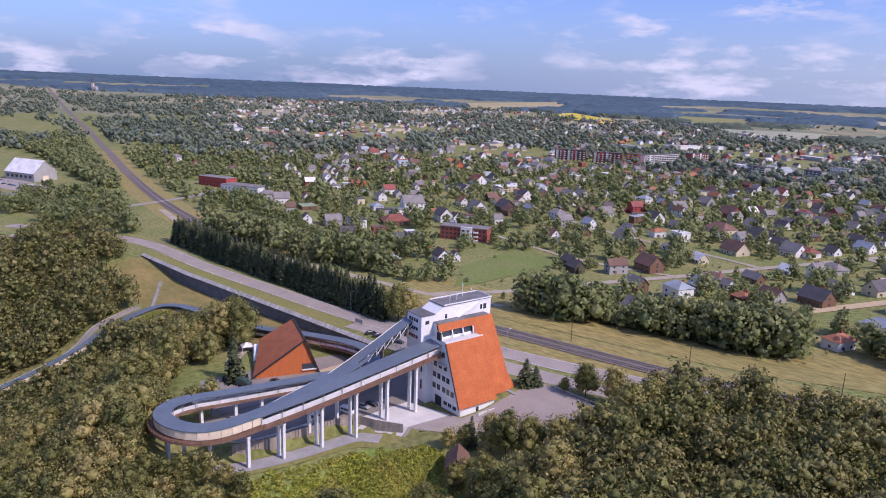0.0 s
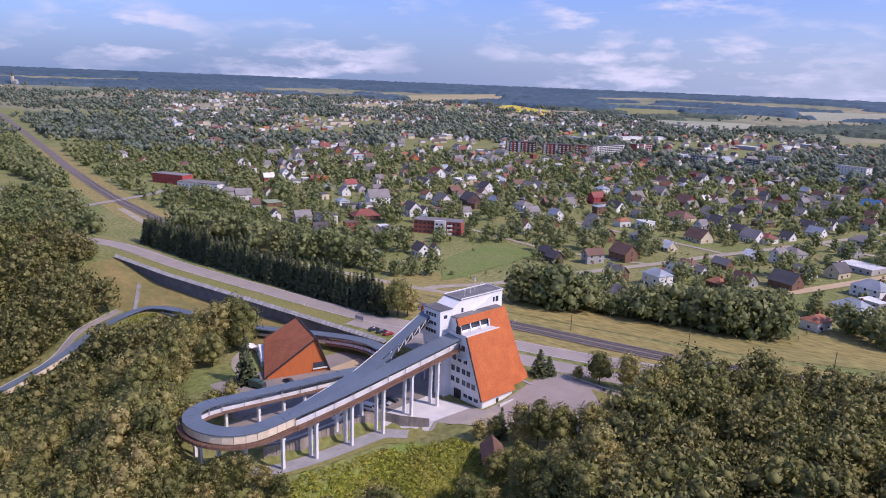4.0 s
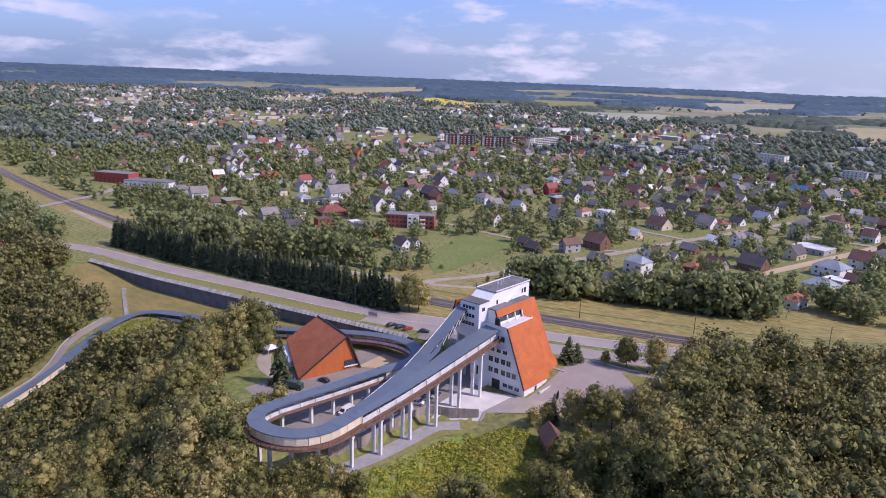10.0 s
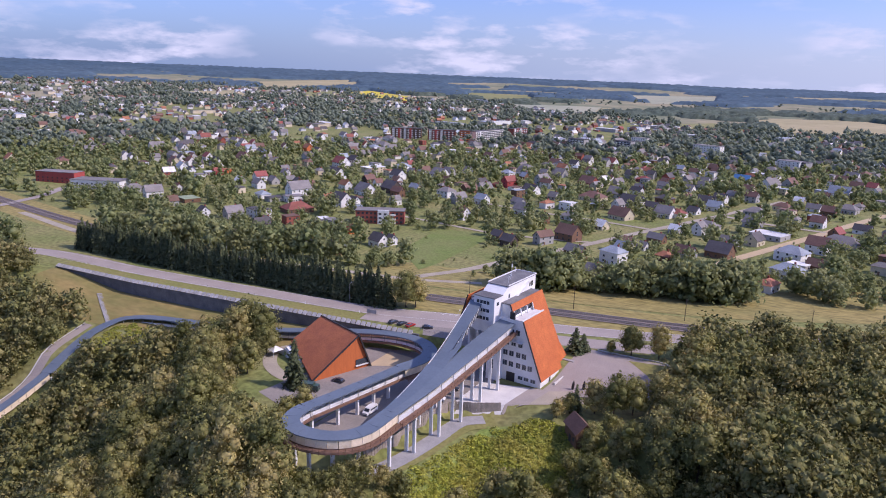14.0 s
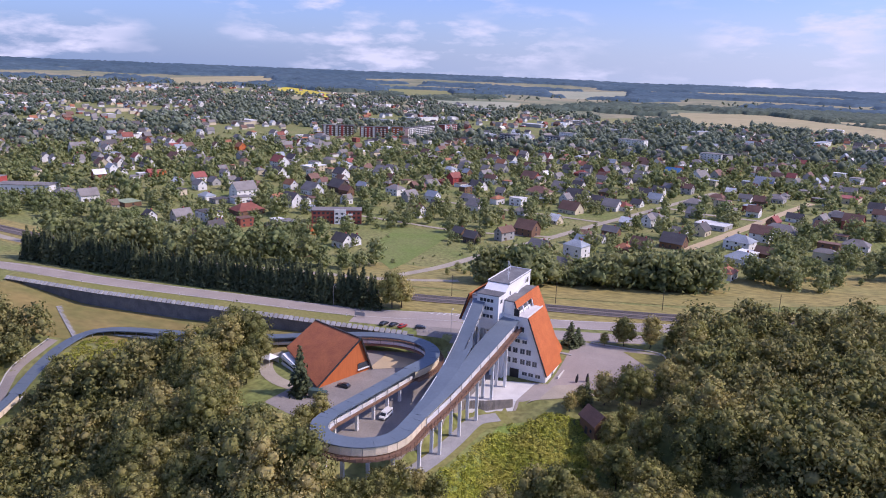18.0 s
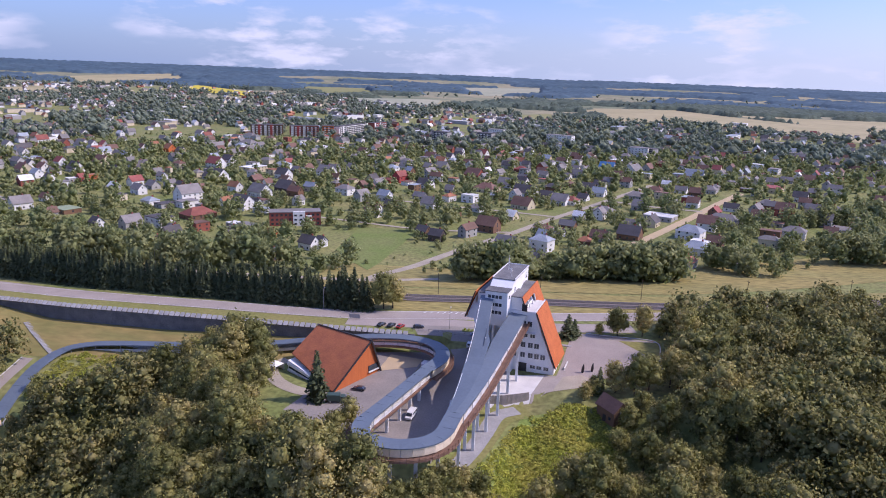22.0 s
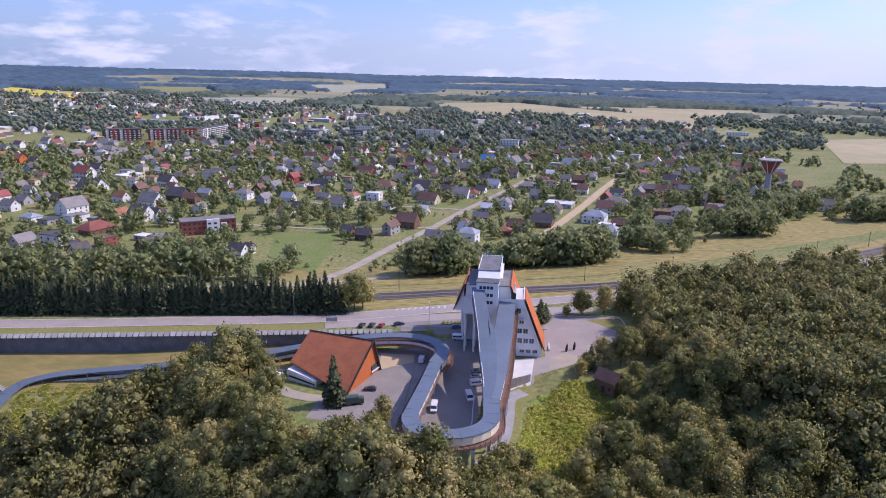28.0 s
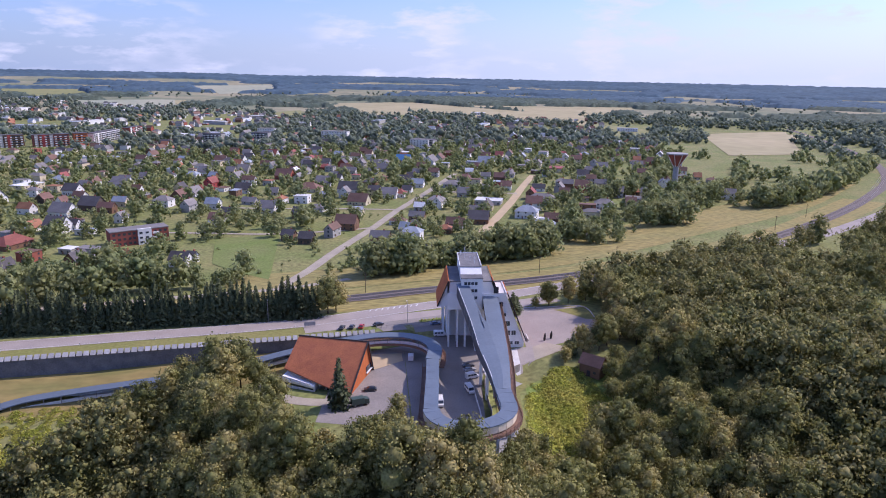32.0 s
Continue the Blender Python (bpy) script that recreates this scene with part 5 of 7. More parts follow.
def house(x, y, L, W, h, rc, wc, style="gable", turn=None, detail=True):
    L, W = L * 0.88, W * 0.9
    taken.append((x, y, max(L, W) * 0.62))
    if turn is None:
        turn = -25.5 + (90 if (int(x) + int(y)) % 3 == 0 else 0) + ((int(x) * 7 + int(y)) % 9 - 4)
    t = thing("house", f"{WALL_WORD[wc]} {'two-storey' if h > 5.4 else 'low'} house with a {ROOF_WORD[rc]} {style} roof", "house", pose(x, y, ground(x, y), 0, 0, turn), "houses of the town")
    wall, roof, rise = house_shapes(L, W, h, style)
    part("wall", wall, WM[wc], t)
    part("roof", roof, RM[rc], t)
    if style != "flat":
        r = part("chimney", Shape().box(L * 0.18 - 0.4, 0.4, h, L * 0.18 + 0.4, 1.2, h + rise + 0.9), WM["brick"], t)
    a, b = L / 2, W / 2
    rows = [1.5] if h < 5 else [1.5, 4.2]
    if h > 9:
        rows = [1.5 + 2.9 * i for i in range(int(h / 2.9))]
    n = max(2, int(L / (4.2 if detail else 6)))
    for z in rows:
        for i in range(n):
            u = -a + L * (i + 0.5) / n
            for s in ((-1, 1) if detail else (-1,)):
                part("window", Shape().box(u - 0.6, s * (b + 0.03) - 0.04, z - 0.6, u + 0.6, s * (b + 0.03) + 0.04, z + 0.65), M_GLASS, t)
        for s in ((-1, 1) if detail else (1,)):
            part("window", Shape().box(s * (a + 0.03) - 0.04, -0.6, z - 0.6, s * (a + 0.03) + 0.04, 0.6, z + 0.65), M_GLASS, t)
    if style == "gable" and h > 3.5:
        for s in (-1, 1):
            part("gable_window", Shape().box(s * (a + 0.03) - 0.04, -0.5, h + 0.3, s * (a + 0.03) + 0.04, 0.5, h + 1.4), M_GLASS, t)
    if detail:
        part("door", Shape().box(-a * 0.3 - 0.5, -b - 0.07, -0.3, -a * 0.3 + 0.5, -b + 0.02, 1.9), M_RUST, t)
    return t


house(-411, 140, 15, 10, 6, "red", "white", "gable")
house(-62, 314, 12, 9, 4.2, "orange", "white", "hip")
house(-33, 318, 12, 9, 2.4, "grey", "brown", "flat")
house(-143, 339, 14, 11, 7, "blue", "white", "hip")
house(-278, 304, 12, 9, 4.2, "dark", "white", "gable")
house(-273, 311, 6, 6, 3.8, "dark", "white", "gable")
house(-52, 347, 17, 13, 4.4, "blue", "white", "hip")
house(-209, 346, 10, 8, 4, "dark", "dark", "gable")
house(-220, 356, 9, 7, 4, "dark", "brown", "gable")
house(-46, 369, 12, 9, 3, "white", "grey", "flat")
house(-311, 325, 6, 6, 2.8, "orange", "orange", "gable")
house(-37, 371, 11, 8, 2.8, "brown", "brown", "gable")
house(-133, 380, 7, 6, 2.8, "grey", "white", "gable")
house(-88, 381, 16, 12, 3.8, "dark", "brown", "gable")
house(-335, 320, 12, 9, 3, "dark", "brown", "gable")
house(-366, 303, 11, 9, 4.4, "dark", "cream", "gable")
house(-181, 383, 16, 12, 5, "brown", "brown", "gable")
house(-49, 390, 18, 14, 5, "blue", "white", "hip")
house(-375, 319, 8, 6, 3, "grey", "brown", "gable")
house(-346, 345, 10, 8, 3, "white", "grey", "flat")
house(18, 404, 16, 12, 5, "grey", "white", "hip")
house(-34, 417, 14, 11, 5.6, "brown", "white", "gable")
house(-70, 424, 13, 10, 4, "dark", "cream", "gable")
house(-394, 335, 18, 13, 6.2, "dark", "white", "flat")
house(-120, 440, 9, 7, 3.4, "white", "grey", "gable")
house(-19, 440, 27, 17, 3.4, "grey", "grey", "hip")
house(-384, 366, 23, 17, 3.2, "red", "brown", "hip")
house(-61, 450, 24, 17, 3.4, "white", "grey", "flat")
house(56, 430, 20, 14, 2.6, "grey", "cream", "flat")
house(-198, 451, 13, 10, 3, "grey", "white", "hip")
house(-101, 465, 16, 12, 3.2, "grey", "grey", "hip")
house(-235, 453, 14, 11, 4.2, "grey", "white", "gable")
house(-265, 446, 10, 8, 2.6, "dark", "brown", "gable")
house(-369, 404, 16, 12, 5.8, "dark", "white", "gable")
house(-361, 410, 9, 7, 4.6, "dark", "white", "gable")
house(-164, 475, 18, 13, 3.4, "brown", "cream", "gable")
house(-336, 432, 9, 7, 4.6, "grey", "white", "gable")
house(-72, 488, 13, 10, 3.6, "grey", "grey", "gable")
house(-412, 400, 16, 12, 4.6, "grey", "white", "flat")
house(-476, 351, 18, 14, 3, "green", "brown", "flat")
house(-426, 393, 14, 11, 3.2, "dark", "grey", "flat")
house(-209, 489, 13, 10, 6.2, "white", "white", "flat")
house(33, 481, 14, 11, 6, "brown", "brick", "gable")
house(-278, 475, 12, 9, 4.6, "blue", "white", "gable")
house(-616, 163, 20, 14, 7, "grey", "white", "flat")
house(-135, 502, 15, 12, 3.8, "grey", "white", "gable")
house(-127, 506, 15, 12, 3.6, "red", "white", "hip")
house(-442, 399, 13, 10, 3.4, "blue", "white", "hip")
house(-511, 349, 15, 11, 4.6, "grey", "white", "gable")
house(-427, 427, 21, 14, 6, "grey", "white", "gable")
house(-317, 490, 15, 12, 5.6, "grey", "white", "hip")
house(-382, 462, 19, 14, 4, "grey", "white", "gable")
house(-533, 350, 16, 12, 4.6, "grey", "grey", "hip")
house(-166, 536, 23, 14, 3.6, "dark", "white", "gable")
house(-71, 541, 17, 13, 3, "grey", "grey", "hip")
house(-368, 484, 18, 14, 4.6, "dark", "dark", "gable")
house(-102, 550, 13, 10, 3.6, "blue", "white", "gable")
house(-202, 548, 23, 17, 3.4, "brown", "cream", "hip")
house(-309, 522, 16, 12, 3.2, "brown", "brown", "gable")
house(-690, 128, 18, 12, 5.6, "dark", "cream", "gable", turn=60)
house(-300, 537, 15, 12, 3.2, "grey", "white", "gable")
house(-259, 549, 16, 12, 3.6, "dark", "white", "gable")
house(-18, 563, 12, 9, 4, "brown", "brown", "gable")
house(-144, 571, 15, 12, 4, "dark", "brown", "hip")
house(-51, 574, 15, 11, 3.4, "brown", "cream", "hip")
house(-502, 441, 10, 8, 3, "white", "grey", "gable")
house(66, 556, 13, 10, 4.4, "dark", "white", "gable")
house(-187, 578, 17, 13, 3.6, "grey", "white", "gable")
house(-100, 591, 12, 9, 4.6, "dark", "white", "gable")
house(-3, 586, 16, 13, 3.6, "grey", "grey", "hip")
house(-299, 567, 9, 7, 3, "red", "red", "hip")
house(-413, 521, 12, 9, 4, "brown", "dark", "gable")
house(-289, 574, 14, 10, 6.6, "red", "red", "gable")
house(-547, 438, 12, 9, 4, "grey", "white", "flat")
house(-735, 140, 26, 16, 6, "grey", "white", "gable", turn=20)
house(-38, 606, 9, 7, 4.4, "white", "cream", "gable")
house(-493, 497, 10, 7, 5, "grey", "white", "gable")
house(-455, 526, 25, 17, 3.4, "dark", "white", "gable")
house(-402, 559, 16, 12, 4.6, "dark", "white", "gable")
house(-555, 459, 10, 7, 3.4, "white", "grey", "flat")
house(-549, 465, 10, 7, 4, "red", "red", "gable")
house(58, 608, 24, 17, 4.4, "red", "cream", "flat")
house(-224, 625, 19, 14, 4.4, "brown", "brick", "gable")
house(-269, 617, 16, 12, 4.4, "grey", "grey", "gable")
house(-368, 586, 19, 14, 5, "grey", "white", "gable")
house(-551, 479, 9, 7, 4, "orange", "orange", "flat")
house(-17, 645, 11, 8, 4, "brown", "white", "gable")
house(-371, 616, 14, 11, 3.6, "grey", "grey", "gable")
house(-120, 670, 15, 11, 3.4, "grey", "grey", "gable")
house(-314, 640, 14, 11, 5, "blue", "white", "hip")
house(-447, 588, 27, 17, 5.4, "white", "cream", "flat")
house(-593, 485, 10, 8, 4.6, "dark", "white", "gable")
house(-3, 667, 20, 14, 5.4, "blue", "white", "gable")
house(-589, 509, 18, 14, 3.4, "dark", "white", "gable")
house(-549, 546, 22, 14, 3.2, "dark", "white", "gable")
house(-304, 665, 16, 12, 4, "grey", "white", "gable")
house(-15, 685, 14, 10, 4, "blue", "grey", "flat")
house(-268, 678, 17, 13, 3.4, "grey", "grey", "gable")
house(-626, 486, 16, 12, 3.4, "brown", "cream", "gable")
house(-181, 692, 15, 12, 3.2, "red", "brick", "hip")
house(-430, 624, 17, 13, 4.6, "blue", "white", "hip")
house(-61, 697, 22, 14, 5.4, "grey", "white", "gable")
house(-492, 595, 21, 14, 5.4, "red", "white", "gable")
house(-238, 703, 13, 10, 4, "grey", "white", "gable")
house(-489, 617, 15, 11, 6.4, "dark", "white", "gable")
house(-714, 424, 18, 14, 3.4, "brown", "cream", "hip")
house(-87, 731, 19, 14, 3.6, "bright", "grey", "gable")
house(-201, 727, 11, 8, 3.8, "grey", "white", "gable")
house(-768, 369, 10, 8, 4.6, "brown", "cream", "gable")
house(-628, 537, 13, 10, 4, "red", "white", "gable")
house(-600, 562, 18, 14, 3, "brown", "cream", "gable")
house(108, 708, 10, 8, 4, "white", "white", "gable")
house(-42, 738, 16, 12, 3, "brown", "grey", "gable")
house(-768, 407, 14, 11, 3.4, "orange", "cream", "gable")
house(-184, 752, 12, 9, 5, "orange", "white", "gable")
house(-670, 547, 18, 13, 4.6, "blue", "white", "flat")
house(94, 746, 15, 12, 6, "grey", "white", "flat")
house(-775, 435, 12, 9, 4.6, "orange", "red", "gable")
house(-608, 613, 12, 9, 4, "blue", "white", "gable")
house(-194, 779, 16, 12, 3.4, "red", "white", "hip")
house(-298, 768, 16, 12, 3.4, "brown", "white", "gable")
house(-724, 521, 13, 10, 4.6, "dark", "white", "gable")
house(-72, 794, 19, 14, 5, "white", "grey", "flat")
house(-277, 779, 13, 10, 3.4, "dark", "white", "gable")
house(-641, 623, 14, 10, 4.6, "blue", "white", "gable")
house(-268, 801, 13, 10, 3.2, "dark", "white", "gable")
house(88, 793, 14, 11, 5, "white", "white", "flat")
house(-727, 559, 19, 14, 5.6, "grey", "white", "gable")
house(-461, 745, 15, 12, 4.6, "white", "cream", "flat")
house(-707, 580, 14, 9, 5, "grey", "white", "gable")
house(-840, 419, 20, 14, 5.6, "grey", "white", "hip")
house(-215, 818, 12, 9, 5, "red", "cream", "gable")
house(-240, 818, 15, 12, 4.4, "red", "white", "gable")
house(-599, 684, 14, 11, 4.6, "orange", "orange", "gable")
house(-781, 533, 25, 17, 3.4, "brown", "orange", "hip")
house(-377, 803, 11, 8, 4, "orange", "cream", "flat")
house(-272, 831, 12, 9, 5, "grey", "white", "gable")
house(-59, 852, 15, 12, 4, "grey", "grey", "hip")
house(-684, 661, 12, 9, 7, "grey", "white", "gable")
house(-567, 741, 18, 13, 3, "grey", "grey", "gable")
house(267, 795, 22, 14, 3.6, "red", "white", "hip")
house(-623, 720, 12, 9, 5, "orange", "white", "gable")
house(-454, 813, 19, 14, 4, "white", "white", "flat")
house(-198, 876, 13, 10, 4, "grey", "brown", "flat")
house(-702, 667, 21, 14, 5, "grey", "white", "gable")
house(-40, 882, 30, 12, 12, "grey", "white", "flat")
house(-547, 786, 25, 17, 5, "grey", "white", "hip")
house(-571, 776, 15, 11, 3.6, "red", "white", "gable")
house(-420, 851, 17, 13, 5, "dark", "white", "flat")
house(91, 884, 17, 13, 5, "white", "white", "flat")
house(-445, 851, 15, 12, 4.4, "orange", "cream", "flat")
house(-824, 606, 26, 17, 5, "brown", "cream", "flat")
house(-857, 572, 10, 8, 3.2, "orange", "white", "gable")
house(-834, 616, 14, 9, 5, "red", "cream", "gable")
house(-635, 802, 12, 9, 5, "white", "white", "flat")
house(-787, 703, 16, 12, 4, "red", "white", "gable")
house(-529, 872, 11, 8, 6, "orange", "brick", "flat")
house(89, 950, 14, 10, 5, "white", "white", "flat")
house(-273, 966, 13, 9, 5, "red", "cream", "gable")
house(-230, 980, 12, 10, 4, "grey", "white", "gable")
house(-612, 858, 15, 11, 4.6, "white", "white", "flat")
house(-273, 978, 31, 17, 3.6, "blue", "white", "hip")
house(-639, 846, 13, 10, 4, "red", "white", "gable")
house(-588, 878, 22, 14, 4.6, "grey", "white", "hip")
house(212, 944, 13, 10, 4, "white", "white", "gable")
house(-813, 724, 16, 10, 5, "orange", "cream", "gable")
house(-798, 741, 9, 7, 3, "white", "white", "gable")
house(258, 941, 14, 10, 4, "white", "white", "gable")
house(-755, 816, 12, 8, 4, "white", "white", "gable")
house(-906, 681, 12, 9, 5, "orange", "cream", "gable")
house(-146, 1071, 50, 14, 12, "grey", "white", "flat")
house(-348, 1058, 22, 14, 5, "grey", "white", "gable")
house(-637, 957, 10, 8, 5, "white", "cream", "gable")
house(-336, 1082, 18, 14, 5, "white", "white", "gable")
house(-319, 1087, 20, 14, 4, "blue", "white", "gable")
house(-289, 1117, 24, 17, 3.4, "grey", "grey", "gable")
house(-256, 1137, 36, 12, 12, "grey", "white", "flat")
house(-1175, 555, 26, 14, 6, "blue", "white", "flat")
house(-354, 1171, 13, 10, 6, "white", "white", "gable")
house(401, 1131, 42, 17, 6, "blue", "white", "flat")
house(71, 1241, 23, 17, 6, "red", "cream", "flat")
house(150, 1239, 68, 17, 7, "blue", "white", "flat")
house(-644, 1231, 80, 20, 6, "blue", "white", "flat")
house(-180, 1492, 30, 14, 5, "brown", "white", "flat")
house(259, 1686, 40, 20, 6, "white", "white", "flat")
house(-852, 2060, 50, 20, 7, "white", "white", "flat")
house(-497, 2155, 60, 24, 7, "blue", "white", "flat")
house(-966, 2239, 70, 30, 7, "blue", "white", "flat")
house(-571, 350, 50, 18, 7, "grey", "white", "flat", turn=17)
house(-618, 349, 42, 15, 9, "grey", "red", "flat", turn=14)
# brick block of flats
flats = thing("apartment_house", "red brick apartment house with white balconies and flat roof", "apartment house", pose(-312, 366, ground(-312, 366), 0, 0, 24))
taken.append((-312, 366, 22))
part("wall", Shape().box(-17, -6, -0.5, 17, 6, 9), WM["brick"], flats)
part("roof", Shape().box(-17.3, -6.3, 9, 17.3, 6.3, 9.5), RM["grey"], flats)
part("stair_bay", Shape().box(-1.5, -7.6, -0.5, 6.5, -6, 9.9), WM["white"], flats, "white rendered stair bay")
for z in (1.5, 4.4, 7.3):
    for u in (-15, -12, -9, -6, -3.4, 9, 12, 15):
        part("window", Shape().box(u - 0.8, -6.08, z - 0.7, u + 0.8, -5.95, z + 0.7), M_GLASS, flats)
    for u in (0.2, 3.8):
        part("window", Shape().box(u - 0.9, -7.68, z - 0.6, u + 0.9, -7.55, z + 0.6), M_GLASS, flats)
    part("balcony", Shape().box(7.4, -7.4, z - 1.3, 11, -6, z - 0.3), WM["white"], flats)


def block(x, y, turn, L, h, wc, label, stripes=()):
    t = thing("apartment_block", label, "apartment block", pose(x, y, ground(x, y), 0, 0, turn), "apartment blocks across town")
    taken.append((x, y, L * 0.55))
    taken.append((x + 6, y - 20, L * 0.34))
    part("wall", Shape().box(-L / 2, -6, -1, L / 2, 6, h), WM[wc], t)
    part("roof", Shape().box(-L / 2 - 0.3, -6.3, h, L / 2 + 0.3, 6.3, h + 0.6), RM["dark"], t)
    for i, c in enumerate(stripes):
        part("facade_panel", Shape().box(-L / 2 + 2 + i * 9, -6.5, 0, -L / 2 + 6 + i * 9, -5.9, h + 0.3), WM[c], t)
    for z in range(5):
        part("window_band", Shape().box(-L / 2 + 1, -6.12, 1.0 + z * h / 5.2, L / 2 - 1, -5.95, 2.3 + z * h / 5.2), M_GLASS, t)
        for i in range(int(L / 6)):
            part("balcony", Shape().box(-L / 2 + 2 + i * 6, -7.3, 0.4 + z * h / 5.2, -L / 2 + 4.4 + i * 6, -6.1, 1.5 + z * h / 5.2), WM["white" if wc != "white" else "grey"], t)
    return t


block(-588, 934, 24, 48, 16, "brown", "brown and grey panel apartment block with balconies", ("grey", "red", "grey", "red"))
block(-537, 957, 24, 44, 16, "brick", "red-brown panel apartment block with balconies", ("grey", "red", "grey"))
block(-504, 973, 24, 17, 17, "orange", "bright orange end house of an apartment block")
block(-488, 1030, 80, 88, 15, "white", "long white panel apartment block with balconies", ("grey", "white", "grey"))
block(-466, 1122, 76, 44, 15, "brick", "red and white panel apartment block", ("white", "red", "white"))
block(-32, 890, -40, 34, 11, "grey", "grey panel apartment block behind garden trees")
block(-330, 1010, -25, 30, 14, "grey", "grey panel apartment block among trees")
block(-262, 1025, -25, 28, 14, "grey", "grey panel apartment block among trees")

# water tower
wt = thing("water_tower", "concrete water tower with a flared red-brown head and white rim", "water tower", pose(113, 465, 0))
taken.append((113, 465, 14))
taken.append((98, 440, 18))
part("stem", Shape().tube((0, 0, -1), (0, 0, 25), 2.7, 2.2, 20), M_CONCRETE, wt)
part("head", Shape().tube((0, 0, 23), (0, 0, 33.4), 2.5, 8.8, 24), WM["brick"], wt, "flared red-brown head")
part("rim", Shape().tube((0, 0, 33.4), (0, 0, 34.3), 9.1, 9.1, 24), M_CONCRETE, wt, "pale rim")
for i in range(8):
    a = i * math.pi / 4
    part("rib", Shape().beam((2.6 * math.cos(a), 2.6 * math.sin(a), 22.8), (9.1 * math.cos(a), 9.1 * math.sin(a), 33.5), 0.4), M_PILLAR, wt)
# church spire far off
spire = thing("church", "distant church with a slender dark spire", "church", pose(-3028, 1181, ground(-3028, 1181) + 6, 0, 0, 30))
part("nave", Shape().prism([(-12, -6, -7), (-12, 6, -7), (-12, 6, 8), (-12, 0, 14), (-12, -6, 8)], (18, 0, 0)), WM["grey"], spire)
part("tower", Shape().box(-18, -4, -7, -10, 4, 26), WM["cream"], spire)
part("spire", Shape().tube((-14, 0, 26), (-14, 0, 58), 4.4, 0.2, 8), RM["dark"], spire)

# ---- filling the town: more houses and gardens ----
house_cell = {}


def hold(x, y, r):
    for di in (-1, 0, 1):
        for dj in (-1, 0, 1):
            house_cell.setdefault((int(x // 50) + di, int(y // 50) + dj), []).append((x, y, r))


for spot in ((-575, 326, 20), (-605, 332, 18), (-548, 334, 14), (-640, 340, 14), (-240, 318, 30), (-246, 350, 22), (-388, 128, 14)):
    taken.append(spot)
for spot in taken:
    hold(*spot)


def clear(x, y, r):
    return all((x - a) ** 2 + (y - b) ** 2 > (r + c) ** 2 for a, b, c in house_cell.get((int(x // 50), int(y // 50)), ())) and not near_line(x, y, LANE_P, r + 4) and not near_line(x, y, RAIL_P, r + 14)


def town_edge(x):
    return between(x, (-3000, 1000), (-1245, 520), (-900, 410), (-700, 350), (-500, 290), (-330, 250), (-222, 262), (-65, 290), (30, 335), (150, 400), (480, 640))


def reach(x):
    """How far from the middle the town goes."""
    return between(x, (-2400, 2950), (-1500, 2750), (-800, 2250), (-300, 1800), (0, 1600))

hg = random.Random(5)
roof_pick = ["grey"] * 9 + ["dark"] * 4 + ["brown"] * 6 + ["red"] + ["orange"] + ["blue"] * 2 + ["white"]
wall_pick = ["white"] * 8 + ["cream"] * 4 + ["grey"] * 4 + ["brown"] * 2 + ["brick"]
rest, made = [], 0
plots = []
for i in range(-122, 34):
    for j in range(-4, 104):
        u, v = i * 23 + hg.uniform(-5, 5) + (8 if j % 2 else 0), j * 22 + hg.uniform(-5, 5)
        plots.append((-160 + 0.902 * u + 0.43 * v, 280 - 0.43 * u + 0.902 * v, hg.random(), hg.random()))
plots.sort(key=lambda p: math.hypot(p[0] + 110, p[1] + 45))
for x, y, q, w in plots:
    d = math.hypot(x + 110, y + 45)
    if y < town_edge(x) + 12 or d > reach(x) or (math.hypot(x + 252, y - 310) < 50 or math.hypot(x + 246, y - 350) < 34) or x > 190 + (y - 500) * 0.3:
        continue
    if q > (0.42 if d < 700 else 0.42 if d < 1100 else 0.25 if d < 2000 else 0.15) or not clear(x, y, 7):
        continue
    L, W, h = 8 + 6 * w, 7 + 2.6 * hg.random(), hg.choice((2.8, 3.2, 4.6, 5.6))
    rc, wc, st = hg.choice(roof_pick), hg.choice(wall_pick), hg.choice(("gable", "gable", "gable", "gable", "hip", "flat"))
    if made < 160:
        house(round(x), round(y), round(L, 1), round(W, 1), h, rc, wc, st, detail=d < 520)
        hold(x, y, 7)
        made += 1
    else:
        if d > 1150 and q < 0.014:
            L, W, h, st, rc, wc = 24 + 34 * w, 13 + 6 * w, 6.5, "flat", hg.choice(("white", "grey", "blue")), hg.choice(("white", "grey", "cream"))
        taken.append((x, y, 6))
        hold(x, y, max(6, L * 0.5))
        rest.append((x, y, L, W, h, rc, wc, st, hg.choice((0, 90)) - 25 + hg.uniform(-6, 6)))
by = {}
for x, y, L, W, h, rc, wc, st, turn in rest:
    wall, roof, _ = house_shapes(L, W, h, st)
    m = pose(x, y, ground(x, y), 0, 0, turn)
    for key, sh in (("wall_" + wc, wall), ("roof_" + rc, roof)):
        s = by.setdefault(key, Shape())
        s.add([m @ Vector(p) for p in sh.v], sh.f)
for key, s in by.items():
    kind_, col_ = key.split("_")
    structure("distant_" + kind_ + "s", s, (WM if kind_ == "wall" else RM)[col_], f"{col_} {kind_}s of small houses far across the town", "houses", "stuff")

# garden trees and bushes
gardens, far_trees = [], []
tg = random.Random(9)
cell = {}
for a, b, c in taken:
    cell.setdefault((int(a // 40), int(b // 40)), []).append((a, b, c))


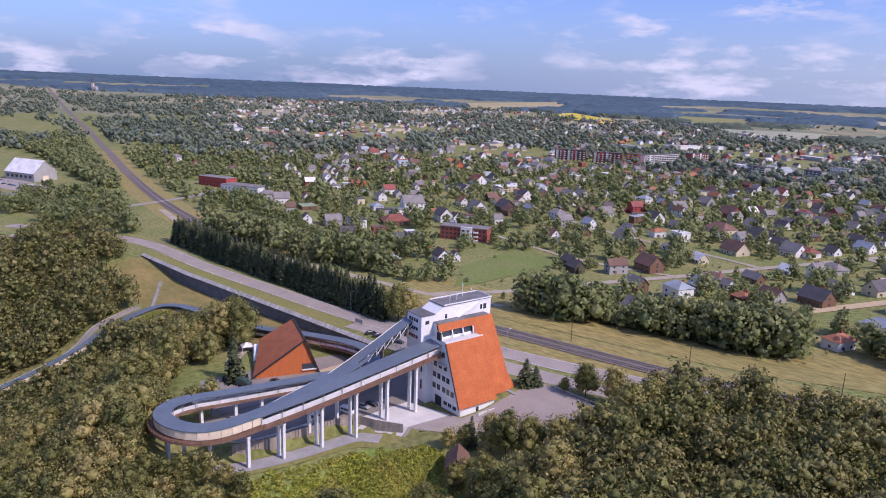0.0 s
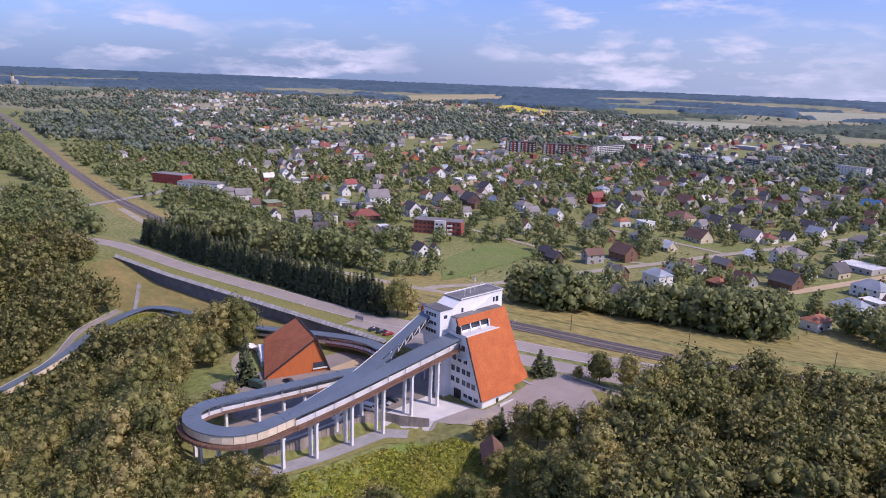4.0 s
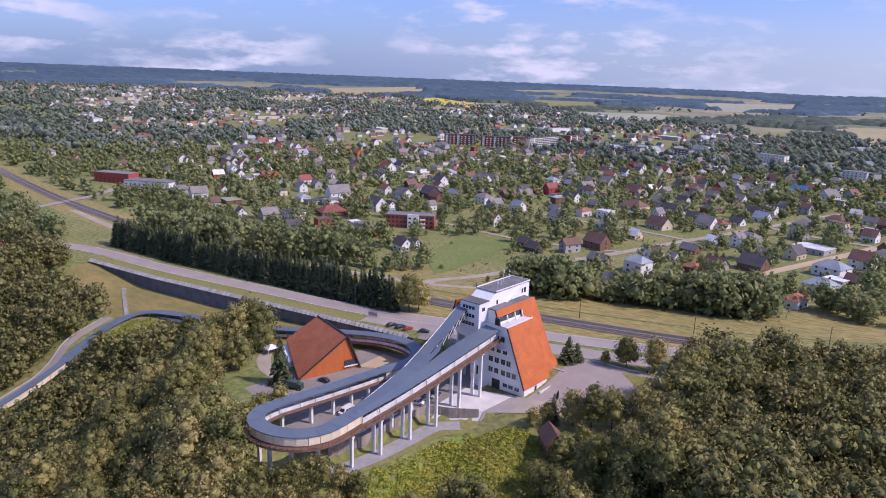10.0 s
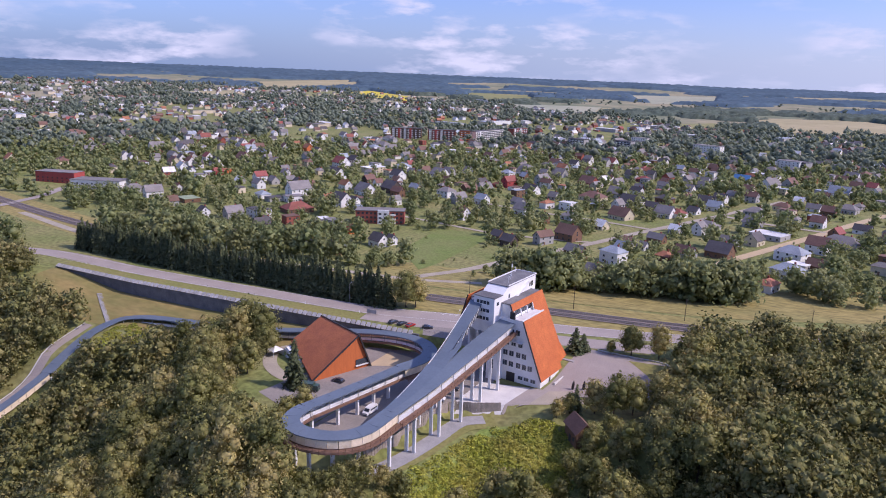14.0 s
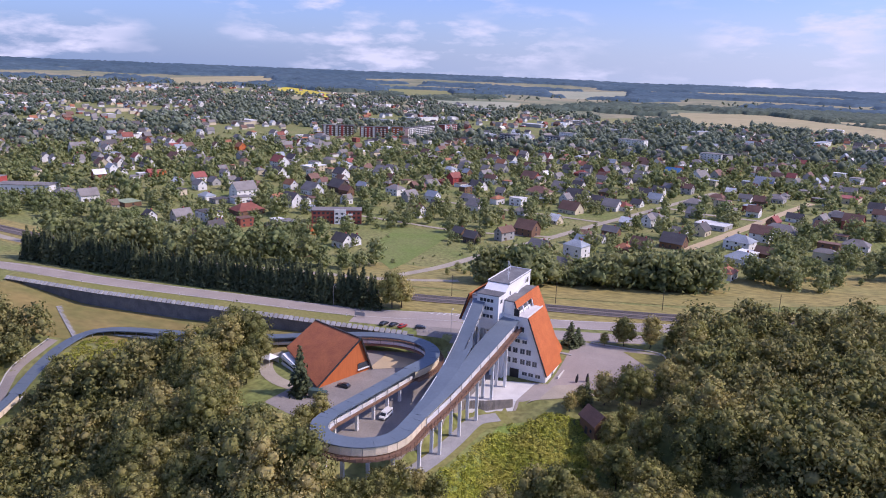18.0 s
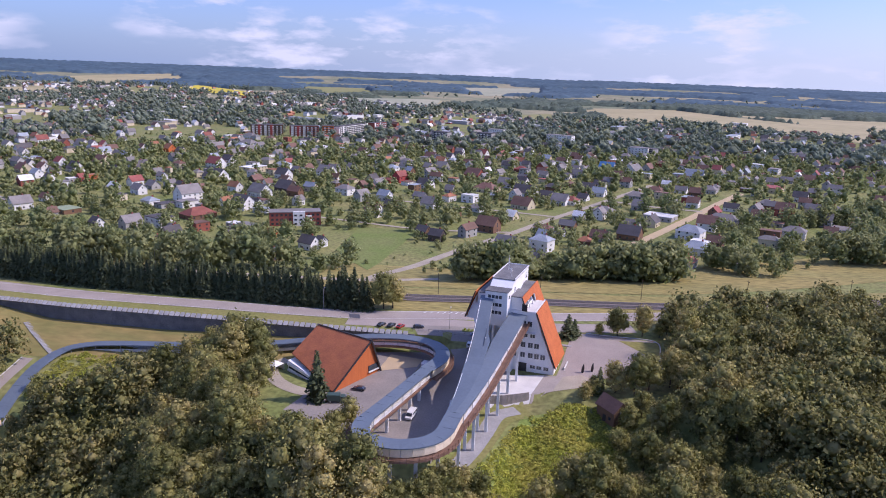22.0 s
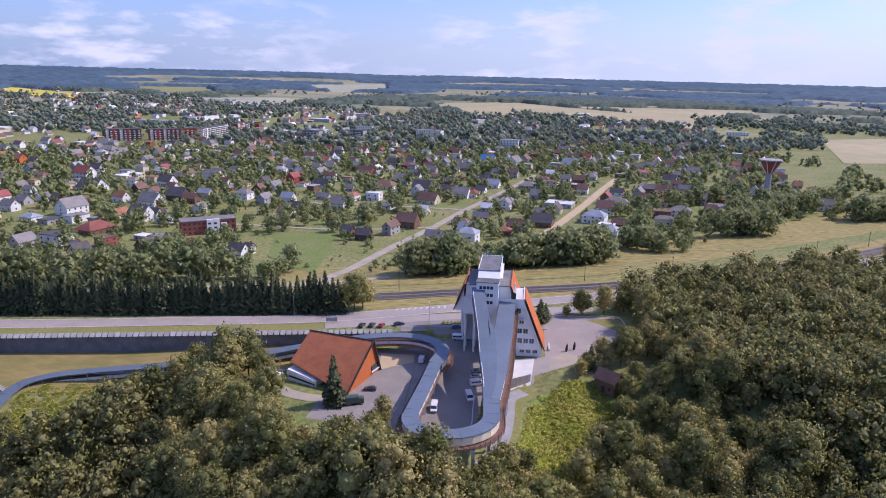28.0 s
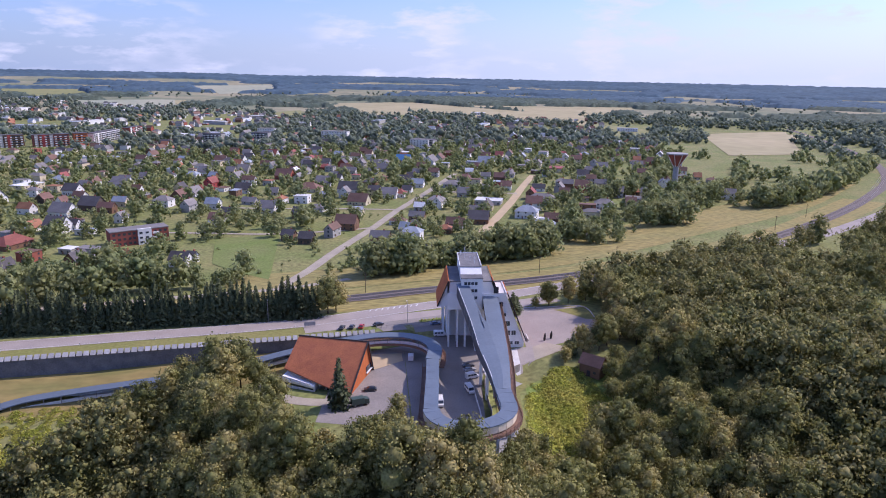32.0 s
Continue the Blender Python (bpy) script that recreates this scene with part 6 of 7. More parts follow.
def free(x, y, r):
    i, j = int(x // 40), int(y // 40)
    for di in (-1, 0, 1):
        for dj in (-1, 0, 1):
            for a, b, c in cell.get((i + di, j + dj), ()):
                if (x - a) ** 2 + (y - b) ** 2 < (r + c * 0.8) ** 2:
                    return False
    return True


line_cell = {}
for p, r in [(q, 8.5) for q in LANE_P] + [(q, 17) for q in RAIL_P] + [(q, 13) for q in ROAD_P]:
    for di in (-1, 0, 1):
        for dj in (-1, 0, 1):
            line_cell.setdefault((int(p[0] // 20) + di, int(p[1] // 20) + dj), []).append((p[0], p[1], r))


def off_lines(x, y):
    return all((x - a) ** 2 + (y - b) ** 2 > r * r for a, b, r in line_cell.get((int(x // 20), int(y // 20)), ()))


def in_field(x, y):
    return any(all((b[0] - a[0]) * (y - a[1]) - (b[1] - a[1]) * (x - a[0]) < 0 for a, b in zip(c, c[1:] + c[:1])) or all((b[0] - a[0]) * (y - a[1]) - (b[1] - a[1]) * (x - a[0]) > 0 for a, b in zip(c, c[1:] + c[:1])) for c in FIELDS)


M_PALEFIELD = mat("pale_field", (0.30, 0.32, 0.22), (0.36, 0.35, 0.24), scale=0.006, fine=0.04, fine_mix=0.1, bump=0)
FAR_FIELDS = (
    ([(-1790, 1713), (-1776, 1981), (-1517, 1660), (-1643, 1551)], "stubble_field", M_TAN, "tan stubble field beyond the town"),
    ([(-1967, 2371), (-2033, 3136), (-1820, 2819), (-1786, 2193)], "stubble_field", M_TAN, "tan stubble field beyond the town"),
    ([(-1512, 2235), (-1568, 2484), (-1186, 2185), (-1124, 1943)], "rape_field", M_YELLOW, "bright yellow rape field beyond the town"),
    ([(-1610, 2064), (-1606, 2280), (-1415, 2045), (-1415, 1829)], "pasture", M_GREENFIELD, "olive green pasture beyond the town"),
    ([(-1053, 2384), (-973, 2807), (-865, 2473), (-943, 2218)], "green_field", M_GREENFIELD, "green field behind the gardens"),
    ([(-716, 2011), (-552, 2351), (-503, 2118), (-638, 1819)], "stubble_field", M_TAN, "tan stubble field beyond the town"),
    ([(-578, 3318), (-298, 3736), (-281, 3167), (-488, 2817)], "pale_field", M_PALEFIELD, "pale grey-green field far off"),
    ([(-105, 2189), (139, 2355), (87, 1668), (-15, 1648)], "stubble_field", M_TAN, "tan stubble field beyond the town"),
    ([(-271, 1801), (-190, 1928), (-172, 1683), (-232, 1570)], "pasture", M_GREENFIELD, "olive green pasture beyond the town"),
    ([(-2213, 2550), (-2150, 3262), (-1936, 2902), (-1881, 2205)], "stubble_field", M_TAN, "tan stubble field beyond the town"),
    ([(338, 2187), (927, 2139), (763, 1795), (514, 1664)], "stubble_field", M_TAN, "tan stubble field beyond the town"),
    ([(435, 1450), (459, 1157), (344, 917), (320, 1013)], "green_field", M_GREENFIELD, "green field behind the gardens"),
    ([(-1262, 2825), (-1000, 2925), (-946, 2509), (-1122, 2428)], "pasture", M_GREENFIELD, "olive green pasture beyond the town"),
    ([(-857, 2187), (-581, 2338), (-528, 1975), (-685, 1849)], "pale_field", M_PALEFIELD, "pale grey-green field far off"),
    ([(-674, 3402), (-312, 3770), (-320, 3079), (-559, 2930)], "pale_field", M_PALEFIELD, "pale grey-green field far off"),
    ([(-79, 2263), (197, 2337), (548, 1651), (381, 1268)], "stubble_field", M_TAN, "tan stubble field beyond the town"),
    ([(511, 1061), (728, 1115), (453, 725), (341, 723)], "stubble_field", M_TAN, "tan stubble field beyond the town"),
    ([(472, 904), (607, 891), (714, 1035), (598, 1071)], "stubble_field", M_TAN, "dry field by the woods"),
)
FIELDS = [f[0] for f in FAR_FIELDS]
for i, (corners, name, m, label) in enumerate(FAR_FIELDS):
    patch(corners, name, m, label, "field", lift=(0.10 if corners[0][1] < 1500 else 0.4) + 0.02 * i, cells=24)
n = 0
for i in range(40000):
    d = 230 + 720 * math.sqrt(tg.random())
    a = radians(tg.uniform(32, 172))
    x, y = -110 + d * math.cos(a), -45 + d * math.sin(a)
    s = tg.choice((3, 4, 5, 6, 7, 8, 9, 10, 11, 12, 13, 15))
    if y < town_edge(x) + (0 if x > -500 else -60) or not off_lines(x, y) or in_field(x, y):
        continue
    if x > 95 and (y - 300) < (x - 60) * 2.2 and noise.noise((x / 90, y / 90, 5.5)) > -0.12:
        continue
    if (math.hypot(x + 244, y - 305) < 26 or math.hypot(x + 246, y - 345) < 24) and s > 2.6:
        continue
    if not free(x, y, s * 0.24) or (s > 5 and not free(x + 0.25 * s, y + s, s * 0.1)) or n > 2500:
        continue
    n += 1
    cell.setdefault((int(x // 40), int(y // 40)), []).append((x, y, s * 0.22))
    gardens.append((x, y, ground(x, y) - 0.2, s, tg.random() * 6.3, tg.randrange(5)))
# fruit trees, hedges and shrubs in every garden
orchard = []
for i in range(30000):
    d = 300 + 800 * math.sqrt(tg.random())
    a = radians(tg.uniform(38, 168))
    x, y = -110 + d * math.cos(a), -45 + d * math.sin(a)
    s = tg.choice((1.5, 2, 2, 2.5, 3, 3, 3.5, 4, 5, 6))
    if len(orchard) > 4800 or y < town_edge(x) + 4 or not off_lines(x, y) or in_field(x, y):
        continue
    if x > 95 and (y - 300) < (x - 60) * 2.2:
        continue
    if (math.hypot(x + 244, y - 305) < 30 or math.hypot(x + 246, y - 345) < 26) and s > 2.6 or not free(x, y, s * 0.22):
        continue
    if noise.noise((x / 45, y / 45, 7.7)) < -0.28:
        continue
    orchard.append((x, y, ground(x, y) - 0.2, s, tg.random() * 6.3, tg.randrange(5)))
scatter("orchard_trees", orchard, ORCHARD, M_LEAF_TOWN, "fruit trees, hedges and shrubs filling the gardens", "trees")
# belts of tall trees at the town's edge
for x0, y0, x1, y1, k, lo, hi in ((-180, 256, -148, 264, 16, 15, 22), (-172, 268, -146, 276, 9, 14, 19), (-146, 270, -124, 282, 10, 8, 12), (-122, 276, -96, 280, 13, 15, 20), (-98, 274, -70, 288, 15, 15, 21), (-112, 290, -80, 296, 8, 14, 19), (-160, 285, -120, 300, 8, 8, 13), (-40, 300, -20, 306, 4, 9, 13), (-335, 234, -262, 250, 15, 12, 19), (-420, 228, -340, 244, 18, 12, 19), (-262, 248, -245, 256, 4, 8, 12), (55, 392, 75, 400, 6, 11, 16), (60, 420, 160, 440, 16, 11, 18), (138, 384, 180, 402, 12, 14, 20), (180, 402, 230, 428, 16, 15, 22), (228, 427, 315, 492, 26, 15, 22), (311, 490, 425, 585, 30, 15, 21), (20, 338, 52, 342, 9, 13, 19), (22, 358, 60, 372, 10, 10, 17), (60, 380, 130, 425, 24, 10, 18), (-48, 314, -8, 330, 7, 8, 13), (30, 440, 90, 470, 18, 10, 16), (118, 430, 165, 450, 14, 10, 16), (80, 480, 170, 560, 34, 8, 16), (180, 470, 300, 640, 46, 6, 14), (35, 246, 50, 252, 3, 7, 10), (96, 268, 102, 272, 2, 9, 12), (76, 200, 120, 262, 14, 6, 12), (120, 262, 220, 330, 16, 5, 10), (-350, 262, -290, 300, 12, 10, 18)):
    for i in range(k):
        t = (i + tg.random()) / k
        x, y = x0 + (x1 - x0) * t + tg.uniform(-4, 4), y0 + (y1 - y0) * t + tg.uniform(-5, 5)
        gardens.append((x, y, ground(x, y) - 0.4, tg.uniform(lo, hi), tg.random() * 6.3, tg.randrange(5)))
# woods along the railway, past the level crossing
for i in range(330):
    x = tg.uniform(-1220, -650)
    y = between(x, (-1245, 480), (-860, 358), (-688, 305), (-640, 290)) - tg.uniform(26, 40 + (-640 - x) * 0.16)
    gardens.append((x, y, ground(x, y) - 0.4, tg.uniform(9, 16), tg.random() * 6.3, tg.randrange(5)))
for i in range(170):
    x, y = tg.uniform(-650, -425), tg.uniform(150, 250)
    if y > between(x, (-650, 222), (-560, 238), (-500, 212), (-425, 195)) - 4 or not off_lines(x, y):
        continue
    gardens.append((x, y, ground(x, y) - 0.4, tg.uniform(9, 15), tg.random() * 6.3, tg.randrange(5)))
close_by = [q for q in gardens if math.hypot(q[0] + 110, q[1] + 45) < 560]
gardens = [q for q in gardens if math.hypot(q[0] + 110, q[1] + 45) >= 560]
scatter("garden_trees", close_by, GARDEN, M_LEAF_TOWN, "full green garden trees and hedges round the first houses", "trees")
scatter("garden_trees", gardens, TOWN, M_LEAF_TOWN, "green garden trees and bushes between the houses", "trees")
for i in range(20000):
    d = 900 + 2100 * tg.random() ** 1.05
    a = radians(tg.uniform(32, 174))
    x, y = -110 + d * math.cos(a), -45 + d * math.sin(a)
    if in_field(x, y) or not off_lines(x, y) or not free(x, y, 2.5) or not free(x + 2, y + 16, 1.0) or d > reach(x) + 150:
        continue
    if noise.noise((x / 260, y / 260, 3.1)) > (0.10 if x > 60 and d < 1900 else 0.16):
        continue
    far_trees.append((x, y, ground(x, y) - 1, tg.uniform(10, 18), tg.random() * 6.3, tg.randrange(4)))
for i in range(2600):
    d = 1700 + 1500 * tg.random()
    a = radians(tg.uniform(32, 174))
    x, y = -110 + d * math.cos(a), -45 + d * math.sin(a)
    if in_field(x, y) or not off_lines(x, y) or noise.noise((x / 160, y / 160, 8.1)) < 0.05:
        continue
    far_trees.append((x, y, ground(x, y) - 1, tg.uniform(10, 18), tg.random() * 6.3, tg.randrange(4)))
scatter("distant_trees", far_trees, FAR, M_LEAF_FAR, "green trees at the far side of town, haze in their colour", "trees")


def canopy(name, d0, d1, ratio, columns, m, label, bare):
    """The roof of far woods: a bumpy sheet of tree tops with fields cut out of it."""
    rows = int(math.log(d1 / d0) / math.log(ratio))
    cg = np.random.default_rng(31)
    v, top = [], []
    for r in range(rows + 1):
        d = d0 * ratio ** r
        for c in range(columns + 1):
            a = radians(28 + 148 * c / columns) + cg.uniform(-0.3, 0.3) * radians(148 / columns)
            dd = d * (1 + cg.uniform(-0.3, 0.3) * (ratio - 1))
            x, y = -110 + dd * math.cos(a), -45 + dd * math.sin(a)
            q = noise.noise((a * 5.5, math.log(dd) * 9.0, 4.7)) + 0.35 * noise.noise((a * 30, math.log(dd) * 34, 1.3))
            h = 0.0 if in_field(x, y) or not off_lines(x, y) or dd < reach(x) + 60 or r in (0, rows) else min(1.0, max(0.0, (bare(d) - q) * 14)) * (8 + 7 * cg.random())
            if d < 2300 and h and cg.random() < 0.35:
                h *= 0.35
            v.append((x, y, ground(x, y) + (h - 0.5 if h > 0.5 else -5.0)))
            top.append(h)
    f = []
    for r in range(rows):
        for c in range(columns):
            k = r * (columns + 1) + c
            q = (k, k + columns + 1, k + columns + 2, k + 1)
            if max(top[i] for i in q) > 1:
                f.append(q[::-1])
    structure(name, mesh_of(name, np.array(v), np.array(f), m), m, label, "woods", "stuff")


# dark green with part of the horizon's haze tint put into the colour
M_WOODS = mat("hazed_copse_leaves", (0.095, 0.135, 0.105), (0.125, 0.160, 0.115), rough=0.9, scale=0.01, fine=0.06, bump=0.0, fine_mix=0.35, translucent=0.3)
canopy("distant_woods", 1780, 2750, 1.0085, 760, M_WOODS, "dark green woods and copses beyond the town, faint haze in colour", lambda d: -0.06 + 0.14 * step(1900, 2600, d))
canopy("distant_woods", 2700, 4790, 1.010, 700, M_LEAF_HORIZON, "woods stretching to the horizon, blue haze mixed into their colour", lambda d: 0.10 + 0.14 * step(2900, 3900, d) + 0.7 * step(3950, 4500, d))

# ---- vehicles ----
PAINT = {k: mat("paint_" + k, c, tuple(q * 0.92 for q in c), rough=0.3, scale=0.6, fine=3.0, fine_mix=0.04, bump=0.0, spec=0.6) for k, c in {"white": (0.78, 0.78, 0.78), "dark": (0.035, 0.038, 0.045), "red": (0.42, 0.03, 0.03), "silver": (0.36, 0.37, 0.38), "green": (0.045, 0.085, 0.06), "blue": (0.10, 0.15, 0.28)}.items()}
M_TYRE = mat("tyre", (0.03, 0.03, 0.03), rough=0.9, fine_mix=0.1)
M_RIM = mat("rim", (0.4, 0.4, 0.41), rough=0.35, metal=0.8, fine_mix=0.05)
M_LAMP = mat("headlamp", (0.8, 0.8, 0.78), rough=0.15, fine_mix=0.02)


def wheels(t, xs, half, r):
    for x in xs:
        for s in (-1, 1):
            w = part("wheel", Shape().tube((x, s * half, r), (x, s * (half - 0.22), r), r, r, 14), M_TYRE, t)
            part("rim", Shape().tube((x, s * (half + 0.012), r), (x, s * (half - 0.05), r), r * 0.6, r * 0.6, 10), M_RIM, w)


def car(x, y, turn, col, z=None):
    t = thing("car", f"{'black' if col == 'dark' else col} passenger car parked on the asphalt", "car", pose(x, y, (ground(x, y) if z is None else z) + 0.1, 0, 0, turn), "parked vehicles")
    hull = Shape().prism([(-2.15, -0.86, 0.3), (2.1, -0.86, 0.3), (2.2, -0.86, 0.62), (1.95, -0.86, 0.82), (0.95, -0.86, 0.93), (-1.9, -0.86, 0.95), (-2.2, -0.86, 0.85)], (0, 1.72, 0))
    part("body", hull, PAINT[col], t)
    part("cabin_glass", Shape().hexa([(-1.85, -0.8, 0.93), (1.05, -0.8, 0.92), (1.05, 0.8, 0.92), (-1.85, 0.8, 0.93)], [(-1.35, -0.62, 1.4), (0.25, -0.62, 1.4), (0.25, 0.62, 1.4), (-1.35, 0.62, 1.4)]), M_GLASS, t)
    part("roof", Shape().hexa([(-1.42, -0.65, 1.38), (0.32, -0.65, 1.38), (0.32, 0.65, 1.38), (-1.42, 0.65, 1.38)], [(-1.3, -0.58, 1.47), (0.18, -0.58, 1.47), (0.18, 0.58, 1.47), (-1.3, 0.58, 1.47)]), PAINT[col], t)
    for s in (-1, 1):
        part("headlight", Shape().box(2.05, s * 0.62 - 0.16, 0.6, 2.2, s * 0.62 + 0.16, 0.75), M_LAMP, t)
        part("mirror", Shape().box(0.75, s * 0.95 - 0.08, 0.9, 0.95, s * 0.95 + 0.08, 1.03), PAINT[col], t)
    wheels(t, (-1.35, 1.35), 0.88, 0.31)
    return t


def van(x, y, turn, col="white", length=5.4):
    a = length / 2
    t = thing("minibus", f"{col} minibus with dark side windows parked in the yard", "minibus", pose(x, y, ground(x, y) + 0.12, 0, 0, turn), "parked vehicles")
    part("body", Shape().prism([(-a, -0.98, 0.35), (a - 0.1, -0.98, 0.35), (a, -0.98, 0.95), (a - 0.75, -0.98, 1.2), (a - 1.35, -0.98, 2.0), (a - 1.7, -0.98, 2.2), (-a + 0.15, -0.98, 2.2), (-a, -0.98, 1.9)], (0, 1.96, 0)), PAINT[col], t)
    part("windscreen", Shape().prism([(a - 0.72, -0.86, 1.24), (a - 0.68, -0.86, 1.26), (a - 1.28, -0.86, 2.0), (a - 1.33, -0.86, 1.98)], (0, 1.72, 0)), M_GLASS, t)
    for s in (-1, 1):
        for u in (-a + 0.4, -a + 1.55, -a + 2.7):
            part("side_window", Shape().box(u, s * 0.99 - 0.012, 1.28, u + 1.0, s * 0.99 + 0.012, 1.85), M_GLASS, t)
        part("headlight", Shape().box(a - 0.1, s * 0.72 - 0.16, 0.72, a + 0.02, s * 0.72 + 0.16, 0.94), M_LAMP, t)
    wheels(t, (-a + 1.0, a - 1.0), 1.0, 0.35)
    return t


van(-172.2, 113.6, -97)
van(-160.6, 120.6, -85)
van(-157.2, 130.6, 12, length=4.8)
van(-160.5, 168.4, -6, length=5.6)
van(-175.4, 151.4, 78, length=4.6)
car(-156.6, 136.8, 8, "silver")
car(-156.2, 140.0, 8, "dark")
car(-193.2, 128.2, 175, "dark")
car(-199.0, 177.2, 70, "dark")
car(-195.0, 177.4, 72, "dark")
car(-191.2, 177.2, 72, "red")
car(-184.2, 178.4, 20, "dark")
car(-161.0, 176.6, 8, "blue")
truck = thing("truck", "dark green box truck standing beside the gable hut", "truck", pose(-197.6, 118.4, ground(-197.6, 118.4) + 0.12, 0, 0, 12), "parked vehicles")
part("cargo_box", Shape().box(-2.8, -1.15, 0.75, 1.3, 1.15, 2.75), PAINT["green"], truck)
part("cab", Shape().prism([(1.4, -1.05, 0.45), (3.0, -1.05, 0.45), (3.0, -1.05, 1.2), (2.75, -1.05, 2.2), (1.4, -1.05, 2.25)], (0, 2.1, 0)), PAINT["green"], truck)
part("windscreen", Shape().box(2.78, -0.9, 1.3, 2.98, 0.9, 2.0), M_GLASS, truck)
part("chassis", Shape().box(-2.7, -0.8, 0.45, 2.8, 0.8, 0.75), M_DARK, truck)
wheels(truck, (-1.8, 2.2), 1.1, 0.45)

# ---- railway, poles and road furniture ----
track = thing("railway_track", "two parallel lines of steel railway rails on gravel", "railway", kind="structure")
rl = smooth_line([(*p, 0.62) for p in RAIL[4:14]], 7)
for off in (-3.0, -1.5, 1.5, 3.0):
    part("rail", wall_along(rl, off - 0.05, -0.18, 0.0, 0.12), M_STEEL, track)
s = Shape()
sl = smooth_line([(*p, 0.4) for p in RAIL[6:11]], 0.9)
for p, r in frames_of(sl):
    for off in (-2.25, 2.25):
        a, b = (p[0] + r[0] * (off - 1.25), p[1] + r[1] * (off - 1.25), 0.4), (p[0] + r[0] * (off + 1.25), p[1] + r[1] * (off + 1.25), 0.4)
        s.beam(a, b, 0.24, 0.14)
tagged(part("sleepers", s, M_CONC_DARK, track), kind="stuff")
for x, y in ((-184.8, 223), (-139, 231), (-93.6, 239.2), (-45.8, 249.8), (2.6, 263.3), (50, 284), (98, 310), (150, 345)):
    p = thing("utility_pole", "tall thin wooden utility pole beside the railway", "utility pole", pose(x, y, ground(x, y), 0, 0, 20), "poles along the railway")
    part("pole", Shape().tube((0, 0, -0.5), (0, 0, 10), 0.16, 0.1, 8), M_BARK, p)
    part("crossarm", Shape().beam((0, -0.9, 9.2), (0, 0.9, 9.2), 0.14), M_BARK, p)
for i in range(7):
    x = -374.5 + 26.2 * i
    p = thing("marker_post", "short white plastic road marker post", "marker post", pose(x, road_y(x) - 5.6, 0.0), "marker posts along the road")
    part("post", Shape().box(-0.09, -0.06, -0.2, 0.09, 0.06, 1.1), M_PILLAR, p)
    part("reflector", Shape().box(-0.1, -0.07, 0.75, 0.1, 0.07, 0.92), M_DARK, p)
# road lines
M_LINE = mat("road_paint", (0.72, 0.72, 0.70), rough=0.7, fine_mix=0.15)
for off, name in ((4.4, "edge_line"), (-4.4, "edge_line")):
    line_pts = smooth_line([(*p, 0.0) for p in ROAD[2:12]], 6)
    structure(name, strip(line_pts, off - 0.09, off + 0.09, 0.125, 0.125, 0.01), M_LINE, "thin white line along the road edge", "road marking")
for i in range(9):
    x = -186 + 2.6 * i
    structure("road_stripe", Shape().hexa([(x, 196.2 + i * 0.42, 0.12), (x + 0.5, 196.2 + i * 0.42, 0.12), (x + 1.4, 198.4 + i * 0.42, 0.12), (x + 0.9, 198.4 + i * 0.42, 0.12)], [(x, 196.2 + i * 0.42, 0.13), (x + 0.5, 196.2 + i * 0.42, 0.13), (x + 1.4, 198.4 + i * 0.42, 0.13), (x + 0.9, 198.4 + i * 0.42, 0.13)]), M_LINE, "white slanted stripe of a road island", "road marking")
rail_fence = thing("railing", "low grey metal railing along the lay-by", "railing")
for i in range(16):
    x, y = -185.5 + 2.0 * i, 174.6 + 0.12 * i
    part("post", Shape().box(x - 0.05, y - 0.05, ground(x, y) - 0.2, x + 0.05, y + 0.05, ground(x, y) + 1.2), M_CONCRETE, rail_fence)
    if i < 15:
        for h in (0.5, 1.15):
            part("bar", Shape().beam((x, y, ground(x, y) + h), (x + 2.0, y + 0.12, ground(x + 2, y + 0.12) + h), 0.07), M_CONCRETE, rail_fence)
board_sign = thing("notice_board", "grey notice board on two posts beside the road", "notice board", pose(-211.5, 181.6, 0, 0, 0, 3))
part("panel", Shape().box(-2.2, -0.06, 0.7, 2.2, 0.06, 2.3), M_CONCRETE, board_sign)
for u in (-1.8, 1.8):
    part("post", Shape().box(u - 0.08, 0.06, -0.3, u + 0.08, 0.22, 2.6), M_CONCRETE, board_sign)
for x, y in ((-172, 180), (-228, 191), (-150, 203), (-330, 229)):
    p = thing("street_lamp", "tall grey street lamp with a short arm", "street lamp", pose(x, y, ground(x, y), 0, 0, 90), "street lamps")
    part("pole", Shape().tube((0, 0, -0.4), (0, 0, 8.5), 0.11, 0.07, 8), M_CONCRETE, p)
    part("arm", Shape().beam((0, 0, 8.4), (1.6, 0, 8.8), 0.09), M_CONCRETE, p)
    part("lamp_head", Shape().box(1.3, -0.15, 8.72, 2.1, 0.15, 8.9), M_PILLAR, p)

# ---- small structures round the yard ----
shed = thing("shed", "small old shed with a rusty red roof at the wood's edge", "shed", pose(-111.5, 131.2, ground(-111.5, 131.2), 0, 0, -52))
wl_, rf_, _ = house_shapes(8, 5.6, 4.2, "gable")
part("wall", wl_, WM["brown"], shed)
part("roof", rf_, RM["brown"], shed)
part("door", Shape().box(-1.0, -2.86, -0.4, 0.4, -2.78, 1.9), M_DARK, shed)
part("window", Shape().box(1.6, -2.86, 1.0, 2.6, -2.78, 2.0), M_GLASS, shed)
part("gable_window", Shape().box(4.0, -0.5, 3.4, 4.07, 0.5, 4.6), M_PALE, shed)
tent = thing("canopy_tent", "white pointed canopy tent behind the gable hut", "tent", pose(-226.5, 137.5, ground(-226.5, 137.5), 0, 0, -20))
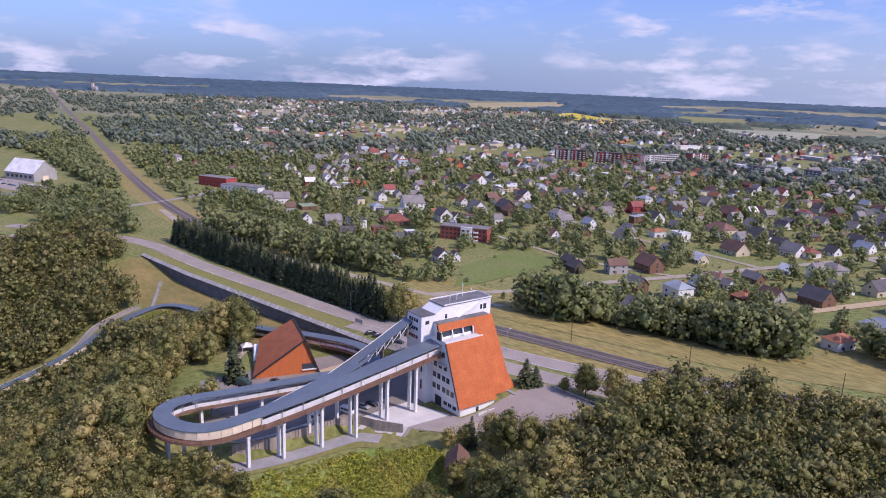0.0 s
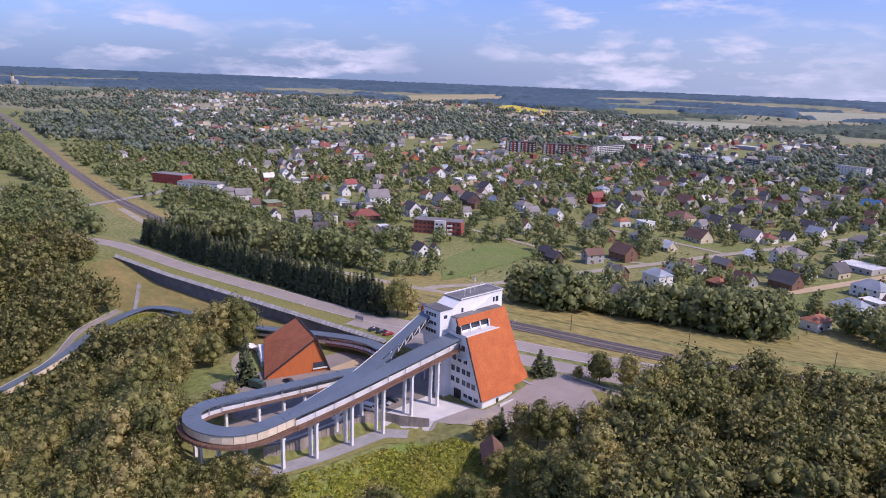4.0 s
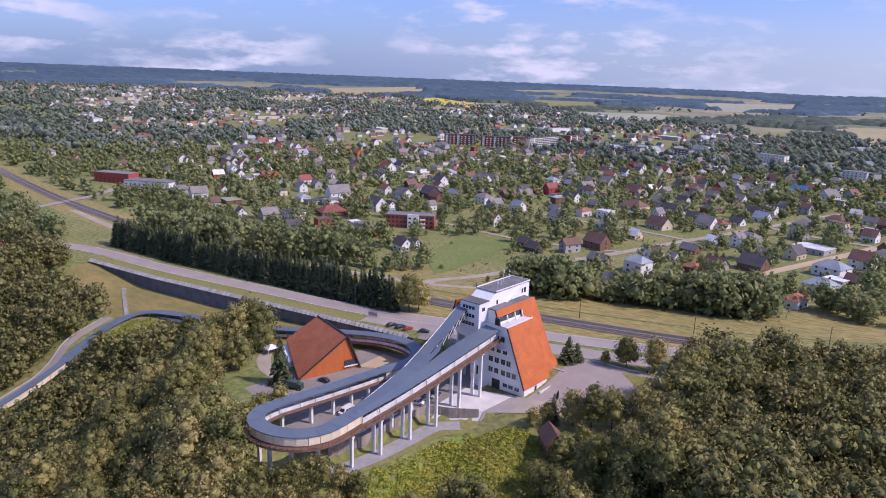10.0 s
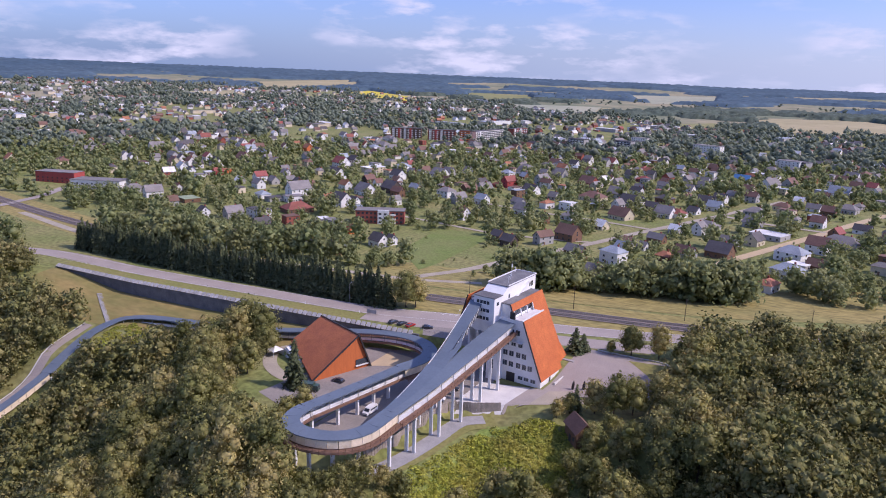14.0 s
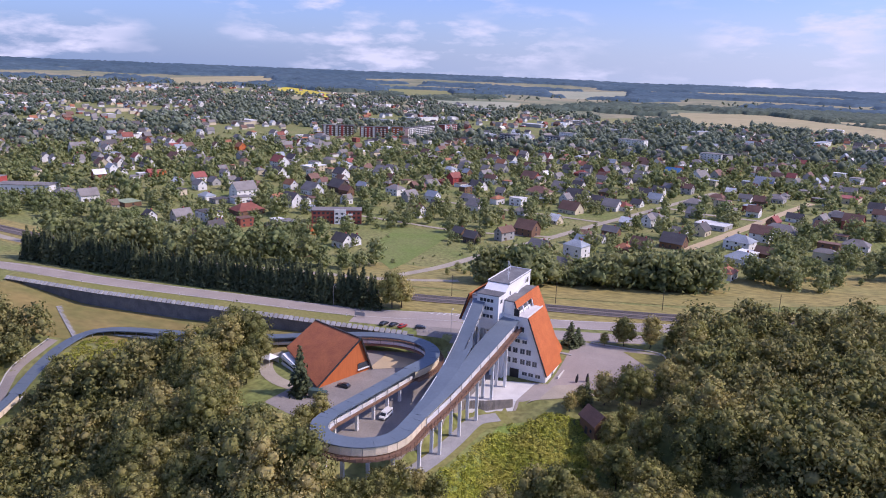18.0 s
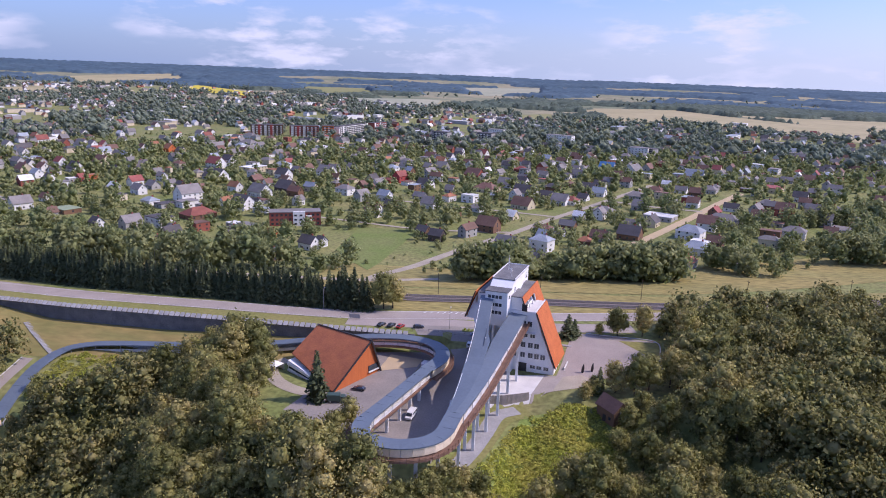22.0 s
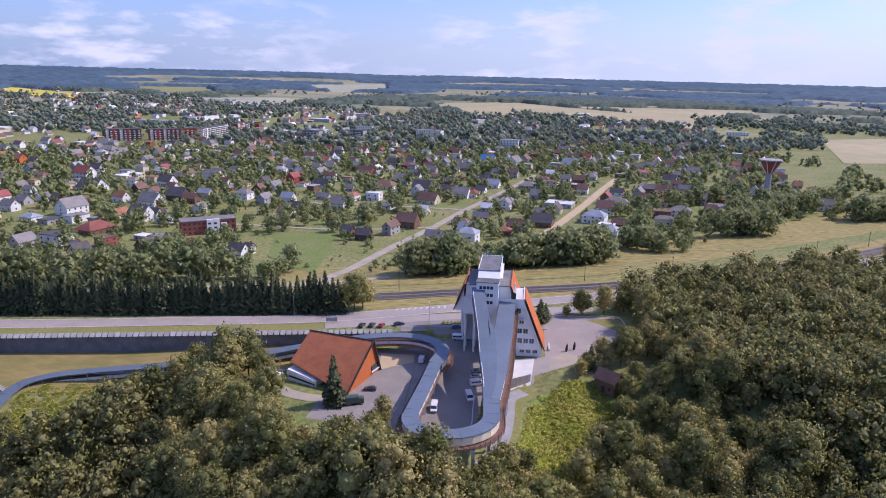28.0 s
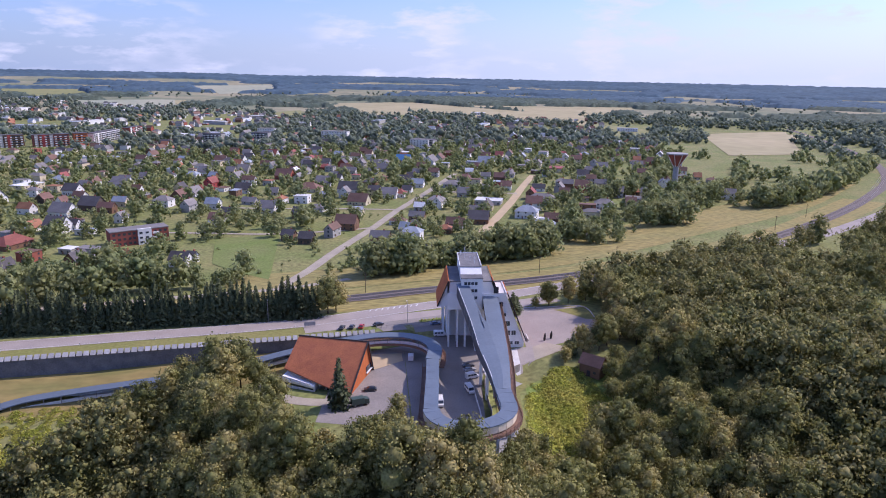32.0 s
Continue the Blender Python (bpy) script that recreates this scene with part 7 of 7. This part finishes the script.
part("canopy", Shape().add([(-2.2, -2.2, 2.3), (2.2, -2.2, 2.3), (2.2, 2.2, 2.3), (-2.2, 2.2, 2.3), (0, 0, 3.7)], [(0, 1, 4), (1, 2, 4), (2, 3, 4), (3, 0, 4), (3, 2, 1, 0)]), M_PILLAR, tent)
for u in (-2.1, 2.1):
    for v in (-2.1, 2.1):
        part("tent_pole", Shape().box(u - 0.05, v - 0.05, -0.2, u + 0.05, v + 0.05, 2.3), M_PILLAR, tent)
part("side_sheet", Shape().box(-2.15, 2.05, 0.1, 2.15, 2.12, 2.3), M_PILLAR, tent)
for x, y, a in ((-219, 147.5, -26), (-222.5, 143.5, -26)):
    st = thing("storage_pile", "low stack of grey boards beside the hut", "stack", pose(x, y, ground(x, y), 0, 0, a))
    for i in range(4):
        part("board", Shape().box(-1.6, -0.7 + 0.02 * i, 0.22 * i, 1.6 - 0.1 * i, 0.7, 0.22 * i + 0.18), M_FENCE, st)
kerb = thing("kerb", "low pale concrete kerb wall round the yard edge", "kerb", kind="structure")
kl = smooth_line([(-158.8, 122, -3.9), (-160.2, 112, -3.9), (-161.4, 103, -4.0), (-164, 96.5, -4.1), (-169, 93, -4.2), (-174.5, 92.5, -4.2)], 2.4)
part("kerb_stone", wall_along(kl, -0.15, -0.4, 0.55, 0.3), M_PALE, kerb)
kl = smooth_line([(-93, 160.5, 0), (-92.6, 172, 0), (-93, 186, 0), (-108, 187.6, 0), (-119, 188.4, 0)], 3)
for p in kl:
    p[2] = ground(p[0], p[1])
part("kerb_stone", wall_along(kl, -0.15, -0.3, 0.35, 0.3), M_PALE, kerb)
for x, y, l in ((-94.5, 163.5, 5), (-92.5, 168.5, 4)):
    w = thing("low_wall", "short white rendered wall at the car park edge", "wall", pose(x, y, ground(x, y), 0, 0, 40))
    part("wall_face", Shape().box(-l / 2, -0.2, -0.4, l / 2, 0.2, 1.7), M_WHITE, w)
    part("coping", Shape().box(-l / 2 - 0.1, -0.28, 1.7, l / 2 + 0.1, 0.28, 1.82), M_PALE, w)
for x, y, a in ((-120.5, 158.0, 15), (-117.2, 159.4, 30)):
    b = thing("bobsled_display", "dark bobsled hull standing upright as a display", "bobsled", pose(x, y, ground(x, y), 0, 0, a), "bobsleds on display")
    s = Shape()
    prof = ((0.0, 0.25), (0.5, 0.42), (1.3, 0.5), (2.2, 0.42), (3.0, 0.22), (3.4, 0.05))
    for (z0, r0), (z1, r1) in zip(prof, prof[1:]):
        s.tube((0.1 * z0, 0, z0), (0.1 * z1, 0, z1), r0, r1, 10)
    part("hull", s, M_DARK, b)
    part("base", Shape().box(-0.6, -0.6, -0.3, 0.6, 0.6, 0.08), M_CONCRETE, b)
stair = thing("garden_stair", "worn concrete stair down the grassy basin slope", "stairs", kind="structure")
tread = Shape().box(-1.1, -0.6, -0.25, 1.1, 0.45, 0.05).mesh("tread", M_CONCRETE)
for i in range(24):
    f_ = i / 23
    x, y = -345.0 + 23.5 * f_, 160.0 - 15.5 * f_
    o = part("tread", tread, None, stair)
    o.location, o.rotation_euler = (x, y, ground(x, y) + 0.14), (0, 0, math.atan2(23.5, 15.5))
# planting by the gate
gate_bushes = [(-166 + 1.6 * i, 180.2 + 0.25 * i, ground(-166 + 1.6 * i, 180.2) - 0.1, tg.uniform(0.8, 1.4), i, i % 5) for i in range(9)]
scatter("shrub_bed", gate_bushes, TOWN, M_WEED, "row of small clipped shrubs by the gate", "shrubs")
structure("planting_bed", strip([np.array((-167, 180, 0.0)), np.array((-152, 182.4, 0.0))], -1.2, 1.2, 0.16, 0.16, 0.1), M_LAWN, "narrow grass bed by the gate", "grass")

# ---- car park and sheds beyond the wood ----
patch([(-770, 172), (-655, 196), (-668, 224), (-770, 214)], "car_park", M_ASPHALT, "grey asphalt car park in front of a warehouse", "parking lot", lift=0.12, cells=6)
patch([(-492, 112), (-450, 104), (-444, 134), (-484, 142)], "yard", M_GRAVEL, "bare pale gravel yard at the wood's edge", "yard", lift=0.12, cells=6)
hall = thing("warehouse", "grey warehouse with a pale blue-grey gable roof", "warehouse", pose(-752, 226, 0, 0, 0, 18))
wl_, rf_, _ = house_shapes(42, 24, 8.0, "gable")
part("wall", wl_, WM["grey"], hall)
part("roof", rf_, RM["white"], hall)
for i in range(6):
    part("window", Shape().box(-18 + i * 6.4, -12.1, 3.0, -14.5 + i * 6.4, -11.9, 5.6), M_GLASS, hall)
part("gate", Shape().box(20.9, -3, -0.4, 21.12, 3, 5), M_PANEL, hall)
for i in range(14):
    car(-756 + i * 5.6 + random.uniform(-1, 1), 190 + i * 1.1 + (11 if i % 3 == 0 else 0), 90 + random.uniform(-6, 6), random.choice(("white", "dark", "red", "silver", "blue")), 0.05)
